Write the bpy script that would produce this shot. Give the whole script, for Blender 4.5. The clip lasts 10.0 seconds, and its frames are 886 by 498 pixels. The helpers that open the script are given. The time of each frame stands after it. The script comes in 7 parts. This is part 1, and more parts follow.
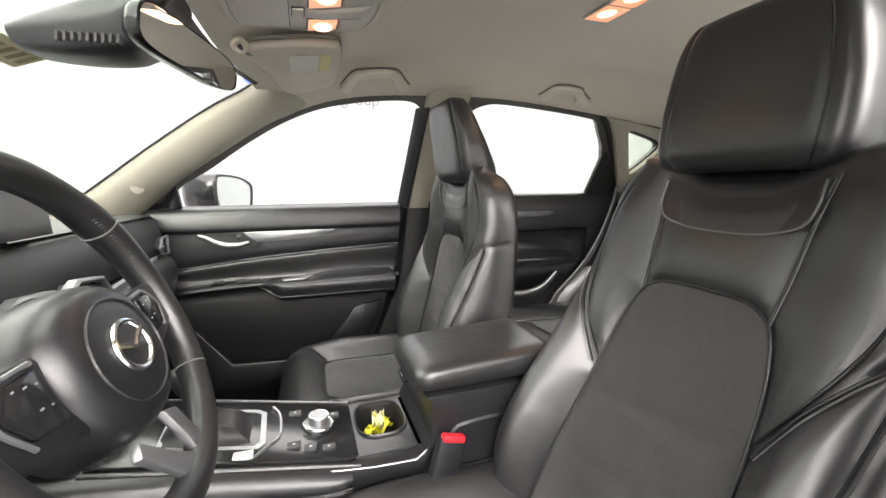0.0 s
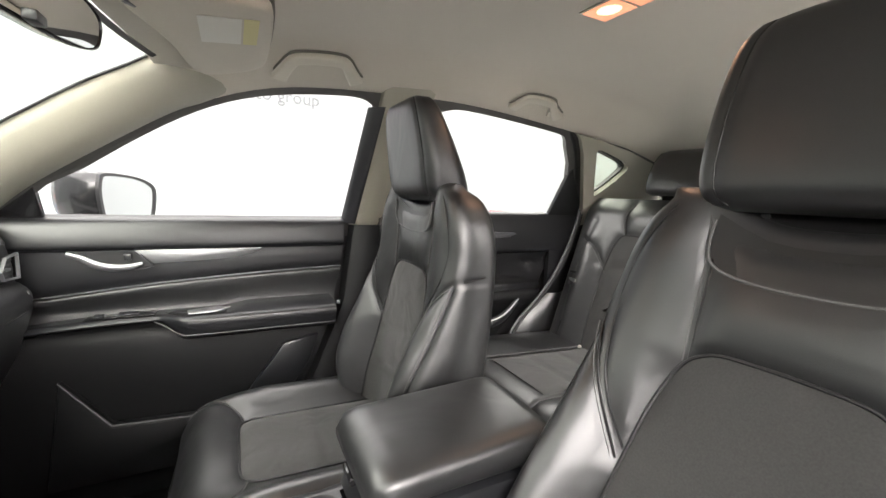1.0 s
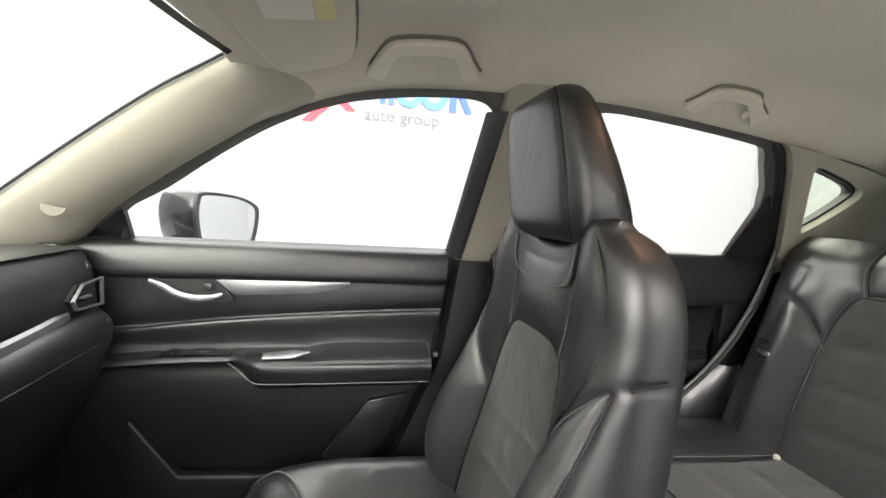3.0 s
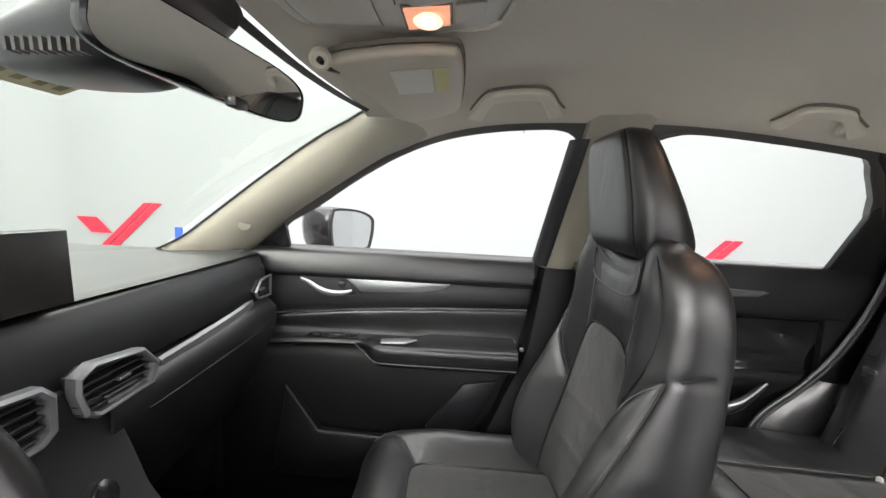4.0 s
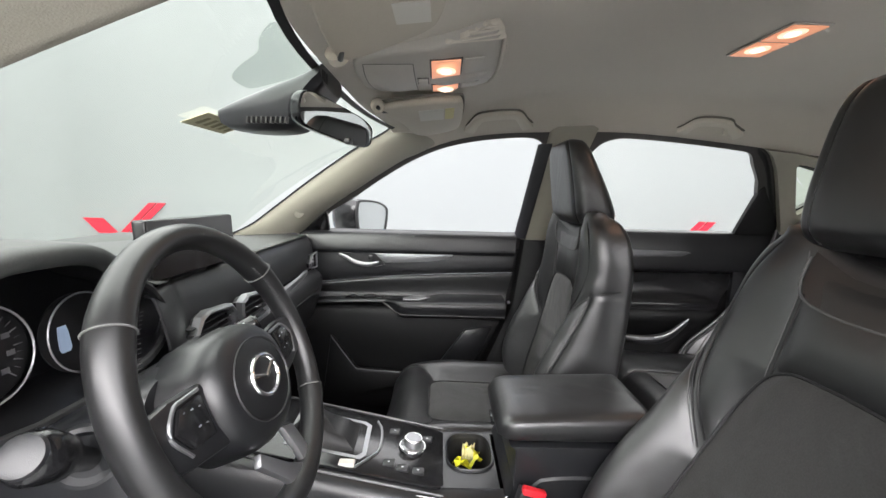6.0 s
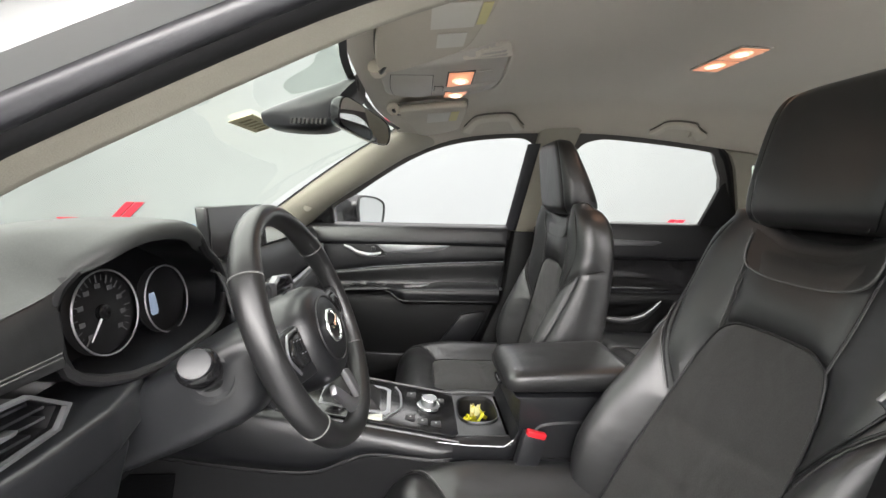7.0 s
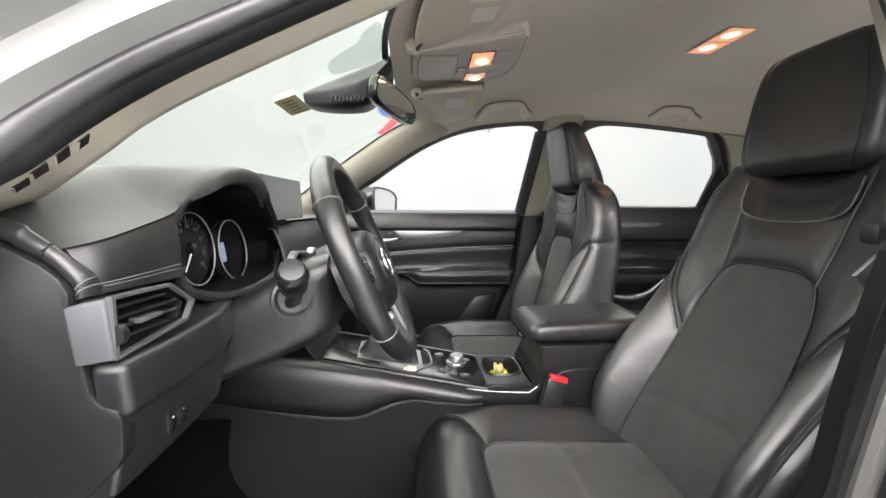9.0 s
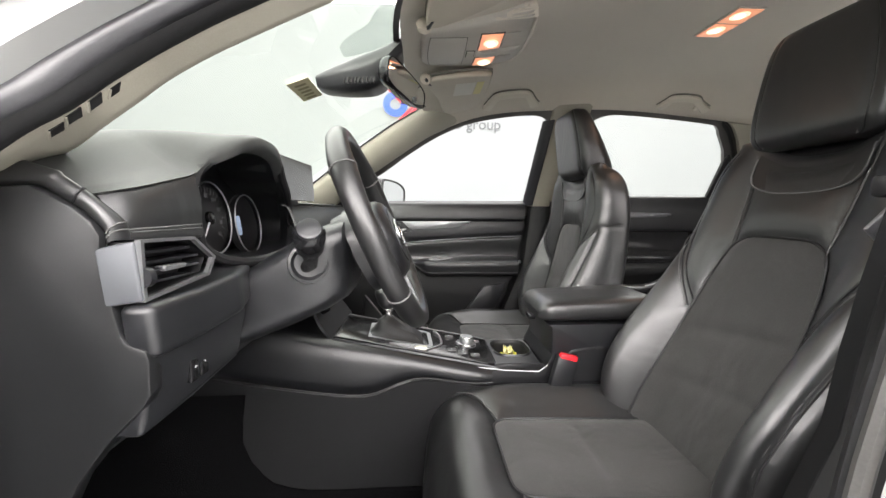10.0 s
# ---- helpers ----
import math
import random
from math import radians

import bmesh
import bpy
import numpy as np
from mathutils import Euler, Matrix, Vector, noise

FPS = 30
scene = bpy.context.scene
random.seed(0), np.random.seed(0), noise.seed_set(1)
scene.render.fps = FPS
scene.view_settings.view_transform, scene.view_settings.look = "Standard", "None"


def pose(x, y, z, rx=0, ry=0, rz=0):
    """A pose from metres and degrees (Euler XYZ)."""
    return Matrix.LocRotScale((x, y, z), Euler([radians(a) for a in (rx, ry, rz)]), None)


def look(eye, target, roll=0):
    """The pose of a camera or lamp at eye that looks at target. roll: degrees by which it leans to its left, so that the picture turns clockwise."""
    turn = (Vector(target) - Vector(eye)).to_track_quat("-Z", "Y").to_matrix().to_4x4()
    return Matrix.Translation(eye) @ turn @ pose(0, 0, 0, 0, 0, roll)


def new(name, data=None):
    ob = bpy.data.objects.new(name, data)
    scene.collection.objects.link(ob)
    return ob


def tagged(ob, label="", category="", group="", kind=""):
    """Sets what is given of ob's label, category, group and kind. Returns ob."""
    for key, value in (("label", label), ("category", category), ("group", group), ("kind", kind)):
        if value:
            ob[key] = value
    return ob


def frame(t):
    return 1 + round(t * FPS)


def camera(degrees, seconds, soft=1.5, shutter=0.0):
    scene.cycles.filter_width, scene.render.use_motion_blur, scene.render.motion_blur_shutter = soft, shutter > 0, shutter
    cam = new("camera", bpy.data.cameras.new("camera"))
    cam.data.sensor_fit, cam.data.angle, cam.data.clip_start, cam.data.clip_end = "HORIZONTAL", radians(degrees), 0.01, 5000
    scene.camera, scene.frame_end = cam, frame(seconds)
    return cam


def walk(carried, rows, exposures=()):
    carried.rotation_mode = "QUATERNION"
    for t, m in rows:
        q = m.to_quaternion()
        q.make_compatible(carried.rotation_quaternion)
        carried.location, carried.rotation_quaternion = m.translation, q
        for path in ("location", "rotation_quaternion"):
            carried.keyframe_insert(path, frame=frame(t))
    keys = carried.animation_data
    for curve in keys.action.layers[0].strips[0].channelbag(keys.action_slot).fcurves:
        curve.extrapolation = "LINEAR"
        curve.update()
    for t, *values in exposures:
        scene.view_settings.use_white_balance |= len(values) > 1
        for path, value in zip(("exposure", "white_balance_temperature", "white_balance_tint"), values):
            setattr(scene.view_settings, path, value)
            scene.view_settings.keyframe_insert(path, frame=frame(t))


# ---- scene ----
EXPOSE = [(0.0, 0.60, 6450, 14), (1.4, 0.78, 6450, 14), (3.0, 0.68, 6450, 13), (4.5, 0.18, 6150, 14), (5.5, 0.10, 6100, 14), (7.0, 0.14, 6300, 13), (10.0, 0.27, 6350, 14)]
cam = camera(94.5, 10.0)
PATH = [
    (0, (-0.103, -0.779, 1.159), (0.524, 1.095, 0.848), -0.6),
    (0.5, (-0.069, -0.676, 1.169), (0.682, 1.155, 0.882), 0.5),
    (1, (-0.074, -0.559, 1.181), (0.83, 1.205, 0.912), 2.1),
    (1.5, (-0.034, -0.44, 1.183), (0.959, 1.278, 0.932), 3.0),
    (2, (0.01, -0.344, 1.194), (0.944, 1.408, 0.951), 3.9),
    (2.5, (0.009, -0.282, 1.195), (0.715, 1.575, 0.964), 3.7),
    (3, (0.011, -0.282, 1.203), (0.41, 1.668, 1.0), 3.6),
    (3.2, (0.008, -0.299, 1.208), (0.284, 1.671, 1.008), 3.6),
    (4.3, (-0.018, -0.516, 1.246), (-0.099, 1.469, 1.017), 2.7),
    (4.5, (-0.019, -0.568, 1.237), (-0.113, 1.417, 1.012), 2.5),
    (5, (-0.033, -0.664, 1.233), (-0.11, 1.319, 0.984), 2.1),
    (5.5, (-0.044, -0.742, 1.235), (-0.077, 1.24, 0.975), 1.6),
    (6.8, (-0.109, -0.923, 1.218), (-0.015, 1.058, 0.956), 1.4),
    (7, (-0.132, -0.947, 1.212), (-0.015, 1.033, 0.953), 1.4),
    (7.5, (-0.172, -0.991, 1.193), (-0.028, 0.988, 0.945), 1.3),
    (8, (-0.196, -1.017, 1.174), (-0.045, 0.963, 0.936), 1.0),
    (8.5, (-0.204, -1.031, 1.142), (-0.062, 0.951, 0.92), 0.6),
    (9, (-0.204, -1.043, 1.115), (-0.075, 0.942, 0.907), 0.2),
    (9.5, (-0.212, -1.053, 1.086), (-0.097, 0.934, 0.889), 0.0),
    (10, (-0.214, -1.058, 1.062), (-0.115, 0.931, 0.869), 0.0),
]
walk(cam, [(t, look(eye, target, roll)) for t, eye, target, roll in PATH], EXPOSE)

# ---- world, light ----

world = bpy.data.worlds.new("studio_air")
scene.world = world
world.use_nodes = True
world.node_tree.nodes["Background"].inputs[0].default_value = (0.95, 0.98, 1.0, 1)
world.node_tree.nodes["Background"].inputs[1].default_value = 0.3


# ---- materials ----
def material(name, base, rough=0.5, metal=0.0, grain=0.0, scale=200.0, bump=0.0, spots=0.0, spot_scale=6.0,
             coat=0.0, emit=0.0, emit_color=None, voronoi=False, rough_var=0.0, spec=0.5, sheen=0.0, folds=0.0, fold_scale=12.0, ior=1.5):
    m = bpy.data.materials.new(name)
    m.use_nodes = True
    nt = m.node_tree
    bsdf = nt.nodes["Principled BSDF"]
    bsdf.inputs["Roughness"].default_value = rough
    bsdf.inputs["Metallic"].default_value = metal
    bsdf.inputs["Coat Weight"].default_value = coat
    bsdf.inputs["Specular IOR Level"].default_value = spec
    bsdf.inputs["Sheen Weight"].default_value = sheen
    bsdf.inputs["IOR"].default_value = ior
    tc = nt.nodes.new("ShaderNodeTexCoord")
    fine = nt.nodes.new("ShaderNodeTexVoronoi" if voronoi else "ShaderNodeTexNoise")
    fine.inputs["Scale"].default_value = scale
    nt.links.new(tc.outputs["Object"], fine.inputs["Vector"])
    fine_out = fine.outputs["Distance"] if voronoi else fine.outputs["Fac"]
    wide = nt.nodes.new("ShaderNodeTexNoise")
    wide.inputs["Scale"].default_value = spot_scale
    wide.inputs["Detail"].default_value = 5
    nt.links.new(tc.outputs["Object"], wide.inputs["Vector"])
    mix = nt.nodes.new("ShaderNodeMix")
    mix.data_type = "RGBA"
    mix.inputs[6].default_value = (*[c * (1 - spots) for c in base], 1)
    mix.inputs[7].default_value = (*[min(1, c * (1 + spots)) for c in base], 1)
    nt.links.new(wide.outputs["Fac"], mix.inputs[0])
    mix2 = nt.nodes.new("ShaderNodeMix")
    mix2.data_type = "RGBA"
    mix2.blend_type = "MULTIPLY"
    mix2.inputs[0].default_value = grain
    ramp = nt.nodes.new("ShaderNodeMapRange")
    ramp.inputs[1].default_value, ramp.inputs[2].default_value = 0.25, 0.75
    ramp.inputs[3].default_value, ramp.inputs[4].default_value = 0.4, 1.3
    nt.links.new(fine_out, ramp.inputs[0])
    nt.links.new(mix.outputs[2], mix2.inputs[6])
    nt.links.new(ramp.outputs[0], mix2.inputs[7])
    nt.links.new(mix2.outputs[2], bsdf.inputs["Base Color"])
    if rough_var:
        rr = nt.nodes.new("ShaderNodeMapRange")
        rr.inputs[3].default_value, rr.inputs[4].default_value = rough - rough_var, rough + rough_var
        nt.links.new(wide.outputs["Fac"], rr.inputs[0])
        nt.links.new(rr.outputs[0], bsdf.inputs["Roughness"])
    if bump:
        b = nt.nodes.new("ShaderNodeBump")
        b.inputs["Strength"].default_value = bump
        b.inputs["Distance"].default_value = 0.0015
        nt.links.new(fine_out, b.inputs["Height"])
        nt.links.new(b.outputs[0], bsdf.inputs["Normal"])
        if folds:
            soft = nt.nodes.new("ShaderNodeTexNoise")
            soft.inputs["Scale"].default_value = fold_scale
            soft.inputs["Detail"].default_value = 2
            soft.inputs["Distortion"].default_value = 0.6
            nt.links.new(tc.outputs["Object"], soft.inputs["Vector"])
            b2 = nt.nodes.new("ShaderNodeBump")
            b2.inputs["Strength"].default_value = folds
            b2.inputs["Distance"].default_value = 0.012
            nt.links.new(soft.outputs["Fac"], b2.inputs["Height"])
            nt.links.new(b2.outputs[0], b.inputs["Normal"])
    if emit:
        bsdf.inputs["Emission Color"].default_value = (*(emit_color or base), 1)
        bsdf.inputs["Emission Strength"].default_value = emit
    return m


def glass(name, tint, rough=0.0):
    """Thin automotive glass: tinted see-through with a clear reflection."""
    m = bpy.data.materials.new(name)
    m.use_nodes = True
    nt = m.node_tree
    nt.nodes.remove(nt.nodes["Principled BSDF"])
    out = nt.nodes["Material Output"]
    tr = nt.nodes.new("ShaderNodeBsdfTransparent")
    tr.inputs[0].default_value = (*tint, 1)
    gl = nt.nodes.new("ShaderNodeBsdfGlossy")
    gl.inputs["Roughness"].default_value = rough
    lw = nt.nodes.new("ShaderNodeLayerWeight")
    lw.inputs[0].default_value = 0.5
    pw = nt.nodes.new("ShaderNodeMath")
    pw.operation = "POWER"
    pw.inputs[1].default_value = 4.0
    nt.links.new(lw.outputs["Facing"], pw.inputs[0])
    fr = nt.nodes.new("ShaderNodeMapRange")
    fr.inputs[3].default_value, fr.inputs[4].default_value = 0.03, 0.5
    nt.links.new(pw.outputs[0], fr.inputs[0])
    mx = nt.nodes.new("ShaderNodeMixShader")
    nt.links.new(fr.outputs[0], mx.inputs[0])
    nt.links.new(tr.outputs[0], mx.inputs[1])
    nt.links.new(gl.outputs[0], mx.inputs[2])
    nt.links.new(mx.outputs[0], out.inputs[0])
    return m


LEATHER = material("black_leather", (0.0130, 0.0132, 0.0139), 0.385, ior=1.55, spec=0.84, folds=0.3, fold_scale=9, grain=0.3, scale=900, bump=0.05, spots=0.15, spot_scale=5, voronoi=True, rough_var=0.07)
SUEDE = material("grey_perforated_suede", (0.029, 0.0287, 0.0275), 0.75, folds=0.5, fold_scale=11, grain=0.5, scale=420, bump=0.2, spots=0.18, spot_scale=9, sheen=0.15)
SOFT = material("black_soft_plastic", (0.0092, 0.0096, 0.0110), 0.36, spec=0.68, grain=0.3, scale=1100, bump=0.08, spots=0.12, voronoi=True, rough_var=0.06)
HARD = material("dark_grey_hard_plastic", (0.0122, 0.0128, 0.0146), 0.36, spec=0.68, grain=0.3, scale=1200, bump=0.08, spots=0.1, voronoi=True, rough_var=0.06)
DARKHARD = material("black_lower_plastic", (0.0050, 0.0052, 0.0057), 0.48, spec=0.28, grain=0.3, scale=1200, bump=0.08, spots=0.12, voronoi=True)
CAPGREY = material("charcoal_grained_plastic", (0.0095, 0.0099, 0.0108), 0.42, spec=0.5, grain=0.3, scale=1200, bump=0.08, spots=0.12, voronoi=True)
GLOSS = material("gloss_black_plastic", (0.012, 0.012, 0.013), 0.16, spots=0.1, rough_var=0.04)
RUBBER = material("black_rubber_seal", (0.012, 0.012, 0.013), 0.5, grain=0.2, scale=300, spots=0.2)
BULB_RUBBER = material("grey_rubber_bulb", (0.026, 0.026, 0.030), 0.36, spec=0.8, grain=0.2, scale=300, spots=0.15)
TRIMGREY = material("grey_window_rubber", (0.075, 0.073, 0.070), 0.5, grain=0.2, scale=300, spots=0.15)
SILVER = material("satin_silver_trim", (0.33, 0.335, 0.345), 0.38, metal=0.85, grain=0.08, scale=900, spots=0.05, rough_var=0.05)
REARSPEAR = material("dull_silver_door_trim", (0.12, 0.122, 0.128), 0.42, metal=0.5, grain=0.05, scale=900, spots=0.05)
CHROME = material("polished_chrome", (0.78, 0.78, 0.78), 0.22, metal=1.0, spots=0.02)
HEADLINER = material("beige_grey_headliner_fabric", (0.62, 0.575, 0.495), 0.95, grain=0.2, scale=900, bump=0.2, spots=0.05, spot_scale=4, sheen=0.2)
BEIGE = material("beige_pillar_plastic", (0.36, 0.342, 0.282), 0.5, grain=0.15, scale=800, bump=0.2, spots=0.04, spot_scale=3)
HANDLE = material("beige_handle_plastic", (0.66, 0.62, 0.53), 0.33, grain=0.1, scale=800, bump=0.05, spots=0.04)
# dark beige that serves as painted shade round visors and grips
GAP_SHADE = material("painted_gap_shade", (0.17, 0.158, 0.132), 0.7, grain=0.1, scale=800, spots=0.04)
VISOR = material("beige_visor_vinyl", (0.52, 0.475, 0.39), 0.6, grain=0.15, scale=700, bump=0.2, spots=0.04)
GREYTRIM = material("light_grey_console_plastic", (0.47, 0.445, 0.40), 0.45, grain=0.1, scale=700, bump=0.1, spots=0.05)
CARPET = material("black_carpet", (0.0045, 0.0045, 0.005), 0.95, spec=0.03, grain=0.7, scale=500, bump=0.6, spots=0.3)
PAINT = material("white_car_paint", (0.27, 0.272, 0.268), 0.3, coat=0.3, spots=0.02, rough_var=0.03)
COLLAR = material("smooth_black_leather", (0.0125, 0.0126, 0.0130), 0.37, spec=0.7, grain=0.2, scale=900, spots=0.1, rough_var=0.05)
STITCH = material("grey_stitching", (0.11, 0.11, 0.108), 0.7, grain=0.3, scale=900)
RED = material("red_buckle_plastic", (0.62, 0.02, 0.03), 0.35, spots=0.1)
YELLOW = material("yellow_tag_plastic", (0.85, 0.80, 0.02), 0.5, spots=0.12, spot_scale=40)
PAPER = material("white_label_paper", (0.64, 0.62, 0.56), 0.7, spots=0.04)
PAPER_Y = material("yellow_label_paper", (0.62, 0.57, 0.28), 0.7, spots=0.05)
STICKER = material("tan_sticker_paper", (0.60, 0.55, 0.36), 0.7, spots=0.2, spot_scale=40)
INK = material("dark_print", (0.28, 0.25, 0.14), 0.7)
MARK = material("white_symbol_print", (0.7, 0.7, 0.7), 0.6)
WEB = material("grey_belt_webbing", (0.03, 0.03, 0.033), 0.8, grain=0.5, scale=500, bump=0.4)
SCREEN = material("dark_display_glass", (0.016, 0.014, 0.014), 0.22, spots=0.1, spec=0.8, coat=0.2)
DIAL = material("black_dial_face", (0.01, 0.01, 0.011), 0.4)
NEEDLE = material("dial_marks", (0.65, 0.66, 0.68), 0.5)
CARICON = material("pale_blue_display_graphic", (0.35, 0.45, 0.6), 0.5, emit=0.10, emit_color=(0.45, 0.55, 0.75))
LAMP = material("warm_lamp_lens", (0.5, 0.3, 0.2), 0.4, emit=0.62, emit_color=(1.0, 0.40, 0.20))
LAMP_CORE = material("bright_lamp_reflector", (0.8, 0.6, 0.5), 0.4, emit=1.15, emit_color=(1.0, 0.66, 0.42))
LAMP_HOT = material("warm_lamp_bulb", (1, 0.9, 0.8), 0.4, emit=4.0, emit_color=(1.0, 0.75, 0.55))
MIRROR = material("mirror_silver", (0.93, 0.94, 0.94), 0.02, metal=1.0)
# glow put into ceiling, near wall, panel and backdrop; no lamp stands there
FILL_CEILING = material("glowing_ceiling_fill", (0.85, 0.86, 0.85), 0.9, spots=0.02, emit=4.0, emit_color=(1.0, 0.965, 0.92))
NEARWALL = material("glowing_near_wall", (0.75, 0.76, 0.75), 0.9, spots=0.02, emit=0.3, emit_color=(1.0, 0.975, 0.94))
FILL_PANEL = material("added_fill_panel", (0.8, 0.8, 0.8), 0.9, spots=0.02, emit=13.0, emit_color=(1.0, 0.955, 0.89))
WALL = material("faintly_glowing_white_wall", (0.235, 0.247, 0.247), 0.9, spots=0.02, spot_scale=0.7, emit=0.09, emit_color=(1.0, 1.0, 1.0))
STUDIO_FLOOR = material("pale_studio_floor", (0.34, 0.344, 0.34), 0.5, grain=0.1, scale=60, spots=0.06, spot_scale=1.2)
DIALMARK = material("dim_dial_print", (0.10, 0.10, 0.105), 0.5)
SIGN_BLUE = material("blue_sign_vinyl", (0.02, 0.08, 0.62), 0.5, spots=0.05)
SIGN_CYAN = material("light_blue_sign_vinyl", (0.05, 0.25, 0.56), 0.5, spots=0.05)
SIGN_RED = material("red_sign_vinyl", (0.62, 0.015, 0.04), 0.5, spots=0.05)
SIGN_WORDS = material("dark_grey_sign_vinyl", (0.125, 0.13, 0.134), 0.5, spots=0.05)
SIGN_GREY = material("grey_sign_vinyl", (0.22, 0.23, 0.24), 0.5, spots=0.05)
WINDSHIELD = glass("windshield_glass", (0.84, 0.89, 0.828))
SHADE_PRINT = glass("dotted_shade_print", (0.74, 0.78, 0.755))
SIDE_GLASS = glass("side_window_glass", (0.97, 0.98, 0.97))
TAIL_GLASS = glass("grey_tailgate_glass", (0.56, 0.62, 0.62))
REAR_GLASS = glass("privacy_glass", (0.93, 0.95, 0.92))
QUARTER_GLASS = glass("green_quarter_glass", (0.80, 0.87, 0.74))


# ---- mesh helpers ----
def thing(name, label, category, base=(0, 0, 0), group="", kind=""):
    ob = new(name)
    ob.empty_display_size = 0.05
    ob.location = base
    return tagged(ob, label, category, group, kind)


def place(ob):
    """Where a thing's origin stands; parts keep theirs at the world's."""
    return Vector(ob.location) if ob.parent is None else Vector()


def smooth_mesh(bm, name, flat=False, angle=0.6):
    bmesh.ops.recalc_face_normals(bm, faces=bm.faces)
    me = bpy.data.meshes.new(name)
    if not flat:
        for f in bm.faces:
            f.smooth = True
        for e in bm.edges:
            if len(e.link_faces) == 2 and e.calc_face_angle(0) > angle:
                e.smooth = False
    bm.to_mesh(me)
    bm.free()
    return me


def part(name, bm, mat, parent=None, label="", flat=False, angle=0.6):
    """Links a bmesh, in world coordinates, as one mesh object under a thing or a part."""
    me = smooth_mesh(bm, name, flat, angle)
    ob = new(name, me)
    me.materials.append(mat)
    if parent:
        ob.parent = parent
        ob.matrix_parent_inverse = Matrix.Translation(-place(parent))
    if label:
        ob["label"] = label
    return ob


def structure(name, bm, mat, label, category, flat=False, angle=0.6):
    return tagged(part(name, bm, mat, None, "", flat, angle), label, category, kind="structure")


def grid_faces(bm, rows, close_u=False, close_v=False):
    vs = [[bm.verts.new(p) for p in r] for r in rows]
    nu, nv = len(vs), len(vs[0])
    for i in range(nu if close_u else nu - 1):
        for j in range(nv if close_v else nv - 1):
            quad = [vs[i][j], vs[(i + 1) % nu][j], vs[(i + 1) % nu][(j + 1) % nv], vs[i][(j + 1) % nv]]
            try:
                bm.faces.new(quad)
            except ValueError:
                pass
    return vs


def loft(rings, caps=True, bm=None):
    """Closed rings of points joined into a skin."""
    bm = bm or bmesh.new()
    vs = grid_faces(bm, rings, close_v=True)
    if caps:
        bm.faces.new(vs[0])
        bm.faces.new(vs[-1])
    return bm


def sheet(rows, thick=0.0, bm=None):
    """An open grid of points; thick: metres of solid body."""
    bm = bm or bmesh.new()
    n = len(bm.faces)
    grid_faces(bm, rows)
    if thick:
        bm.faces.ensure_lookup_table()
        fs = bm.faces[n:]
        bmesh.ops.recalc_face_normals(bm, faces=fs)
        bmesh.ops.solidify(bm, geom=fs, thickness=thick)
    return bm


def box(lo, hi, bevel=0.0, seg=2, bm=None):
    bm = bm or bmesh.new()
    g = bmesh.ops.create_cube(bm, size=1.0)
    for v in g["verts"]:
        for i in range(3):
            v.co[i] = lo[i] + (v.co[i] + 0.5) * (hi[i] - lo[i])
    if bevel:
        es = list({e for v in g["verts"] for e in v.link_edges})
        bmesh.ops.bevel(bm, geom=es, offset=bevel, segments=seg, profile=0.5, affect="EDGES")
    return bm


def prism(pts, shift, bevel=0.0, seg=2, bm=None):
    """A polygon of 3D points pushed along shift, with softened edges."""
    bm = bm or bmesh.new()
    a = [bm.verts.new(p) for p in pts]
    b = [bm.verts.new(Vector(p) + Vector(shift)) for p in pts]
    bm.faces.new(a)
    bm.faces.new(list(reversed(b)))
    n = len(a)
    for i in range(n):
        bm.faces.new([a[i], b[i], b[(i + 1) % n], a[(i + 1) % n]])
    if bevel:
        es = list({e for v in a + b for e in v.link_edges})
        bmesh.ops.recalc_face_normals(bm, faces=bm.faces)
        bmesh.ops.bevel(bm, geom=es, offset=bevel, segments=seg, profile=0.5, affect="EDGES", clamp_overlap=True)
    return bm


def spline(pts, n, closed=False):
    """A smooth line through a few points."""
    P = [Vector(p) for p in pts]
    m = len(P)
    out = []
    spans = m if closed else m - 1
    for i in range(spans):
        p1, p2 = P[i], P[(i + 1) % m]
        p0 = P[(i - 1) % m] if closed or i > 0 else p1 * 2 - p2
        p3 = P[(i + 2) % m] if closed or i < m - 2 else p2 * 2 - p1
        for k in range(n):
            t = k / n
            out.append(0.5 * ((2 * p1) + (p2 - p0) * t + (2 * p0 - 5 * p1 + 4 * p2 - p3) * t * t + (3 * p1 - p0 - 3 * p2 + p3) * t ** 3))
    if not closed:
        out.append(P[-1].copy())
    return out


def tube(pts, r, sides=8, closed=False, flat=(1.0, 1.0), up=(0, 0, 1), bm=None):
    """A round or flattened rod along a line. r: a radius or one for each point."""
    bm = bm or bmesh.new()
    P = [Vector(p) for p in pts]
    rs = r if isinstance(r, (list, tuple)) else [r] * len(P)
    rings = []
    for i, p in enumerate(P):
        a = P[i - 1] if i > 0 or closed else p
        b = P[(i + 1) % len(P)] if i < len(P) - 1 or closed else p
        d = (b - a).normalized()
        side = d.cross(Vector(up))
        side = side.normalized() if side.length > 1e-4 else d.orthogonal().normalized()
        top = side.cross(d).normalized()
        rings.append([p + side * (rs[i] * flat[0] * math.cos(2 * math.pi * k / sides)) + top * (rs[i] * flat[1] * math.sin(2 * math.pi * k / sides)) for k in range(sides)])
    if closed:
        rings.append(rings[0])
        grid_faces(bm, rings, close_v=True)
        bmesh.ops.remove_doubles(bm, verts=bm.verts, dist=1e-6)
    else:
        loft(rings, True, bm)
    return bm


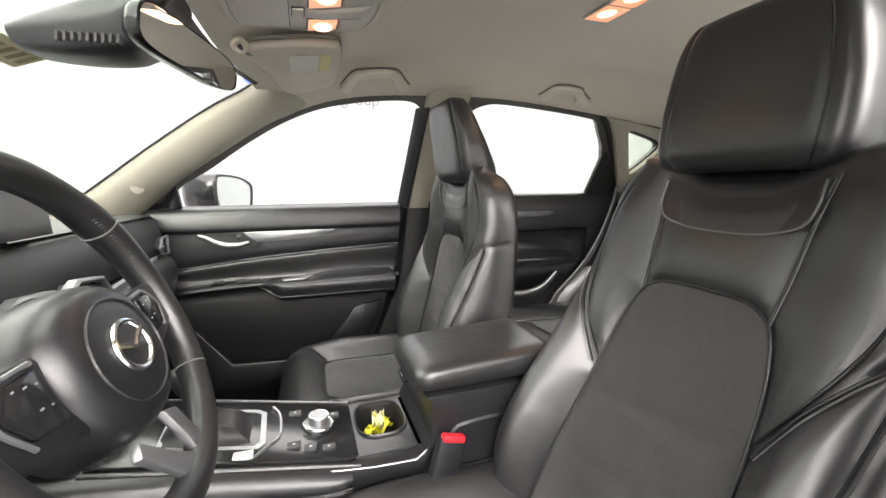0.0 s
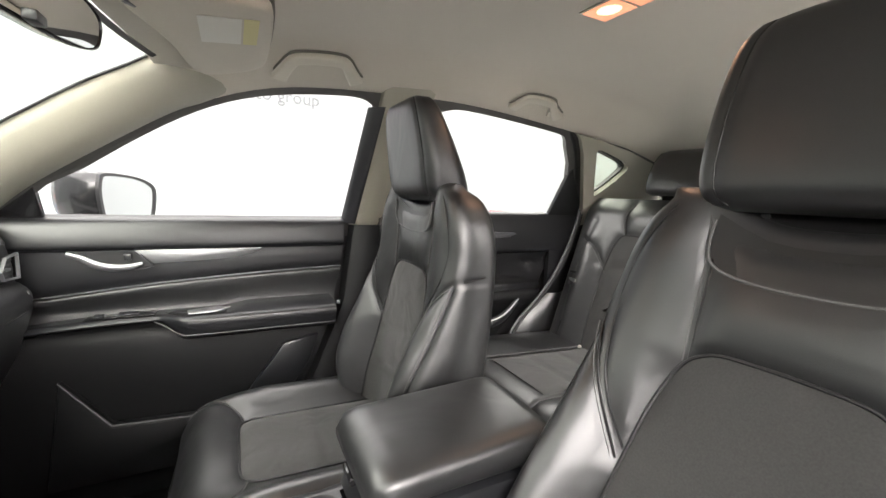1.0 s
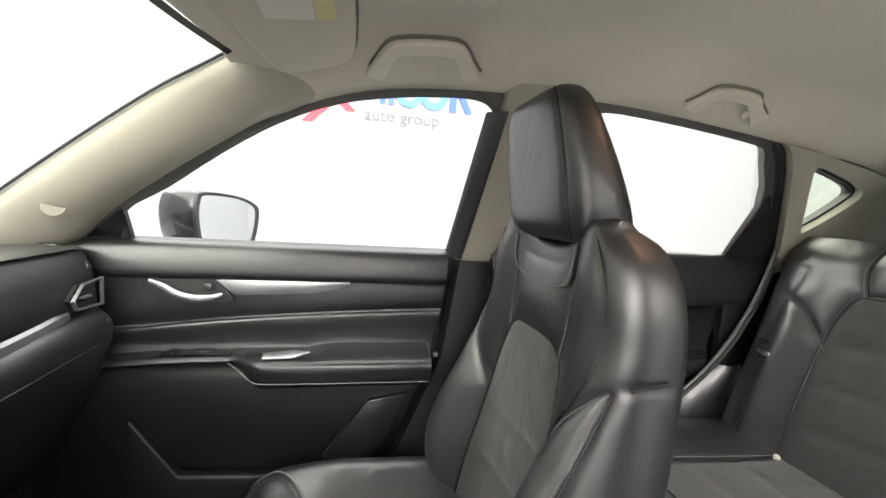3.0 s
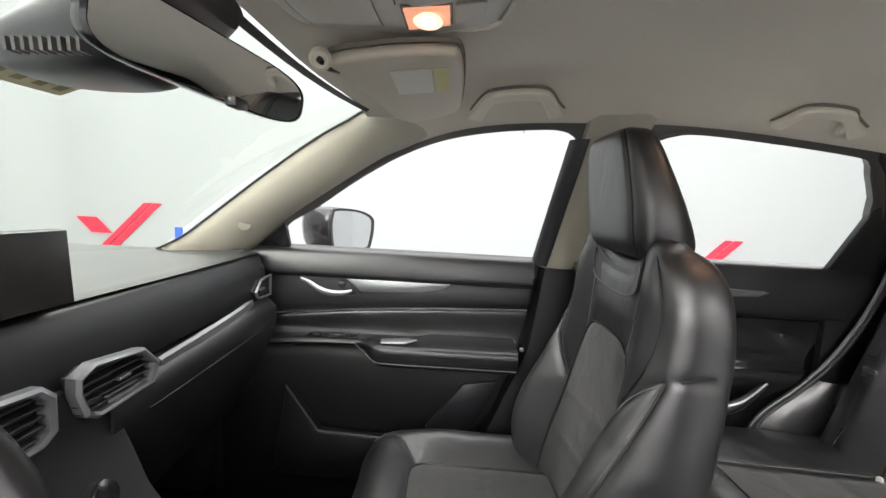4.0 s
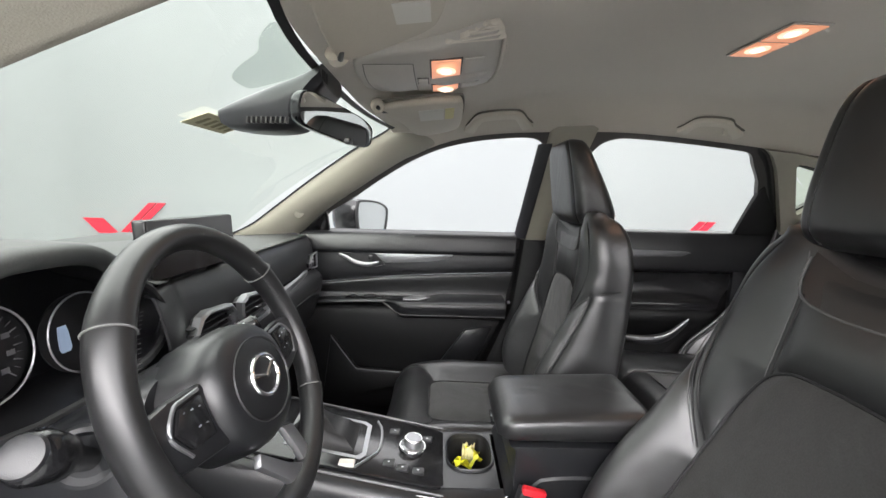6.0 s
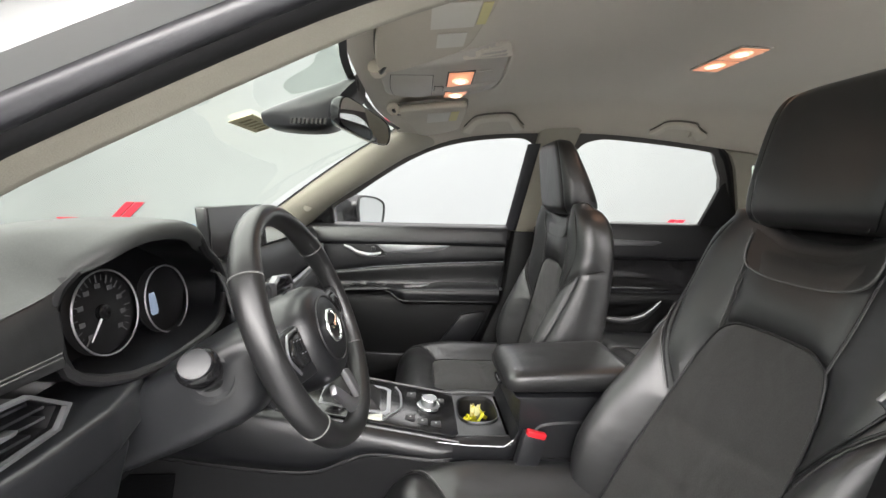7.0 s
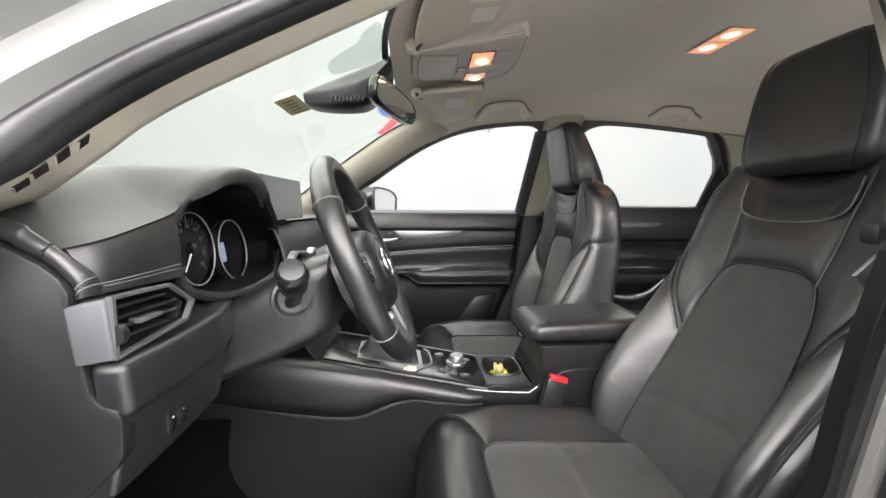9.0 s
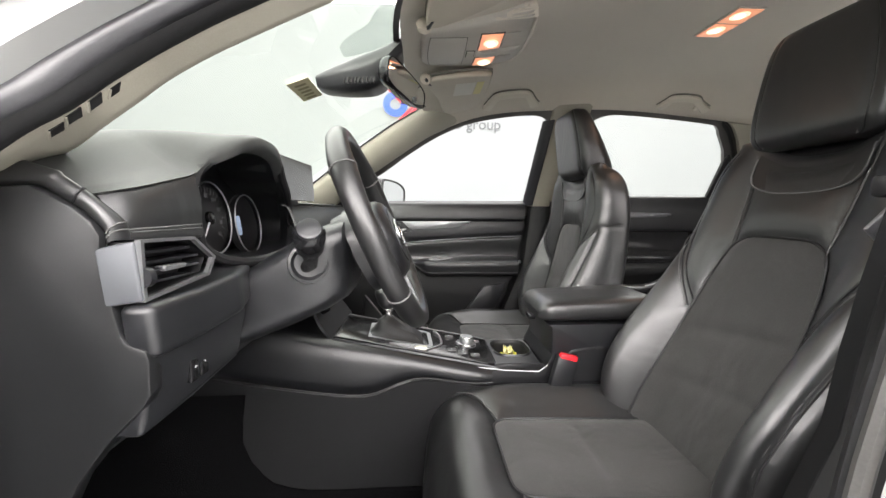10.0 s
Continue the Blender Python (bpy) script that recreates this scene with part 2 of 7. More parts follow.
def disc(c, n, rings, sides=32, bm=None):
    """A turned body about the axis n through c: rings of (along, radius)."""
    bm = bm or bmesh.new()
    n = Vector(n).normalized()
    a = n.orthogonal().normalized()
    b = n.cross(a)
    c = Vector(c)
    loft([[c + n * h + (a * math.cos(2 * math.pi * k / sides) + b * math.sin(2 * math.pi * k / sides)) * max(r, 1e-4) for k in range(sides)] for h, r in rings], True, bm)
    return bm


def plate_with_holes(outer, holes, thick, bm=None):
    """A plate between an outline and its openings; points in 3D, on one plane or nearly so."""
    bm = bm or bmesh.new()
    es = []
    for loop in [outer, *holes]:
        vs = [bm.verts.new(p) for p in loop]
        es += [bm.edges.new((vs[i], vs[(i + 1) % len(vs)])) for i in range(len(vs))]
    bmesh.ops.triangle_fill(bm, use_beauty=True, edges=es)
    bmesh.ops.recalc_face_normals(bm, faces=bm.faces)
    if thick:
        bmesh.ops.solidify(bm, geom=bm.faces[:], thickness=thick)
    return bm


def ring_plate(loop, width, push, bm=None):
    """A frame strip round a closed line: width inwards from the line, pushed along a vector for depth."""
    bm = bm or bmesh.new()
    P = [Vector(p) for p in loop]
    c = sum(P, Vector()) / len(P)
    n = len(P)
    nrm = Vector()
    for i in range(n):
        nrm += (P[i] - c).cross(P[(i + 1) % n] - c)
    nrm.normalize()
    inner = []
    for i in range(n):
        d = (P[(i + 1) % n] - P[i - 1]).normalized()
        inn = nrm.cross(d).normalized()
        inner.append(P[i] + inn * width)
    push = Vector(push)
    rows = [[p for p in P], [p + push for p in P], [p + push for p in inner], [p for p in inner]]
    vs = [[bm.verts.new(p) for p in r] for r in rows]
    for a in range(4):
        for i in range(n):
            bm.faces.new([vs[a][i], vs[a][(i + 1) % n], vs[(a + 1) % 4][(i + 1) % n], vs[(a + 1) % 4][i]])
    return bm


def sgn_pow(v, p):
    return math.copysign(abs(v) ** p, v)


def lerp_table(table, x):
    if x <= table[0][0]:
        return table[0][1]
    for (x0, y0), (x1, y1) in zip(table, table[1:]):
        if x <= x1:
            t = (x - x0) / (x1 - x0)
            return y0 + (y1 - y0) * t
    return table[-1][1]


def ease_table(table, x):
    """A smooth curve through a table."""
    if x <= table[0][0]:
        return table[0][1]
    for i in range(len(table) - 1):
        (x0, y0), (x1, y1) = table[i], table[i + 1]
        if x <= x1:
            t = (x - x0) / (x1 - x0)
            m0 = (y1 - table[i - 1][1]) / (x1 - table[i - 1][0]) if i > 0 else (y1 - y0) / (x1 - x0)
            m1 = (table[i + 2][1] - y0) / (table[i + 2][0] - x0) if i < len(table) - 2 else (y1 - y0) / (x1 - x0)
            h = x1 - x0
            return (2 * t ** 3 - 3 * t * t + 1) * y0 + (t ** 3 - 2 * t * t + t) * h * m0 + (-2 * t ** 3 + 3 * t * t) * y1 + (t ** 3 - t * t) * h * m1
    return table[-1][1]


def span(a, b, n):
    return [a + (b - a) * i / (n - 1) for i in range(n)]


def text_mesh(body, size, depth):
    cu = bpy.data.curves.new("text", "FONT")
    cu.body, cu.size, cu.extrude, cu.align_x = body, size, depth, "CENTER"
    cu.resolution_u = 3
    ob = bpy.data.objects.new("text", cu)
    scene.collection.objects.link(ob)
    me = bpy.data.meshes.new_from_object(ob)
    bpy.data.objects.remove(ob)
    bm = bmesh.new()
    bm.from_mesh(me)
    return bm


# ---- studio round the car ----
def studio():
    # floor, four walls and ceiling of the photo booth
    x0, x1, y0, y1, h = -6.5, 6.5, -5.5, 5.6, 4.2
    structure("ground", box((x0 - 0.2, y0 - 0.2, -0.2), (x1 + 0.2, y1 + 0.2, 0.0)), STUDIO_FLOOR, "pale grey studio floor under the car", "floor", flat=True)
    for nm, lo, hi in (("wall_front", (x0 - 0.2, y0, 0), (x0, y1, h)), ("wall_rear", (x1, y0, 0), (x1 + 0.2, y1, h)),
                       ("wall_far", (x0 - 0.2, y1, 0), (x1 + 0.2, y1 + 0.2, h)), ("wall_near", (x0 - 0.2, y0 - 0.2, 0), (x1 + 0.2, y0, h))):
        structure(nm, box(lo, hi), NEARWALL if nm == "wall_near" else WALL, "white photo studio wall with an added glow", "wall", flat=True)
    # rounded corner between the front and the far wall
    arc = [(x0 + 0.8 - 0.8 * math.cos(a), y1 - 0.8 + 0.8 * math.sin(a)) for a in span(0, math.pi / 2, 17)]
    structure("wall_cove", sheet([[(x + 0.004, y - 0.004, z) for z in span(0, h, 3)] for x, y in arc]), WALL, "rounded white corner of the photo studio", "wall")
    # unseen glowing panel, added to brighten the cabin through the driver's door
    structure("fill_light_panel", box((-6.2, y0 + 0.02, 2.3), (4.8, y0 + 0.12, 4.1), 0.02), FILL_PANEL, "long unseen glowing panel added to light the car", "light panel")
    # unseen ceiling that glows to light the room
    structure("ceiling_studio", box((x0 - 0.2, y0 - 0.2, h), (x1 + 0.2, y1 + 0.2, h + 0.2)), FILL_CEILING, "unseen white studio ceiling with an added glow", "ceiling", flat=True)


studio()


def yp(z):
    """The passenger side's window plane."""
    return 0.725 - (z - 1.095) * 0.5


def side(x, z, inset=0.0):
    return Vector((x, yp(z) - inset, z))


FRONT_GLASS = [(-0.475, 1.075), (-0.472, 1.157), (-0.378, 1.216), (-0.26, 1.294), (-0.148, 1.357), (-0.041, 1.398), (0.07, 1.42), (0.18, 1.431),
               (0.232, 1.431), (0.262, 1.421), (0.277, 1.40), (0.275, 1.33), (0.256, 1.21), (0.232, 1.09)]
REAR_WINDOW = [(0.335, 1.10), (0.375, 1.23), (0.425, 1.36), (0.455, 1.412), (0.50, 1.432), (0.56, 1.437), (0.75, 1.425), (0.935, 1.407), (0.972, 1.393),
               (0.992, 1.365), (1.05, 1.275), (1.038, 1.115)]
QUARTER = [(1.116, 1.366), (1.20, 1.352), (1.28, 1.332), (1.310, 1.312), (1.296, 1.285), (1.25, 1.238), (1.212, 1.208), (1.196, 1.206), (1.16, 1.27), (1.13, 1.325)]
WINDOW_TOP = [(-0.30, 1.271), (-0.2, 1.332), (-0.148, 1.361), (-0.041, 1.402), (0.07, 1.425), (0.23, 1.437), (0.55, 1.442), (0.944, 1.412), (1.1, 1.394), (1.3, 1.375), (1.75, 1.28)]
ROOF = [(-0.30, 1.437), (-0.2, 1.458), (-0.05, 1.482), (0.08, 1.503), (0.25, 1.522), (0.55, 1.538), (1.0, 1.518), (1.3, 1.472), (1.5, 1.41), (1.75, 1.31)]
HEADER = [(0.0, -0.262), (0.20, -0.256), (0.32, -0.240), (0.42, -0.218), (0.48, -0.180), (0.55, -0.10)]


def roof_z(x, y):
    zc, zw = ease_table(ROOF, x), ease_table(WINDOW_TOP, x)
    yw = yp(zw) - 0.004
    u = min(abs(y) / yw, 1)
    w = min(1, max(0, (u - 0.66) / 0.34))
    return zc - (zc - zw) * (0.18 * u ** 2 + 0.82 * w * w * (3 - 2 * w) * (0.6 + 0.4 * w))


def headliner():
    rows = []
    for i in range(46):
        row = []
        for j in range(45):
            u = -1 + 2 * j / 44
            u = sgn_pow(u, 0.8)
            s = i / 45
            # rows run from the windshield header to the tailgate
            yw_guess = 0.56
            xf = ease_table(HEADER, abs(u) * yw_guess)
            x = xf + (1.72 - xf) * s
            yw = yp(ease_table(WINDOW_TOP, x)) - 0.004
            row.append((x, u * yw, roof_z(x, u * yw)))
        rows.append(row)
    bm = sheet(rows)
    bmesh.ops.recalc_face_normals(bm, faces=bm.faces)
    top = [[(p[0], p[1] * 1.04, p[2] + 0.035) for p in r] for r in rows]
    sheet(top, 0, bm)
    return structure("ceiling", bm, HEADLINER, "beige grey woven fabric headliner of the car", "headliner", angle=1.2)


headliner()


def roof_skin():
    rows = []
    for i in range(24):
        row = []
        for u in span(-1, 1, 17):
            x0 = -0.262 + 0.085 * abs(u) ** 2.6
            x = x0 + (1.77 - x0) * i / 23
            row.append((x, u * 0.63, roof_z(max(x, -0.2), 0) + 0.06 - 0.10 * abs(u) ** 4 - (0.02 if x < -0.2 else 0)))
        rows.append(row)
    return structure("roof_panel", sheet(rows, 0.004), PAINT, "white painted steel roof skin of the car", "car roof")


roof_skin()

# windshield edge and door edge of the front pillar, from its foot to the roof
PILLAR_IN = [(-0.80, 0.64, 1.075), (-0.712, 0.61, 1.115), (-0.636, 0.592, 1.166), (-0.484, 0.553, 1.272), (-0.337, 0.51, 1.365), (-0.245, 0.481, 1.412), (-0.20, 0.480, 1.442)]
PILLAR_OUT = [(-0.62, 0.725, 1.045), (-0.56, 0.71, 1.095), (-0.475, 0.672, 1.165), (-0.35, 0.623, 1.245), (-0.20, 0.588, 1.338), (-0.13, 0.579, 1.370), (-0.06, 0.574, 1.404)]


def front_pillar(sgn):
    a, b = spline(PILLAR_IN, 6), spline(PILLAR_OUT, 6)
    rows = []
    for p, q in zip(a, b):
        row = []
        for k in range(13):
            u = k / 12
            c = p.lerp(q, u)
            bulge = 0.030 * (4 * u * (1 - u)) ** 0.6
            c += Vector((0.55, -0.8, -0.25)).normalized() * bulge
            row.append((c.x, c.y * sgn, c.z))
        rows.append(row)
    bm = sheet(rows, 0.0)
    back = [[(p.x - 0.004, (p.y + 0.016) * sgn, p.z + 0.004) for p in (a[i], b[i])] for i in range(len(a))]
    sheet(back, 0, bm)
    t = thing("pillar_trim", "smooth pale beige plastic front pillar trim beside the windshield", "pillar trim", kind="structure")
    part("trim_panel", bm, BEIGE, t)
    # round fastener cover with the airbag mark
    if sgn > 0:
        part("glass_edge", tube([p + Vector((-0.002, -0.004, 0.001)) for p in a], 0.0028, 6), RUBBER, t, "black edge of the glass")
        c = Vector(PILLAR_IN[2]).lerp(Vector(PILLAR_OUT[2]), 0.45) + Vector((0.55, -0.8, -0.25)).normalized() * 0.0305
        part("airbag_cover", disc(c, (0.55, -0.8, -0.25), [(-0.004, 0.017), (0.0008, 0.017), (0.0014, 0.0155), (0.0006, 0.0145)], 24), BEIGE, t, "round airbag mark cover")
    return t


front_pillar(1)
# seal edge, rounded trim edge and glass edge of the driver's front pillar
SEAL_IN = [(-0.645, -0.745, 1.0), (-0.60, -0.728, 1.06), (-0.548, -0.703, 1.118), (-0.515, -0.686, 1.147), (-0.487, -0.669, 1.178), (-0.445, -0.655, 1.212), (-0.376, -0.642, 1.254), (-0.21, -0.600, 1.350), (-0.10, -0.577, 1.397), (-0.02, -0.565, 1.420)]
TRIM_IN = [(-0.70, -0.60, 1.06), (-0.632, -0.60, 1.105), (-0.568, -0.622, 1.122), (-0.521, -0.640, 1.142), (-0.490, -0.636, 1.166), (-0.455, -0.624, 1.198), (-0.385, -0.612, 1.240), (-0.20, -0.566, 1.346), (-0.09, -0.545, 1.396), (-0.01, -0.535, 1.425)]


def driver_pillar():
    t = thing("pillar_trim", "beige plastic driver front pillar trim with four vent slots", "pillar trim", kind="structure")
    a, b = spline(SEAL_IN, 5), spline(TRIM_IN, 5)
    g = spline([(x, -y, z) for x, y, z in PILLAR_IN], 5)
    rows = []
    for i, (p, q) in enumerate(zip(a, b)):
        k = i / (len(a) - 1) * (len(g) - 1)
        j = min(int(k), len(g) - 2)
        e = g[j].lerp(g[j + 1], k - j)
        d = (q - p).normalized()
        rows.append([p - d * 0.012 + Vector((-0.006, 0, 0.01)), p, p.lerp(q, 0.3), p.lerp(q, 0.7), q - d * 0.006, q, q + d * 0.002 + Vector((-0.006, 0.003, 0.002)), q.lerp(e, 0.4) + Vector((-0.01, 0, 0)), e])
    part("trim_panel", sheet(rows, 0.002), BEIGE, t, "smooth beige trim", angle=1.2)
    # four vent slots along the lower trim
    def at(i, v):
        j = min(int(i), len(a) - 2)
        return a[j].lerp(a[j + 1], i - j).lerp(b[j].lerp(b[j + 1], i - j), v)
    for i, v, hl, hw in ((12.4, 0.30, 0.0072, 0.0056), (14.7, 0.22, 0.0072, 0.0056), (17.1, 0.22, 0.0068, 0.0050), (19.3, 0.26, 0.0055, 0.0038)):
        m, d = at(i, v), (at(i + 1, v) - at(i - 1, v)).normalized()
        s = (at(i, 1) - at(i, 0)).normalized()
        n = d.cross(s).normalized()
        if n.z > 0:
            n = -n
        quad = [m + d * (u * hl) + s * (w * hw) + d * (0.0035 * -w) + n * 0.0030 for u, w in ((-1, -1), (1, -1), (1, 1), (-1, 1))]
        slot = part("slot", prism(quad, n * -0.0060), RUBBER, t, "dark vent slot")
        part("slot_rib", tube([quad[0], quad[3]], 0.0012, 6), BEIGE, slot)
    return t


driver_pillar()


def outer_pillar():
    """Painted body and rubber seal outside the driver's front pillar; its door stands open."""
    t = thing("door_frame", "white painted door aperture with black rubber seal, door standing open", "door frame", kind="structure")
    b = spline(SEAL_IN, 5)
    head = b + [Vector((x, -(yp(ease_table(WINDOW_TOP, x)) + 0.006), ease_table(WINDOW_TOP, x))) for x in span(0.05, 0.25, 6)]
    # broad seal: flat lip inside, round bulb outside
    rows = []
    for p in head:
        rows.append([p + Vector(o) for o in ((0.0, 0.010, 0.002), (0.003, 0.0, -0.002), (0.002, -0.008, -0.002), (-0.001, -0.016, -0.001), (-0.003, -0.020, 0.002), (-0.001, -0.024, -0.001), (-0.004, -0.031, -0.001), (-0.010, -0.037, 0.001), (-0.016, -0.039, 0.006), (-0.020, -0.034, 0.012))])
    part("rubber_seal", sheet([r[:5] for r in rows], 0.0), RUBBER, t, "broad black rubber door seal", angle=1.0)
    part("seal_bulb", sheet([r[4:] for r in rows], 0.0), BULB_RUBBER, t, "rounded grey black seal bulb", angle=1.0)
    foot = [Vector((-0.645, -0.752, 0.99)), Vector((-0.64, -0.755, 0.75)), Vector((-0.63, -0.75, 0.55)), Vector((-0.55, -0.74, 0.40)), Vector((-0.3, -0.73, 0.36)), Vector((0.1, -0.73, 0.36)),
            Vector((0.16, -0.715, 0.46)), Vector((0.178, -0.708, 0.70)), Vector((0.200, -0.705, 0.83)), Vector((0.224, -0.705, 0.94)), Vector((0.246, -0.705, 1.05)), Vector((0.275, -0.68, 1.2)), Vector((0.285, -0.60, 1.40))]
    part("rubber_seal", tube(spline(foot, 4), 0.009, 8), RUBBER, t, "black rubber door seal")
    rows = []
    for q in head:
        # stepped steel section going outward and up
        rows.append([q + Vector(d) for d in ((-0.014, -0.033, 0.008), (-0.018, -0.046, 0.010), (-0.022, -0.058, 0.013), (-0.028, -0.060, 0.027), (-0.030, -0.063, 0.031), (-0.036, -0.086, 0.037), (-0.041, -0.089, 0.043), (-0.050, -0.090, 0.062), (-0.056, -0.096, 0.066), (-0.080, -0.115, 0.080), (-0.11, -0.105, 0.125), (-0.12, -0.04, 0.145))])
    part("pillar_skin", sheet(rows, 0.003), PAINT, t, "white painted pillar with stepped flanges", angle=0.5)
    rows = []
    for i in range(14):
        z = 0.40 + (1.38 - 0.40) * i / 13
        y = -yp(max(z, 1.095)) if z > 1.05 else -0.735
        xx = lerp_table([(0.40, 0.14), (0.7, 0.165), (0.83, 0.186), (0.92, 0.206), (1.05, 0.236), (1.2, 0.275), (1.4, 0.295)], z)
        rows.append([(xx + dx, y + dy, z) for dx, dy in ((0.0, -0.008), (0.012, -0.03), (0.05, -0.045), (0.13, -0.05), (0.2, -0.045))])
    bulb = [Vector((lerp_table([(0.46, 0.156), (0.7, 0.170), (0.83, 0.192), (0.94, 0.216), (1.05, 0.24), (1.2, 0.272)], z), -0.722, z)) for z in span(0.46, 1.06, 14)]
    part("seal_bulb", tube(bulb, 0.009, 8), TRIMGREY, t, "grey rubber outer seal")
    part("rear_post_skin", sheet(rows, 0.003), PAINT, t, "white painted centre post")
    part("sill", box((-0.62, -0.80, 0.26), (0.24, -0.725, 0.355), 0.012), PAINT, t, "white painted door sill")
    return t


outer_pillar()


def open_door():
    """The driver's door, swung wide open beside the dashboard's end."""
    t = thing("door_driver", "open driver door with dark inner trim and white skin", "car door", (-0.70, -0.78, 0.4), kind="structure")
    h = Vector((-0.70, -0.79, 0))
    d = Vector((math.cos(math.radians(68)), -math.sin(math.radians(68)), 0))
    n = Vector((-d.y, d.x, 0))

    def q(s, o, z):
        return h + d * s + n * o + Vector((0, 0, z))
    part("inner_panel", prism([q(0, 0.02, 0.36), q(0.95, 0.02, 0.40), q(1.02, 0.02, 0.80), q(1.0, 0.02, 1.06), q(0, 0.02, 1.05)], n * 0.06, 0.012), HARD, t, "dark inner door trim")
    part("outer_skin", prism([q(0, 0.018, 0.33), q(0.97, 0.018, 0.36), q(1.05, 0.018, 0.80), q(1.03, 0.018, 1.07), q(0, 0.018, 1.06)], n * -0.06, 0.012), PAINT, t, "white painted door skin")
    fr = [q(0.02, 0, 1.07), q(0.30, 0.05, 1.25), q(0.60, 0.09, 1.40), q(0.90, 0.10, 1.42), q(1.0, 0.06, 1.30), q(1.02, 0, 1.07)]
    part("window_frame", tube(spline(fr, 5), 0.018, 8), RUBBER, t, "black window frame")
    return t


open_door()


def centre_pillar(sgn):
    t = thing("pillar_trim", "beige upper and black lower centre pillar trim", "pillar trim", kind="structure")
    rows = []
    for z in span(1.075, 1.464, 12):
        u = (z - 1.075) / 0.38
        xa = 0.243 + 0.044 * u
        xb = 0.345 + 0.10 * u
        if sgn < 0:
            xa, xb = xa + 0.055 * u, xb + 0.04 * u
        y = yp(z)
        rows.append([(xa, (y + 0.005) * sgn, z), (xa + 0.008, (y - 0.022) * sgn, z), (xa + 0.022, (y - 0.032) * sgn, z), (xb - 0.03, (y - 0.034) * sgn, z), (xb - 0.008, (y - 0.024) * sgn, z), (xb, (y + 0.005) * sgn, z)])
    part("upper_trim", sheet(rows, 0.002), BEIGE, t, "pale beige upper trim")
    if sgn > 0:
        rows = []
        for z in span(1.078, 1.405, 12):
            xa, y = 0.243 + 0.044 * (z - 1.075) / 0.38, yp(z)
            rows.append([(xa - 0.022, y - 0.002, z), (xa - 0.017, y - 0.014, z), (xa - 0.006, y - 0.022, z), (xa + 0.004, y - 0.032, z), (xa + 0.012, y - 0.037, z), (xa + 0.016, y - 0.034, z)])
        part("window_seal", sheet(rows, 0.001), BULB_RUBBER, t, "broad dark rubber window seal", angle=1.2)
    rows = []
    for z in span(0.36, 1.0742, 10):
        u = (z - 0.36) / 0.71
        xa = lerp_table([(0.36, 0.02), (0.55, 0.10), (0.67, 0.15), (0.83, 0.215), (1.08, 0.248)], z)
        xb = 0.36
        y = 0.715 if sgn > 0 else lerp_table([(0.36, 0.70), (0.75, 0.680), (0.95, 0.685), (1.08, 0.70)], z)
        xa -= 0.0 if sgn > 0 else 0.012
        rows.append([(xa, (y + 0.005) * sgn, z), (xa + 0.01, (y - 0.022) * sgn, z), (xa + 0.03, (y - 0.034) * sgn, z), (xb - 0.03, (y - 0.034) * sgn, z), (xb, (y + 0.005) * sgn, z)])
    part("lower_trim", sheet(rows, 0.002), DARKHARD, t, "dark grey lower trim")
    return t


centre_pillar(1)
centre_pillar(-1)


def rear_quarter(sgn):
    t = thing("quarter_trim", "beige rear pillar trim round a small quarter window", "pillar trim", kind="structure")
    outer = [(0.99, 1.408), (1.018, 1.390), (1.054, 1.348), (1.101, 1.271), (1.171, 1.151), (1.196, 1.08), (1.75, 1.08), (1.75, 1.285), (1.5, 1.325), (1.3, 1.368), (1.1, 1.398)]
    q = [(p.x, p.z) for p in spline([(x, 0, z) for x, z in QUARTER], 3, True)]
    bm = plate_with_holes([(x, (yp(z) - 0.022) * sgn, z) for x, z in outer], [[(x, (yp(z) - 0.022) * sgn, z) for x, z in q]], 0.02)
    part("trim_panel", bm, BEIGE, t, flat=True)
    part("rubber_seal", ring_plate([(x, (yp(z) - 0.02) * sgn, z) for x, z in q], 0.006 , (0, 0.018 * sgn, 0)), RUBBER, t)
    # body beyond
    part("body_panel", box((1.05, 0.70 * sgn, 0.3), (1.75, 0.72 * sgn, 1.085)) if sgn > 0 else box((1.05, -0.72, 0.3), (1.75, -0.70, 1.085)), HARD, t)
    bm = sheet([[(p[0], (yp(p[1]) + 0.004) * sgn, p[1]) for p in q]] + [[(1.21, (yp(1.29) + 0.004) * sgn, 1.29)] * len(q)], 0)
    w = structure("window_quarter", bm, QUARTER_GLASS, "small green tinted rear quarter window", "window")
    w.visible_shadow = False
    return t


rear_quarter(1)
rear_quarter(-1)


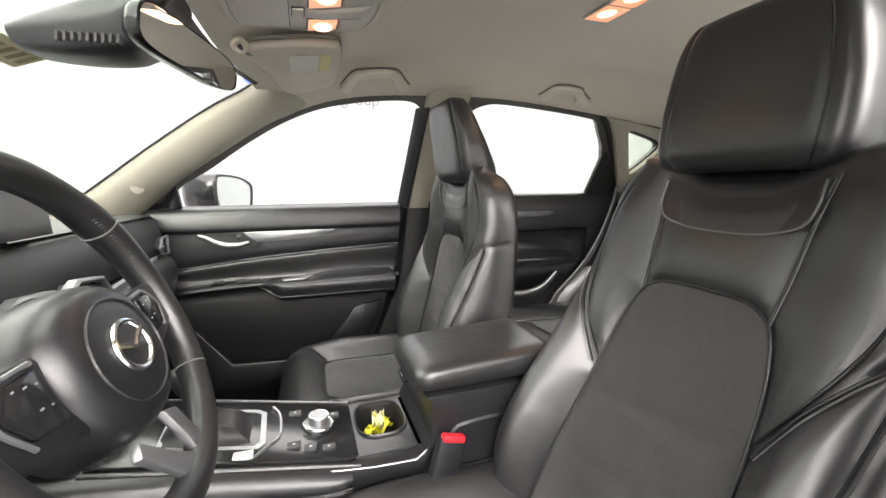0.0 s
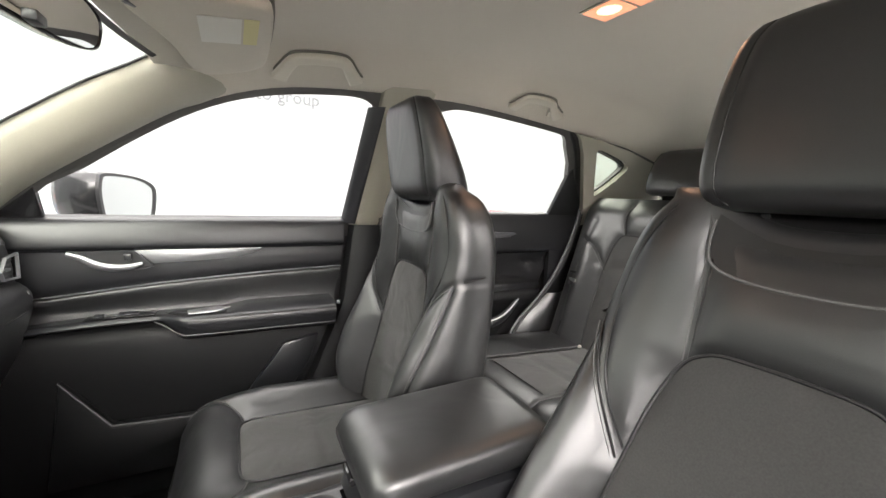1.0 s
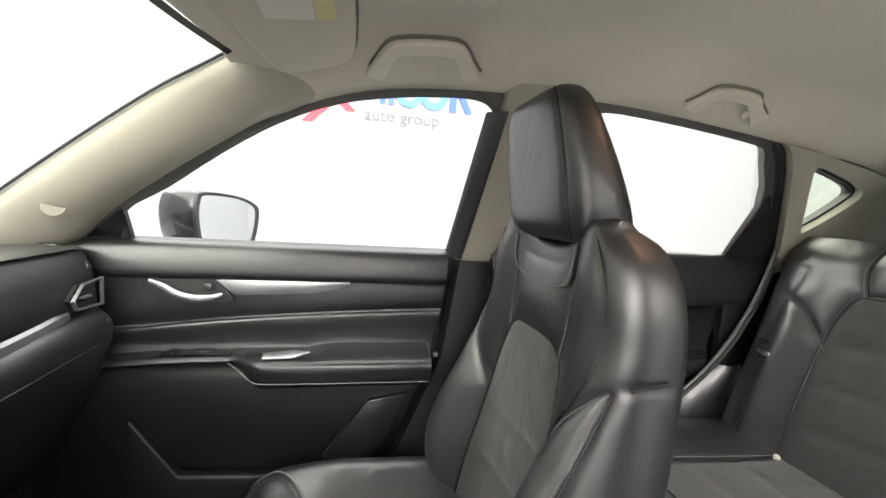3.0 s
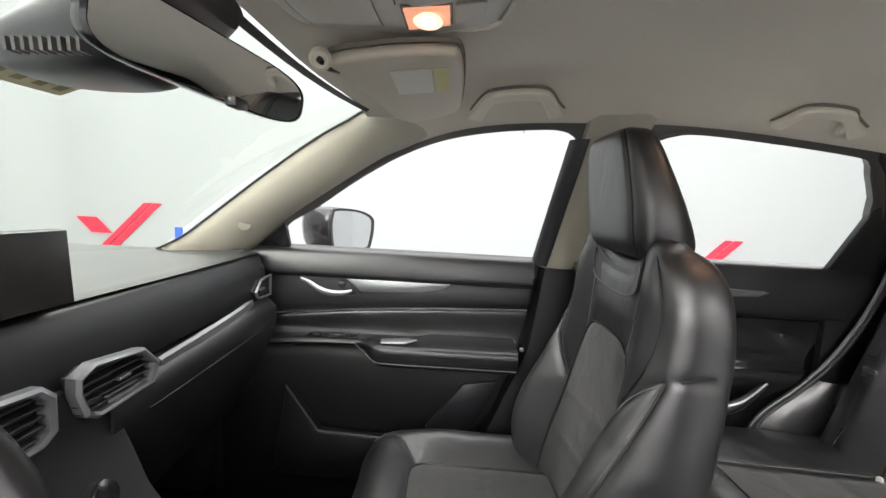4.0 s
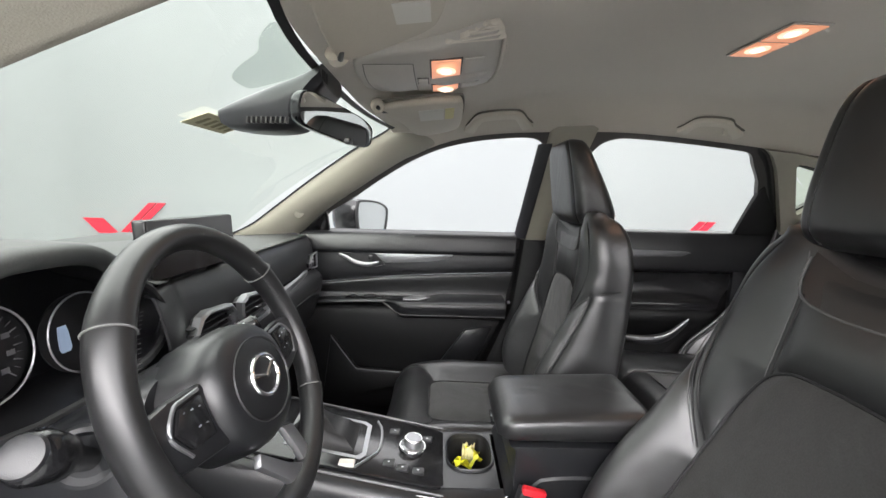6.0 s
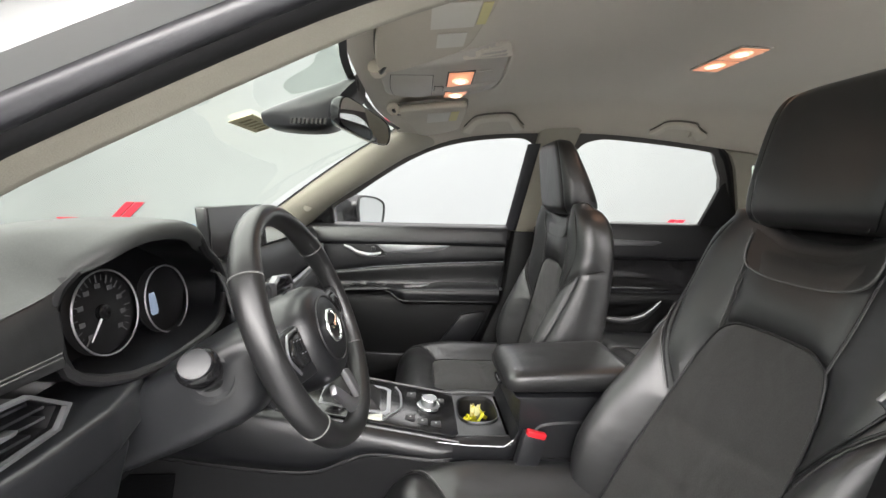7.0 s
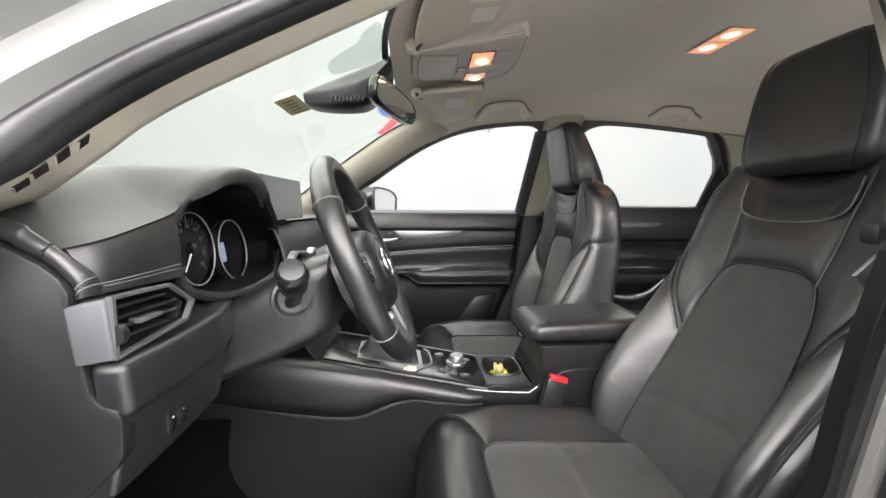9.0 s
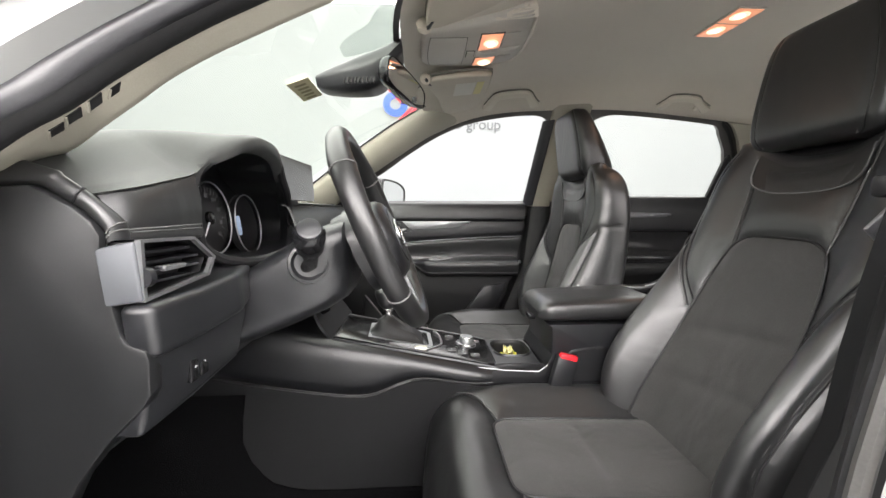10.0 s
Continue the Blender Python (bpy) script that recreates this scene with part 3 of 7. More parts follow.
def tailgate():
    t = thing("tailgate", "black trimmed tailgate with a wide rear window", "tailgate", kind="structure")
    o = [(1.62, -0.64, 1.06), (1.62, 0.64, 1.06), (1.57, 0.56, 1.385), (1.55, 0.3, 1.455), (1.55, -0.3, 1.455), (1.57, -0.56, 1.385)]
    hole = [(1.612, -0.40, 1.13), (1.612, 0.40, 1.13), (1.592, 0.395, 1.285), (1.588, 0.372, 1.345), (1.585, 0.335, 1.366), (1.580, 0.2, 1.377), (1.580, -0.2, 1.377), (1.585, -0.335, 1.366), (1.588, -0.372, 1.345), (1.592, -0.395, 1.285)]
    part("frame", plate_with_holes(o, [hole], 0.02), RUBBER, t, "black window surround", flat=True)
    bm = bmesh.new()
    bm.faces.new([bm.verts.new((p[0] + 0.012, p[1], p[2])) for p in hole])
    g = part("pane", bm, TAIL_GLASS, t, "grey tinted rear glass")
    g.visible_shadow = False
    part("lower_panel", box((1.60, -0.68, 0.4), (1.64, 0.68, 1.065), 0.01), HARD, t)
    for k in range(6):
        z = 1.17 + 0.032 * k
        part("heating_wire", tube([(1.604 - 0.02 * (z - 1.13) / 0.2, y, z) for y in span(-0.37, 0.37, 4)], 0.0006, 4), TRIMGREY, t, "thin heating wire")
    return t


tailgate()

# ---- windshield ----
def windshield():
    t = thing("windshield", "large pale green tinted windshield with black upper border", "windshield", kind="structure")
    rows, border = [], []
    for i in range(17):
        u = -1 + 2 * i / 16
        a = abs(u)
        top = Vector((-0.272 + 0.075 * a ** 2.6, u * 0.485, 1.446 - 0.012 * a * a))
        foot = Vector((-1.18 + 0.36 * a ** 2.0, u * 0.66, 1.06 + 0.008 * a))
        rows.append([top.lerp(foot, s) + Vector((0, 0, 0.03 * math.sin(math.pi * s))) for s in span(0, 1, 12)])
        border.append([top.lerp(foot, s) + Vector((0.003, 0, 0.03 * math.sin(math.pi * s) - 0.006)) for s in span(-0.004, 0.011, 3)])
    g = part("pane", sheet(rows), WINDSHIELD, t)
    g.visible_shadow = False
    part("upper_border", sheet(border, 0.001), RUBBER, t, "black printed border")
    return t


windshield()

# ---- floor ----
structure("floor", box((-1.3, -0.73, 0.28), (1.65, 0.73, 0.345), 0.01), CARPET, "black carpeted car floor", "car floor")
structure("firewall", box((-1.32, -0.73, 0.30), (-1.24, 0.73, 1.05)), CARPET, "black carpeted firewall", "firewall", flat=True)


# ---- passenger side doors ----
def door_profile(table, x0, x1, nx=14, thick=0.012, lean=None):
    """A panel swept along the car from a height table of (z, y)."""
    rows = []
    for i in range(nx):
        u = i / (nx - 1)
        row = []
        for z, y in table:
            a, b = (x0(z), x1(z)) if callable(x0) else (x0, x1)
            row.append((a + (b - a) * u, y, z))
        rows.append(row)
    bm = sheet(rows)
    back = [[(p[0], p[1] + thick, p[2]) for p in r] for r in rows]
    sheet(back, 0, bm)
    return bm


def smooth_profile(pts, n=5):
    return [(p.y, p.x) for p in spline([(y, z, 0) for z, y in pts], n)]


def front_edge(z):
    return -0.66


def rear_edge(z):
    return lerp_table([(0.40, -0.02), (0.55, 0.07), (0.67, 0.128), (0.75, 0.165), (0.83, 0.197), (0.95, 0.218), (1.10, 0.230)], z)


def front_door():
    t = thing("door_front", "closed black front passenger door with silver spear trim", "car door", (0, 0.72, 0.4), kind="structure")
    def seam_z(x):
        return ease_table([(-0.66, 0.886), (-0.475, 0.899), (-0.281, 0.919), (-0.031, 0.936), (0.20, 0.945)], x)

    def slope(bm):
        """The seam between upper and middle panel climbs towards the rear."""
        for v in bm.verts:
            k = max(0, min(1, (1.005 - v.co.z) / 0.05)) if v.co.z > 0.9467 else max(0, min(1, (v.co.z - 0.85) / 0.08))
            v.co.z += (seam_z(v.co.x) - 0.9467) * k
        return bm
    part("upper_panel", slope(door_profile(smooth_profile([(1.092, 0.738), (1.0935, 0.722), (1.082, 0.707), (1.055, 0.699), (1.026, 0.696), (1.0155, 0.700), (1.0115, 0.7065), (1.004, 0.7075), (0.985, 0.7065), (0.962, 0.7085), (0.949, 0.716)]), front_edge, rear_edge, 40)), SOFT, t, "soft black padded upper panel")
    part("mid_panel", slope(door_profile(smooth_profile([(0.945, 0.714), (0.938, 0.709), (0.92, 0.711), (0.89, 0.719), (0.86, 0.722), (0.83, 0.716)]), front_edge, rear_edge, 40)), LEATHER, t, "black leather padded middle panel")
    part("seam_line", slope(door_profile([(0.949, 0.714), (0.949, 0.7080), (0.9465, 0.7080), (0.9465, 0.714)], front_edge, rear_edge, 40, thick=0.003)), SILVER, t, "thin silver seam line")
    part("lower_panel", door_profile(smooth_profile([(0.822, 0.722), (0.80, 0.704), (0.77, 0.694), (0.70, 0.688), (0.60, 0.690), (0.50, 0.695), (0.33, 0.70)]), front_edge, rear_edge), DARKHARD, t, "dark hard plastic lower panel")
    # switch shelf that swells into the padded arm rest
    rows = []
    for x in span(-0.62, 0.185, 60):
        k = min(1, max(0, (x + 0.262) / 0.075))
        k = k * k * (3 - 2 * k)
        out = 0.662 - 0.048 * k
        zt = ease_table([(-0.62, 0.826), (-0.40, 0.842), (-0.25, 0.8455), (-0.10, 0.846), (0.19, 0.846)], x)
        zb = zt - 0.014 - 0.046 * k
        back = zt + 0.010 * max(0, min(1, (x + 0.10) / 0.05))
        e = 1 - max(0, (x - 0.165) / 0.02) * 0.3
        rows.append([(x, 0.722, back + 0.001), (x, 0.692, back), (x, out + 0.040 * e, back - 0.001), (x, out + 0.016, zt + 0.002), (x, out + 0.005, zt - 0.002), (x, out, zt - 0.009), (x, out + 0.002, zt - 0.012 - 0.012 * k), (x, out + 0.007, zb + 0.010 * k), (x, out + 0.016, zb), (x, 0.722, zb - 0.006)])
    part("armrest", loft(rows), SOFT, t, "black padded arm rest", angle=0.9)
    low = [Vector((-0.262, 0.6585, 0.833)), Vector((-0.235, 0.640, 0.822)), Vector((-0.205, 0.620, 0.806)), Vector((-0.17, 0.6165, 0.8005)), Vector((0.0, 0.6165, 0.7995)), Vector((0.18, 0.6165, 0.799))]
    part("armrest_seam", tube(spline(low, 5), 0.0015, 6), STITCH, t, "pale seam under the arm rest")
    part("pull_cup", prism([(-0.232, 0.664, 0.852), (-0.192, 0.660, 0.852), (-0.186, 0.634, 0.852), (-0.10, 0.645, 0.852), (-0.10, 0.690, 0.852), (-0.215, 0.694, 0.852)], (0, 0, -0.0035)), RUBBER, t, "dark pull cup", flat=True)
    part("pull_plate", prism([(-0.190, 0.656, 0.8535), (-0.186, 0.630, 0.850), (-0.122, 0.634, 0.851), (-0.088, 0.648, 0.858), (-0.12, 0.660, 0.859)], (0, 0, 0.0035), 0.0012), SILVER, t, "silver pull cup edge")
    sp = part("switch_panel", prism([(-0.405, 0.672, 0.8445), (-0.262, 0.668, 0.8475), (-0.258, 0.704, 0.8495), (-0.40, 0.706, 0.8455)], (0, 0, 0.003), 0.001), GLOSS, t, "gloss black switch panel")
    for xx, hw in ((-0.378, 0.009), (-0.318, 0.020)):
        zz = 0.8455 + 0.02 * (xx + 0.405)
        part("switch", prism([(xx - hw, 0.676, zz + 0.002), (xx + hw, 0.676, zz + 0.002), (xx + hw, 0.694, zz + 0.003), (xx - hw, 0.694, zz + 0.003)], (0, -0.001, 0.006), 0.0015), HARD, sp)
        part("switch_mark", prism([(xx - 0.3 * hw, 0.6745, zz + 0.0052), (xx + 0.3 * hw, 0.6745, zz + 0.0052), (xx + 0.3 * hw, 0.6745, zz + 0.0066), (xx - 0.3 * hw, 0.6745, zz + 0.0066)], (0, 0.001, 0)), SIGN_GREY, sp, flat=True)
    # silver spear with the handle in its front end
    spear = [(-0.302, 1.0105), (-0.22, 1.0108), (-0.10, 1.0108), (-0.006, 1.0105), (-0.014, 1.003), (-0.034, 0.993), (-0.085, 0.9835), (-0.17, 0.9785), (-0.262, 0.9755)]
    part("spear_trim", prism([(x, 0.7000, z) for x, z in spear], (0, 0.009, 0), 0.002), SILVER, t, "satin silver spear shaped trim")
    bez = spline([(-0.436, 0, 1.0095), (-0.40, 0, 1.0110), (-0.31, 0, 1.0110), (-0.290, 0, 1.000), (-0.264, 0, 0.972), (-0.272, 0, 0.962), (-0.30, 0, 0.958), (-0.352, 0, 0.959), (-0.380, 0, 0.968), (-0.405, 0, 0.990)], 4, True)
    part("handle_recess", prism([(p.x, 0.7015, p.z) for p in bez], (0, 0.006, 0)), RUBBER, t, "dark handle recess")
    part("handle_bezel", ring_plate([(p.x, 0.6960, p.z) for p in bez], 0.0042, (0, 0.009, 0)), HARD, t, "dark handle surround")
    lever = spline([(-0.432, 0.6945, 1.0065), (-0.405, 0.6920, 0.9955), (-0.378, 0.6890, 0.9795), (-0.345, 0.6870, 0.9705), (-0.310, 0.6880, 0.9715), (-0.284, 0.6915, 0.9790)], 6)
    part("handle", tube(lever, [0.0030 + 0.0068 * math.sin(math.pi * (i + 2) / (len(lever) + 3)) for i in range(len(lever))], 12, False, (0.45, 1.0)), SILVER, t, "satin silver pull lever", angle=1.2)
    part("lock_knob", box((-0.322, 0.690, 0.9875), (-0.306, 0.700, 1.0035), 0.003), HARD, t, "dark lock knob")
    # map pocket and the raised speaker corner
    pocket = [(-0.46, 0.668, 0.70), (-0.36, 0.655, 0.575), (-0.08, 0.655, 0.56), (0.05, 0.668, 0.60), (0.05, 0.668, 0.42), (-0.50, 0.668, 0.42)]
    part("map_pocket", prism(pocket, (0, 0.03, 0), 0.008), DARKHARD, t, "lower map pocket wall")
    part("pocket_edge", tube([(-0.46, 0.666, 0.70), (-0.36, 0.653, 0.577), (-0.16, 0.653, 0.565)], 0.0030, 8), HARD, t, "worn pocket edge")
    corner = [(-0.06, 0.676, 0.585), (0.045, 0.672, 0.73), (0.145, 0.676, 0.745), (0.118, 0.680, 0.665), (0.05, 0.682, 0.56)]
    part("corner_panel", prism(corner, (0, 0.02, 0), 0.006), SOFT, t, "raised grey corner panel")
    # window frame, sail corner and glass
    fg = [(p.x, p.z) for p in spline([(x, 0, z) for x, z in FRONT_GLASS], 4, True)]
    out = [(p[0], p[1]) for p in fg]
    part("window_frame", frame_strip(FRONT_GLASS, 0.006, 0.009), TRIMGREY, t, "black window seal frame")
    sail = [(-0.60, 1.062), (-0.472, 1.165), (-0.472, 1.07), (-0.58, 1.055)]
    part("sail_panel", prism([side(x, z, 0.012) for x, z in sail], (0, 0.02, 0), 0.004), GLOSS, t, "black triangular mirror sail")
    bm = bmesh.new()
    bm.faces.new([bm.verts.new(side(x, z, -0.008)) for x, z in fg])
    g = part("window_glass", bm, SIDE_GLASS, t, "clear closed side window")
    g.visible_shadow = False
    part("glass_sill", door_profile([(1.094, 0.742), (1.098, 0.736), (1.094, 0.722)], -0.50, 0.23, thick=0.002), RUBBER, t)
    part("outer_skin", box((-0.70, 0.80, 0.35), (0.26, 0.83, 1.08), 0.01), PAINT, t, "white painted outer door skin")
    part("inner_shell", box((-0.70, 0.745, 0.28), (0.325, 0.765, 1.065), 0.004), RUBBER, t, "black inner door shell")
    part("latch_striker", box((0.202, 0.692, 0.828), (0.214, 0.70, 0.840), 0.002), SILVER, t)
    return t


def frame_strip(outline, width, depth):
    """A strip round the outside of a window outline on the passenger side."""
    P = spline([side(x, z, depth * 0.6) for x, z in outline], 4, True)
    c = sum(P, Vector()) / len(P)
    n = len(P)
    bm = bmesh.new()
    rings = []
    for i in range(n):
        d = (P[(i + 1) % n] - P[i - 1]).normalized()
        nrm = Vector((0, 1, 0.5)).normalized()
        o = d.cross(nrm).normalized()
        if o.dot(P[i] - c) < 0:
            o = -o
        inn = -nrm
        rings.append([P[i] - o * 0.001 + nrm * depth, P[i] + inn * depth * 0.2, P[i] + o * width * 0.3 + inn * depth * 0.5, P[i] + o * width * 0.55 + inn * depth * 0.3, P[i] + o * width * 0.6 + inn * depth * 0.55, P[i] + o * width + inn * depth * 0.3, P[i] + o * width + nrm * depth])
    rings.append(rings[0])
    grid_faces(bm, rings, close_v=True)
    bmesh.ops.remove_doubles(bm, verts=bm.verts, dist=1e-6)
    return bm


front_door()


def rear_front_edge(z):
    return 0.335


def rear_rear_edge(z):
    return lerp_table([(0.40, 0.66), (0.55, 0.72), (0.65, 0.80), (0.75, 0.90), (0.85, 1.0), (0.95, 1.10), (1.13, 1.20)], z)


def rear_door():
    t = thing("door_rear", "closed black rear passenger door with silver trim", "car door", (0.7, 0.72, 0.4), kind="structure")
    part("upper_panel", door_profile(smooth_profile([(1.120, 0.732), (1.121, 0.716), (1.108, 0.700), (1.06, 0.690), (1.01, 0.692), (0.975, 0.698), (0.965, 0.708)]), rear_front_edge, rear_rear_edge), SOFT, t, "soft black upper panel")
    part("mid_panel", door_profile(smooth_profile([(0.962, 0.708), (0.92, 0.718), (0.88, 0.712), (0.85, 0.69), (0.83, 0.66)]), rear_front_edge, rear_rear_edge), GLOSS, t, "dark recessed middle panel")
    part("lower_panel", door_profile(smooth_profile([(0.836, 0.672), (0.82, 0.655), (0.79, 0.655), (0.75, 0.675), (0.70, 0.69), (0.55, 0.69), (0.33, 0.70)]), rear_front_edge, rear_rear_edge), DARKHARD, t, "dark hard plastic lower panel")
    spear = [Vector((x, 0, z)) for x, z in ((0.46, 1.048), (0.66, 1.050), (0.86, 1.045), (0.874, 1.040), (0.84, 1.028), (0.66, 1.024), (0.46, 1.022))]
    part("spear_trim", prism([(p.x, 0.682, p.z) for p in spear], (0, 0.012, 0), 0.002), REARSPEAR, t, "dull silver spear shaped trim")
    pull = spline([(0.60, 0.64, 0.735), (0.70, 0.625, 0.725), (0.78, 0.622, 0.742), (0.852, 0.632, 0.795)], 6)
    part("pull_handle", tube(pull, [0.010 + 0.008 * math.sin(math.pi * i / (len(pull) - 1)) for i in range(len(pull))], 10, False, (0.6, 1.0)), SOFT, t, "black pull handle")
    part("pull_edge", tube([p + Vector((0, -0.010, 0.012)) for p in pull[8:]], 0.003, 8), SILVER, t, "thin silver pull edge")
    part("window_frame", frame_strip(REAR_WINDOW, 0.006, 0.009), TRIMGREY, t, "black window seal frame")
    sail = [(1.052, 1.278), (1.064, 1.290), (1.085, 1.262), (1.20, 1.135), (1.20, 1.10), (1.035, 1.10)]
    part("sail_panel", prism([side(x, z, 0.014) for x, z in sail], (0, 0.02, 0), 0.004), RUBBER, t, "black triangular corner panel")
    edge = [(0.975, 1.415), (1.018, 1.388), (1.055, 1.343), (1.105, 1.266), (1.175, 1.148), (1.20, 1.10), (1.185, 1.10), (1.09, 1.262), (1.05, 1.325), (1.02, 1.365), (0.985, 1.395)]
    part("frame_edge", prism([side(x, z, 0.012) for x, z in edge], (0, 0.02, 0), 0.003), HARD, t, "dark rear frame edge")
    pts = [(p.x, p.z) for p in spline([(x, 0, z) for x, z in REAR_WINDOW], 4, True)]
    bm = bmesh.new()
    bm.faces.new([bm.verts.new(side(x, z, -0.008)) for x, z in pts])
    g = part("window_glass", bm, REAR_GLASS, t, "clear closed rear side window")
    g.visible_shadow = False
    part("outer_skin", box((0.28, 0.79, 0.35), (1.12, 0.82, 1.10), 0.01), PAINT, t, "white painted outer door skin")
    part("inner_shell", box((0.335, 0.742, 0.28), (1.75, 0.762, 1.085), 0.004), RUBBER, t, "black inner door shell")
    return t


rear_door()


# ---- seats ----
BACK_W = [(0.58, 0.19), (0.66, 0.222), (0.78, 0.240), (0.90, 0.240), (0.985, 0.236), (1.04, 0.233), (1.10, 0.225), (1.14, 0.208), (1.165, 0.180)]
BOLSTER = [(0.58, 0.045), (0.66, 0.098), (0.725, 0.112), (0.80, 0.098), (0.893, 0.062), (0.985, 0.032), (1.06, 0.022), (1.12, 0.020), (1.17, 0.010)]
BACK_D = [(0.58, 0.03), (0.70, 0.045), (0.90, 0.052), (1.05, 0.056), (1.12, 0.052), (1.15, 0.04), (1.165, 0.028)]
THICK = [(0.58, 0.035), (0.66, 0.055), (0.85, 0.062), (1.0, 0.058), (1.10, 0.05), (1.15, 0.038), (1.165, 0.022)]
# seams of a front backrest, half of each: (sideways, height)
PANEL_W = [(0.60, 0.136), (0.75, 0.132), (0.90, 0.120), (0.96, 0.108), (0.99, 0.095), (1.004, 0.078), (1.011, 0.055), (1.013, 0.0)]
YOKE_SEAM = [(0.112, 1.155), (0.103, 1.11), (0.098, 1.05), (0.092, 0.992)]
WING_SEAM = [(0.150, 1.165), (0.185, 1.12), (0.200, 1.07), (0.196, 1.02), (0.180, 0.97), (0.155, 0.92), (0.127, 0.875)]
NOTCH_SEAM = [(0.236, 1.012), (0.220, 1.004), (0.195, 0.972), (0.163, 0.922), (0.130, 0.862)]
CREST_SEAM = [(0.205, 0.66), (0.215, 0.78), (0.218, 0.863), (0.221, 0.965), (0.223, 1.004)]


def wing_lift(z, s):
    """The shoulders stand higher than the collar between them."""
    k = min(1, max(0, (z - 1.04) / 0.12))
    k = k * k * (3 - 2 * k)
    return k * (0.024 * math.exp(-((abs(s) - 0.160) / 0.07) ** 2) - 0.022 * math.exp(-(s / 0.088) ** 4))


def back_front(z, s):
    """The front skin of a front backrest: height z, sideways s, in the seat's own metres."""
    w = ease_table(BACK_W, z)
    u = max(-1, min(1, s / w))
    c = abs(u) ** (1 / 0.54)
    sn = math.sqrt(max(0, 1 - c * c)) ** 0.50
    th = ease_table(THICK, z)
    mid = 0.037 + 0.37 * (z - 1.0) + th
    b = ease_table(BOLSTER, z) * math.exp(-((abs(u) - 0.82) / 0.23) ** 2) * min(1, sn * 1.6)
    return Vector((mid - th * sn - b, s, z + wing_lift(z, s)))


def seam_points(pts, n=10):
    return [(p.x, p.y) for p in spline([(a, b, 0) for a, b in pts], n)]


PANEL_EDGE = [(w, z) for z, w in PANEL_W]
SEAM_CLOUD = np.array([p for line in (YOKE_SEAM, WING_SEAM, NOTCH_SEAM, CREST_SEAM, PANEL_EDGE) for p in seam_points(line, 16)])
PANEL_CLOUD = np.array(seam_points(PANEL_EDGE, 24))


def padding(s, z):
    """Upholstery: drawn in along the seams, full between them."""
    d = float(np.sqrt(((SEAM_CLOUD - (abs(s), z)) ** 2).sum(1).min()))
    if abs(s) < np.interp(z, PANEL_CLOUD[:, 1], PANEL_CLOUD[:, 0]) - 0.001 and z < 1.011:
        return -0.0055
    full = 1 - 0.75 * max(0, min(1, (z - 0.99) / 0.03)) * max(0, min(1, (abs(s) - 0.18) / 0.02))
    return (-0.0050 * math.exp(-(d / 0.0055) ** 2) + 0.0065 * (1 - math.exp(-(d / 0.026) ** 2))) * full


def cushion_top(x, s):
    w = 0.255
    u = max(-1, min(1, s / w))
    c = abs(u) ** (1 / 0.6)
    sn = math.sqrt(max(0, 1 - c * c)) ** 0.5
    nose = min(1, max(0, (x + 0.575) / 0.09))
    nose = math.sqrt(max(0, 1 - (1 - nose) ** 2))
    b = 0.040 * math.exp(-((abs(u) - 0.80) / 0.2) ** 2) * min(1, sn * 1.5) * (0.4 + 0.6 * min(1, (x + 0.575) / 0.2))
    zc = 0.633 - 0.06 * (x + 0.50) * 0.6
    return Vector((x, s, 0.46 + (zc - 0.46) * (0.35 + 0.65 * nose) * (0.6 + 0.4 * sn) + b))


SEAT_PANEL = [(0.0, -0.443), (0.070, -0.443), (0.098, -0.438), (0.113, -0.422), (0.118, -0.395), (0.120, -0.30), (0.122, -0.12)]
SEAT_SEAM = [(0.110, -0.432), (0.140, -0.443), (0.178, -0.470), (0.205, -0.510), (0.215, -0.555)]
SEAT_CLOUD = np.array(seam_points(SEAT_PANEL, 20) + seam_points(SEAT_SEAM, 16))


def seat_padding(s, x):
    half = SEAT_CLOUD[:121]
    if x > -0.442 and abs(s) < np.interp(x, half[20:, 1], half[20:, 0]) - 0.002:
        return -0.0055
    d = float(np.sqrt(((SEAT_CLOUD - (abs(s), x)) ** 2).sum(1).min()))
    return -0.005 * math.exp(-(d / 0.006) ** 2) + 0.008 * (1 - math.exp(-(d / 0.030) ** 2))


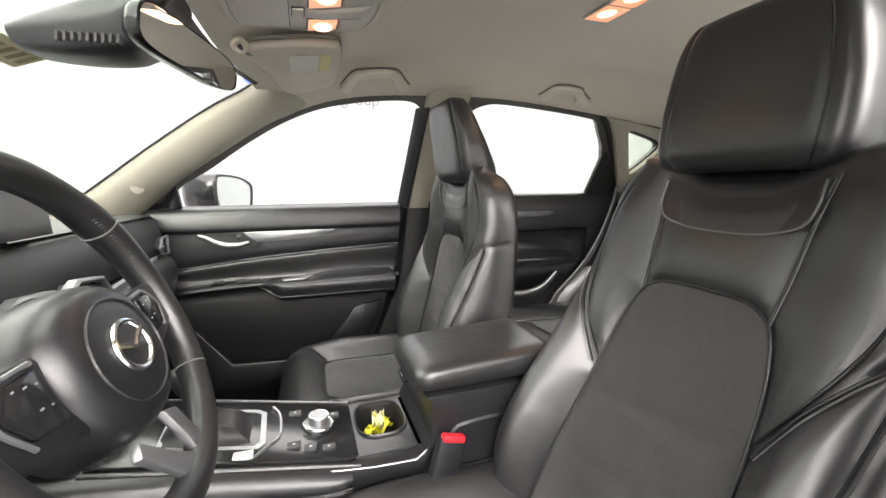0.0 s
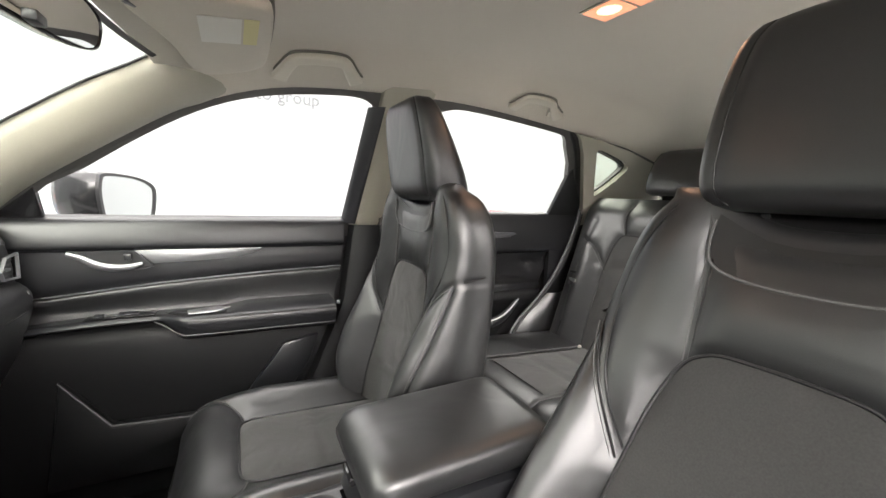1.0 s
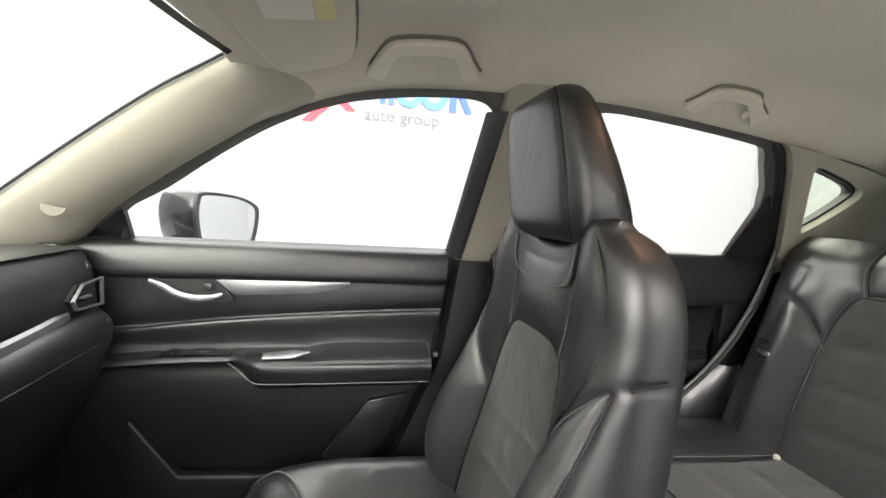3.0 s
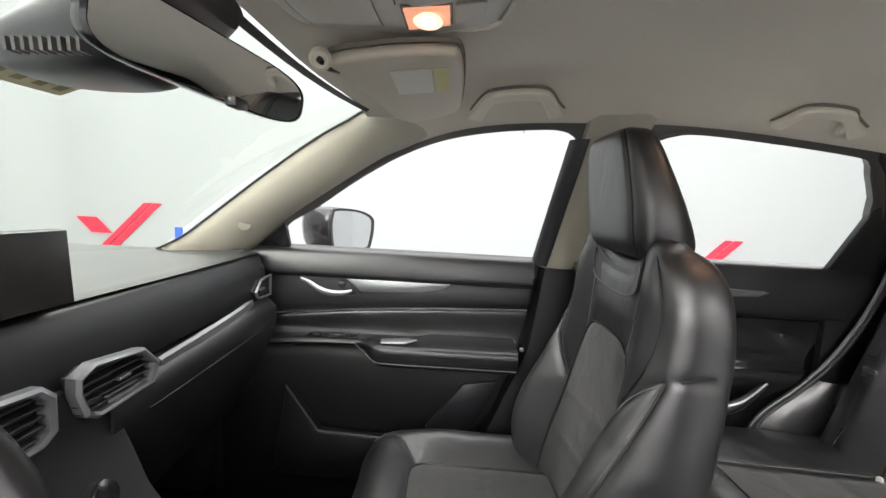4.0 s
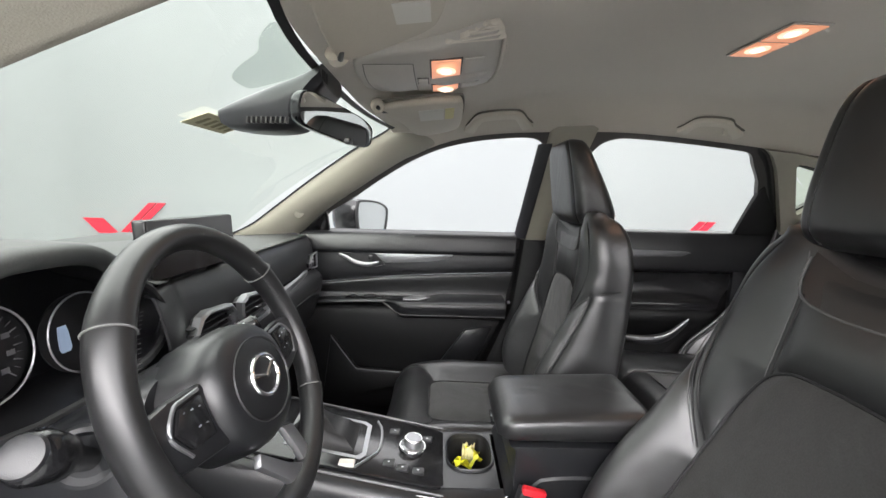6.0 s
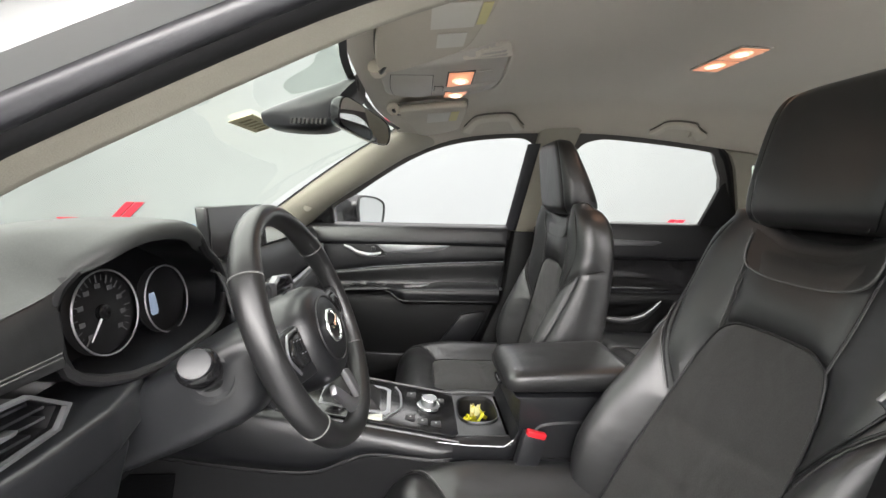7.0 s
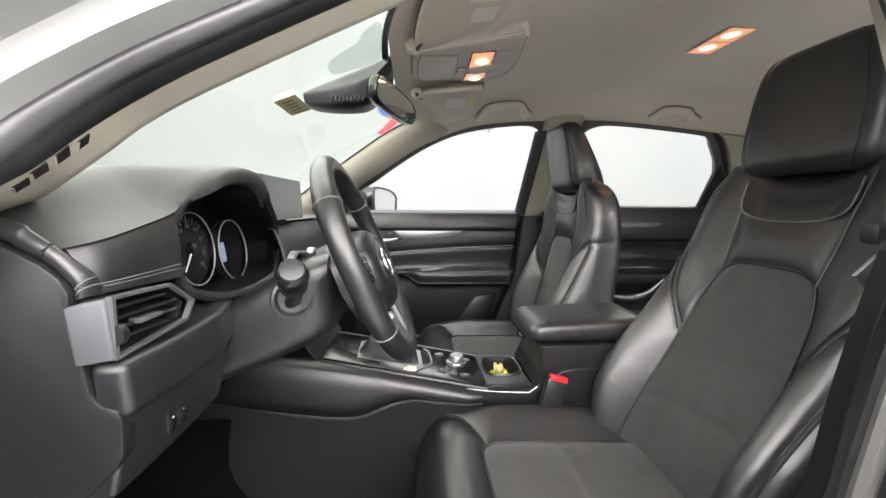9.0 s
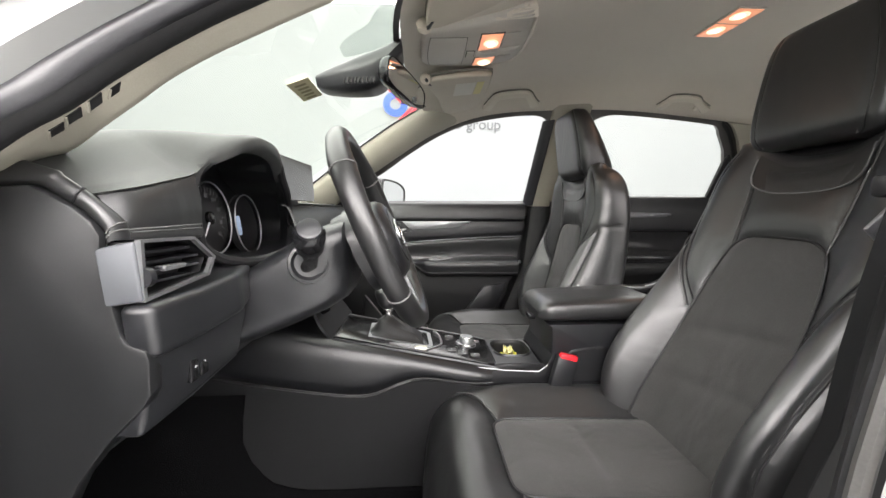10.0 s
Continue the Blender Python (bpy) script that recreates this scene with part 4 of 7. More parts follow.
def front_seat(label, lean=0.0, rest=1.181, shift=0.0):
    """Origin on the floor, under the point of the backrest a metre up; it faces -x."""
    t = thing("front_seat", label, "car seat", group="front seats")

    def bpart(name, bm, mat, parent, lab="", angle=0.6):
        """A part of the backrest, set more upright or more reclined."""
        for v in bm.verts:
            v.co.x += lean * (v.co.z - 0.62)
        return part(name, bm, mat, parent, lab, angle=angle)
    rings = []
    for z in span(0.58, 1.165, 96):
        w = ease_table(BACK_W, z)
        th = ease_table(THICK, z)
        mid = 0.037 + 0.37 * (z - 1.0) + th
        ring = []
        for k in range(132):
            # two thirds of the points lie on the front
            a = math.pi * k / 88 if k < 88 else math.pi * (1 + (k - 88) / 44)
            s = w * sgn_pow(math.cos(a), 0.54 if k >= 88 else 0.75)
            if k <= 88:
                ring.append(back_front(z, s))
            else:
                ring.append(Vector((mid + ease_table(BACK_D, z) * abs(math.sin(a)) ** 0.50, s, z + wing_lift(z, s))))
        rings.append(ring)
    flat = [(p.y, z) for z, r in zip(span(0.58, 1.165, 96), rings) for p in r]
    top = rings[-1]
    c = sum(top, Vector()) / len(top)
    rings.append([p.lerp(Vector((c.x, p.y, p.z)), 0.35) + Vector((0, 0, 0.010)) for p in top])
    rings.append([p.lerp(Vector((c.x, p.y, p.z)), 0.85) + Vector((0, 0, 0.013)) for p in top])
    bm = loft(rings)
    bmesh.ops.recalc_face_normals(bm, faces=bm.faces)
    bm.normal_update()
    bm.verts.ensure_lookup_table()
    moves = []
    for i, (s, z) in enumerate(flat):
        if i % 132 <= 88:
            moves.append((bm.verts[i], bm.verts[i].normal * (padding(s, z) * min(1, max(0, (1.16 - z) / 0.03)))))
    for v, m in moves:
        v.co += m
    back = bpart("backrest", bm, LEATHER, t, "black leather bolstered backrest", angle=1.2)
    # suede centre panel, sunk in its seam and creased across
    def inset_w(z):
        return float(np.interp(z, PANEL_CLOUD[:, 1], PANEL_CLOUD[:, 0]))
    rows = []
    for z in span(0.605, 1.0115, 72):
        w = inset_w(z) - 0.001
        row = []
        for s in span(-w, w, 25):
            e = min(w - abs(s), 1.013 - z)
            puff = -0.0035 + 0.0095 * (1 - math.exp(-(max(0, e) / 0.016) ** 1.3))
            crease = sum(0.0052 * math.exp(-((z - zc + 0.12 * s) / 0.012) ** 2) for zc in (0.735, 0.835)) * (1 - abs(s / max(w, 0.01)) ** 6)
            row.append(back_front(z, s) + Vector((-puff + crease, 0, 0)))
        rows.append(row)
    bpart("centre_panel", sheet(rows, 0.004), SUEDE, back, "grey perforated suede centre panel", angle=1.2)

    def seam(pts, d, r, dx, mat, lab="", off=0.0, n=6):
        line = [back_front(z, s * d) for s, z in seam_points(pts, n)]
        bpart("seam", tube([p + Vector((dx, off * d, 0)) for p in line], r, 6), mat, back, lab)
    half = seam_points(PANEL_EDGE, 6)
    edge = [back_front(z, -s) for s, z in half] + [back_front(z, s) for s, z in reversed(half[:-1])]
    bpart("piping", tube([p + Vector((0.0015, 0, 0)) for p in edge], 0.0022, 6), RUBBER, back, "black piping round the panel")
    for d in (-1, 1):
        seam(YOKE_SEAM, d, 0.0015, 0.0028, RUBBER)
        seam(YOKE_SEAM, d, 0.0009, -0.0004, STITCH, "fine stitched seam", 0.005)
        seam(WING_SEAM, d, 0.0019, 0.0028, RUBBER)
        seam(NOTCH_SEAM[1:], d, 0.0019, 0.0026, RUBBER)
        seam(NOTCH_SEAM[1:], d, 0.0010, -0.0004, STITCH, "fine stitched seam", 0.005)
        seam(CREST_SEAM, d, 0.0016, 0.0026, RUBBER)
        seam(CREST_SEAM, d, 0.0012, -0.0006, STITCH, "pale stitched seam", -0.006)
        # seam across the flank where the lower bolster begins
        flank = [(0.055, 0.2385, 1.0125), (0.075, 0.2395, 1.016), (0.105, 0.2375, 1.020)]
        bpart("seam", tube(spline([(x, y * d, z) for x, y, z in flank], 5), 0.0018, 6), RUBBER, back)
    # collar under the head restraint
    rows = []
    for z in span(1.103, 1.158, 7):
        u = (z - 1.103) / 0.055
        w = 0.088 + 0.018 * min(1, u * 3) ** 0.5
        rows.append([back_front(z, s) + Vector((-0.0025 - 0.003 * (1 - u), 0, 0)) for s in span(-w, w, 9)])
    bpart("collar", sheet(rows, 0.006), COLLAR, back, "smooth dark collar panel under the head restraint", angle=1.2)
    line = [back_front(1.150, -0.107), back_front(1.126, -0.107), back_front(1.109, -0.102)] + [back_front(1.102, s) for s in span(-0.088, 0.088, 7)] + [back_front(1.109, 0.102), back_front(1.126, 0.107), back_front(1.150, 0.107)]
    bpart("collar_seam", tube([p + Vector((-0.0065, 0, 0)) for p in spline(line, 3)], 0.0019, 6), STITCH, back)
    # cushion with drawn-in seams
    rings = []
    for x in span(-0.575, -0.10, 60):
        nose = min(1, max(0, (x + 0.575) / 0.09))
        nose = math.sqrt(max(0, 1 - (1 - nose) ** 2))
        w = 0.255 * (0.90 + 0.10 * nose)
        ring = []
        for k in range(96):
            a = math.pi * k / 66 if k <= 66 else math.pi * (1 + (k - 66) / 30)
            cs = sgn_pow(math.cos(a), 0.75 if k <= 66 else 0.6)
            if k <= 66:
                p = cushion_top(x, 0.255 * cs)
                p.z += seat_padding(0.255 * cs, x) * min(1, max(0, (x + 0.56) / 0.03))
                p.y = w * cs
            else:
                p = Vector((x + 0.02 * (1 - nose), w * cs * 0.97, 0.50 - 0.12 * abs(math.sin(a)) ** 0.5))
            ring.append(p)
        rings.append(ring)
    first = rings[0]
    c = sum(first, Vector()) / len(first)
    rings.insert(0, [p.lerp(c, 0.5) + Vector((-0.012, 0, 0)) for p in first])
    cush = part("seat_cushion", loft(rings), LEATHER, t, "black leather seat cushion", angle=1.2)
    half = seam_points(SEAT_PANEL, 8)
    rows = []
    for x in span(-0.441, -0.12, 46):
        w = float(np.interp(x, [q[1] for q in half], [q[0] for q in half])) - 0.001
        row = []
        for q in span(-w, w, 21):
            e = max(0, min(w - abs(q), x + 0.443))
            puff = -0.003 + 0.0095 * (1 - math.exp(-(e / 0.016) ** 1.3)) - 0.005 * math.exp(-((x + 0.275 + 0.35 * q * q) / 0.012) ** 2) * (1 - abs(q / w) ** 6)
            row.append(cushion_top(x, q) + Vector((0, 0, puff)))
        rows.append(row)
    part("centre_panel", sheet(rows, 0.004), SUEDE, cush, "grey perforated suede panel", angle=1.2)
    edge = [cushion_top(x, -q) for q, x in reversed(half)] + [cushion_top(x, q) for q, x in half[1:]]
    part("piping", tube([p + Vector((0, 0, -0.001)) for p in edge], 0.0024, 6), RUBBER, cush, "black piping round the panel")
    for d in (-1, 1):
        line = [cushion_top(x, q * d) for q, x in seam_points(SEAT_SEAM, 6)]
        part("seam", tube([p + Vector((0, 0, -0.002)) for p in line], 0.0018, 6), RUBBER, cush)
        part("seam", tube([p + Vector((0.002, 0.005 * d, 0.001)) for p in line], 0.0011, 5), STITCH, cush, "fine stitched seam")
    # head restraint: a flat front, full flanks that widen backwards towards the foot, a seam on each front corner
    rings = []
    for i in range(34):
        u = i / 33
        z = rest + 0.222 * u
        ww = ease_table([(0, 0.096), (0.04, 0.112), (0.14, 0.122), (0.35, 0.1245), (0.6, 0.119), (0.8, 0.110), (0.91, 0.100), (0.965, 0.088), (0.99, 0.076), (1.0, 0.060)], u) * 1.08
        fd = ease_table([(0, 0.022), (0.05, 0.040), (0.15, 0.049), (0.5, 0.045), (0.8, 0.037), (0.93, 0.030), (0.98, 0.023), (1.0, 0.012)], u)
        bd = ease_table([(0, 0.052), (0.05, 0.068), (0.15, 0.072), (0.4, 0.058), (0.7, 0.040), (0.9, 0.030), (0.98, 0.022), (1.0, 0.012)], u)
        cx = 0.037 + 0.37 * 0.17 + 0.018 + 0.030 * u - 0.02 * u * u
        ring = []
        for k in range(64):
            a = 2 * math.pi * k / 64
            sy, cy = math.sin(a), math.cos(a)
            front = sy < 0
            x = cx + (fd * sgn_pow(sy, 0.50) if front else bd * sgn_pow(sy, 0.75))
            y = ww * sgn_pow(cy, 0.42 if front else 0.55)
            # the seam draws the skin in a little
            g = math.exp(-((abs(y) - 0.80 * ww) / 0.0045) ** 2) if front and abs(sy) > 0.3 and 0.04 < u < 0.97 else 0
            ring.append(Vector((x + 0.0035 * g, 0.010 * shift + y, z)))
        rings.append(ring)
    hr = bpart("head_restraint", loft(rings), LEATHER, t, "black leather head restraint", angle=1.3)
    for d in (-1, 1):
        line, stitch = [], []
        for u, r in zip(span(0, 1, 34), rings):
            if 0.03 < u < 0.985:
                k = min(range(33, 63), key=lambda q: abs(abs(r[q].y - 0.010 * shift) - 0.80 * max(abs(p.y - 0.010 * shift) for p in r)) + (1 if (r[q].y - 0.010 * shift) * d < 0 else 0))
                line.append(r[k] + Vector((-0.0004, 0, 0)))
                stitch.append(r[k] + Vector((-0.0022, -0.006 * d, 0)))
        bpart("seam", tube(line, 0.0014, 6), RUBBER, hr)
        bpart("seam", tube(stitch, 0.0008, 5), STITCH, hr, "fine stitched seam")
        bpart("post", tube([(0.120, 0.068 * d, 1.10), (0.133, 0.068 * d, 1.22)], 0.0065, 10), CHROME, t, "chrome head restraint post")
        bpart("post_guide", disc((0.124, 0.068 * d, 1.165), (0.1, 0, 1), [(0, 0.016), (0.012, 0.014), (0.014, 0.010)], 14), HARD, t)
        part("seat_rail", box((-0.52, 0.18 * d - 0.02, 0.345), (-0.06, 0.18 * d + 0.02, 0.40), 0.004), HARD, t)
        part("side_shield", box((-0.40, 0.235 * d - 0.012, 0.42), (-0.05, 0.235 * d + 0.012, 0.53), 0.008), HARD, t)
    return t


driver = front_seat("black leather driver seat with grey suede centre panels", 0.0, 1.172, 1.0)
driver.location = (0.368, -0.37, 0.0)
passenger = front_seat("black leather passenger seat, upright, with grey suede centre panels", -0.27, 1.163)
passenger.location = (0.364, 0.34, 0.0)


REAR_PANEL = [(0.143, 0.640), (0.150, 0.72), (0.152, 0.82), (0.149, 0.92), (0.138, 1.00), (0.122, 1.040), (0.098, 1.056), (0.0, 1.060)]


def rear_bench():
    t = thing("rear_bench", "black leather rear bench with grey suede panels and head restraints", "rear seat", (1.0, 0, 0.35))

    def rb(z, y):
        u = (z - 0.66) / 0.53
        pads = 0.030 * math.exp(-((abs(y) - 0.575) / 0.045) ** 2) + 0.018 * math.exp(-((abs(y) - 0.165) / 0.04) ** 2)
        rnd = 0.05 * max(0, (u - 0.85) / 0.15) ** 2
        return Vector((1.035 + 0.31 * (z - 0.66) - pads * (1 - 0.55 * u) + rnd, y, z))
    outline = seam_points(REAR_PANEL, 8)
    for a, b in ((-0.655, -0.135), (-0.125, 0.125), (0.135, 0.655)):
        wide = b - a > 0.4
        sg = 1 if a > 0 else -1
        m = 0.335 * sg if wide else 0.0
        cloud = [(m + q * e, z) for q, z in outline for e in (-1, 1)] if wide else [(0.0, 0.0)]
        if wide:
            # yoke seams, and the slanting seam of the outer bolster
            for line in ([(0.095, 1.050), (0.115, 1.11), (0.112, 1.17)], [(-0.095, 1.050), (-0.120, 1.11), (-0.140, 1.17)], [(0.120, 0.905), (0.165, 0.95), (0.215, 1.005), (0.262, 1.03)], [(0.240, 0.66), (0.262, 0.80), (0.262, 0.95), (0.235, 1.10)]):
                cloud += [(m + q * sg, z) for q, z in seam_points(line, 8)]
        cloud = np.array(cloud)
        rows = []
        for z in span(0.60, 1.185, 70):
            row = []
            for y in span(a, b, 66 if wide else 24):
                p = rb(z, y)
                e = min(y - a, b - y)
                p.x += 0.028 * max(0, 1 - e / 0.03) ** 2
                if wide:
                    d = float(np.sqrt(((cloud - (y, z)) ** 2).sum(1).min()))
                    p.x -= -0.0055 * math.exp(-(d / 0.006) ** 2) + 0.007 * (1 - math.exp(-(d / 0.028) ** 2))
                    if abs(y - m) < np.interp(z, [q[1] for q in outline], [q[0] for q in outline]) - 0.002 and z < 1.057:
                        p.x = rb(z, y).x + 0.006
                row.append(p)
            rows.append(row)
        bm = sheet(rows)
        back = [[Vector((r[j].x + 0.12, r[j].y, r[j].z)) for j in range(len(r))] for r in rows]
        sheet([back[-1], rows[-1]], 0, bm)
        for j in (0, -1):
            sheet([[r[j] for r in rows], [r[j] for r in back]], 0, bm)
        sheet([back[0], back[-1]], 0, bm)
        sec = part("backrest", bm, LEATHER, t, "black leather backrest section", angle=1.0)
        if wide:
            rows = []
            for z in span(0.642, 1.058, 60):
                w = float(np.interp(z, [q[1] for q in outline], [q[0] for q in outline])) - 0.001
                row = []
                for q in span(-w, w, 25):
                    e = max(0, min(w - abs(q), 1.060 - z))
                    puff = -0.003 + 0.010 * (1 - math.exp(-(e / 0.018) ** 1.3))
                    crease = sum(0.004 * math.exp(-((z - zc + 0.10 * q * sg) / 0.014) ** 2) for zc in (0.75, 0.85, 0.95)) * (1 - abs(q / w) ** 6)
                    crease += 0.0022 * noise.noise(Vector((q * 26, z * 22, 3.0 * sg)))
                    row.append(rb(z, m + q) + Vector((-puff + crease, 0, 0)))
                rows.append(row)
            part("centre_panel", sheet(rows, 0.004), SUEDE, sec, "grey suede panel with soft creases", angle=1.2)
            edge = [rb(z, m - q) for q, z in outline] + [rb(z, m + q) for q, z in reversed(outline[:-1])]
            part("piping", tube([p + Vector((0.001, 0, 0)) for p in edge], 0.0028, 6), RUBBER, sec, "black piping round the panel")
            for line in ([(0.120, 0.905), (0.165, 0.95), (0.215, 1.005), (0.255, 1.025)], [(0.097, 1.056), (0.115, 1.11), (0.112, 1.165)], [(-0.097, 1.056), (-0.120, 1.11), (-0.140, 1.165)]):
                part("seam", tube([rb(z, m + q * sg) + Vector((0.0015, 0, 0)) for q, z in seam_points(line, 5)], 0.0018, 6), RUBBER, sec)
                part("seam", tube([rb(z, m + (q + 0.006) * sg) + Vector((-0.0012, 0, 0)) for q, z in seam_points(line, 5)], 0.0010, 5), STITCH, sec, "fine stitched seam")
    # bright edge trim where the split sections meet
    for y in (-0.13, 0.13):
        part("split_trim", tube([rb(z, y) + Vector((0.006, 0, 0)) for z in span(0.80, 1.175, 14)], 0.0045, 8), BULB_RUBBER, t, "grey edge trim in the split")
    # cushion
    def rc(x, y):
        nose = min(1, max(0, (x - 0.52) / 0.09))
        nose = math.sqrt(max(0, 1 - (1 - nose) ** 2))
        hump = 0.014 * math.exp(-((abs(y) - 0.58) / 0.06) ** 2) + 0.014 * math.exp(-((abs(y) - 0.13) / 0.05) ** 2)
        dip = sum(0.006 * math.exp(-((abs(y) - c) / 0.006) ** 2) for c in (0.195, 0.475)) if x < 1.03 else 0
        return Vector((x, y, 0.50 + 0.175 * nose + hump - dip - 0.05 * (x - 0.52)))
    ys = sorted(span(-0.655, 0.655, 60) + [sg * (c + d) for sg in (-1, 1) for c in (0.195, 0.475) for d in (-0.008, -0.004, 0.0, 0.004, 0.008)])
    rows = [[rc(x, y) for y in ys] for x in span(0.52, 1.06, 22)]
    bm = sheet(rows)
    sheet([[p - Vector((0, 0, p.z - 0.36)) for p in rows[0]], rows[0]], 0, bm)
    for j in (0, -1):
        sheet([[r[j] for r in rows], [Vector((r[j].x, r[j].y, 0.36)) for r in rows]], 0, bm)
    cush = part("seat_cushion", bm, LEATHER, t, "black leather bench cushion", angle=1.0)
    for m in (-0.335, 0.335):
        rows = []
        for x in span(0.63, 1.02, 30):
            rows.append([rc(x, m + q) + Vector((0, 0, 0.005 - 0.006 * abs(q / 0.136) ** 8 - sum(0.004 * math.exp(-((x - c) / 0.010) ** 2) for c in (0.76, 0.89)))) for q in span(-0.136, 0.136, 15)])
        part("centre_panel", sheet(rows, 0.004), SUEDE, cush, "grey suede panel", angle=1.2)
        for d in (-1, 1):
            part("seam", tube([rc(x, m + 0.146 * d) + Vector((0, 0, 0.002)) for x in span(0.56, 1.03, 14)], 0.0012, 6), STITCH, cush, "fine stitched seam")
            part("latch_anchor", disc(rb(0.652, m + 0.135 * d) + Vector((-0.012, 0, 0)), (-1, 0, 0.3), [(0, 0.008), (0.003, 0.008), (0.004, 0.006)], 14), PAPER, t, "small white child seat anchor cap")
    # head restraints with a softly rounded front
    for m, w, z0 in ((-0.315, 0.112, 1.200), (0.315, 0.112, 1.200), (0.0, 0.105, 1.195)):
        rings = []
        hh = 0.155 if m else 0.135
        for i in range(22):
            u = i / 21
            ww = w * ease_table([(0, 0.80), (0.07, 0.94), (0.4, 1.0), (0.75, 0.95), (0.92, 0.86), (0.98, 0.76), (1.0, 0.62)], u)
            dd = ease_table([(0, 0.022), (0.08, 0.040), (0.4, 0.046), (0.8, 0.036), (0.95, 0.024), (1.0, 0.010)], u)
            rings.append([(1.240 + 0.045 * u + dd * sgn_pow(math.sin(2 * math.pi * k / 40), 0.62), m + ww * sgn_pow(math.cos(2 * math.pi * k / 40), 0.45), z0 + hh * u) for k in range(40)])
        h = part("head_restraint", loft(rings), LEATHER, t, "low black leather head restraint", angle=1.3)
        for d in (-1, 1):
            k = 23 if d < 0 else 37
            part("seam", tube([Vector(r[k]) + Vector((-0.0005, 0, 0)) for r in rings[1:21]], 0.0013, 6), RUBBER, h)
            part("post", tube([(1.240, m + 0.06 * d, 1.15), (1.245, m + 0.06 * d, 1.215)], 0.006, 8), CHROME, t, "chrome post")
    # leather pad low in the corner between the bench and the door
    rows = []
    for z in span(0.56, 0.80, 14):
        x0 = lerp_table([(0.56, 0.84), (0.585, 0.857), (0.69, 0.915), (0.77, 1.010), (0.85, 1.085)], z)
        x1 = 1.095 + 0.10 * (z - 0.56)
        rows.append([(x0 + (x1 - x0) * u, 0.694 - 0.030 * math.sin(math.pi * min(1, 0.75 * u + 0.08)), z) for u in span(0, 1, 9)])
    part("side_pad", sheet(rows, 0.006), LEATHER, t, "leather side pad beside the door", angle=1.2)
    rows = []
    for z in span(0.78, 1.15, 14):
        x0 = lerp_table([(0.77, 1.00), (0.85, 1.070), (0.95, 1.135), (1.05, 1.178), (1.15, 1.20)], z)
        x1 = max(x0 + 0.01, 1.13 + 0.30 * (z - 0.66))
        rows.append([(x0 + (x1 - x0) * u, 0.700 - 0.010 * u, z) for u in span(0, 1, 5)])
    part("side_trim", sheet(rows, 0.004), DARKHARD, t, "dark trim above the side pad", angle=1.2)
    return t


def rear_door_seal():
    """The rubber seal that follows the rear door's opening down behind the bench."""
    line = [(0.835, 0.676, 0.55), (0.852, 0.677, 0.60), (0.900, 0.677, 0.690), (0.985, 0.677, 0.768), (1.060, 0.677, 0.850), (1.125, 0.677, 0.955), (1.168, 0.677, 1.06), (1.185, 0.676, 1.13)]
    t = thing("door_seal", "black rubber seal round the rear door opening", "door seal", line[0], kind="structure")
    part("rubber_seal", tube(spline(line, 6), 0.008, 10), RUBBER, t, "round black rubber seal")
    part("seal_lip", tube([p + Vector((-0.013, -0.002, 0.006)) for p in spline(line, 6)], 0.005, 8), BULB_RUBBER, t, "grey outer lip")


rear_door_seal()
rear_bench()
structure("parcel_cover", box((1.30, -0.60, 1.05), (1.60, 0.60, 1.07), 0.005), HARD, "black luggage cover behind the bench", "luggage cover")


# ---- dashboard ----
DIALRING = material("satin_dial_ring", (0.5, 0.5, 0.51), 0.35, metal=0.7, spots=0.04)
TUNNEL = material("dark_felt_lining", (0.0068, 0.0070, 0.0078), 0.8, spec=0.25, grain=0.4, scale=500, bump=0.2, spots=0.15)
# windshield sheen is put into the pad's lighter base colour
PAD_SHEEN = material("soft_pad_with_painted_sheen", (0.044, 0.046, 0.0445), 0.5, grain=0.3, scale=1000, bump=0.08, spots=0.1, voronoi=True)
VENTPLATE = material("dull_silver_paint", (0.105, 0.110, 0.120), 0.48, metal=0.4, grain=0.05, scale=900, spots=0.04)

PAD = [(-0.675, 1.085), (-0.635, 1.108), (-0.58, 1.138), (-0.52, 1.158), (-0.44, 1.170), (-0.38, 1.171), (-0.335, 1.165), (-0.305, 1.151), (-0.28, 1.130), (-0.255, 1.113), (-0.22, 1.096), (-0.19, 1.087), (-0.15, 1.082), (-0.10, 1.081), (0.3, 1.079), (0.675, 1.078)]
LIP = [(-0.675, -0.532), (-0.66, -0.519), (-0.645, -0.506), (-0.62, -0.500), (-0.55, -0.499), (-0.51, -0.496), (-0.47, -0.470), (-0.42, -0.457), (-0.34, -0.460), (-0.27, -0.474), (-0.20, -0.492), (-0.15, -0.510), (-0.1, -0.530), (0.3, -0.535), (0.675, -0.545)]
BROW = [(-0.675, 1.076), (-0.645, 1.085), (-0.588, 1.097), (-0.54, 1.107), (-0.522, 1.114), (-0.498, 1.139), (-0.462, 1.162), (-0.43, 1.171)]


def pad_z(x, y):
    h = ease_table(PAD, y) - 1.08
    lip = ease_table(LIP, y)
    back = max(0.0, lip - x)
    base = 1.08 - 0.01 * min(1, back / 0.6)
    z = base + h * math.exp(-(max(0, back - 0.10) / 0.30) ** 2) + 0.004 * math.sin(min(1, back / 0.2) * math.pi)
    if y < -0.43:
        # the pad sinks to a low brow beside the dial hood
        k = max(0.0, 1 - back / 0.085)
        z += (ease_table(BROW, y) - z) * k * k * (3 - 2 * k)
    return z


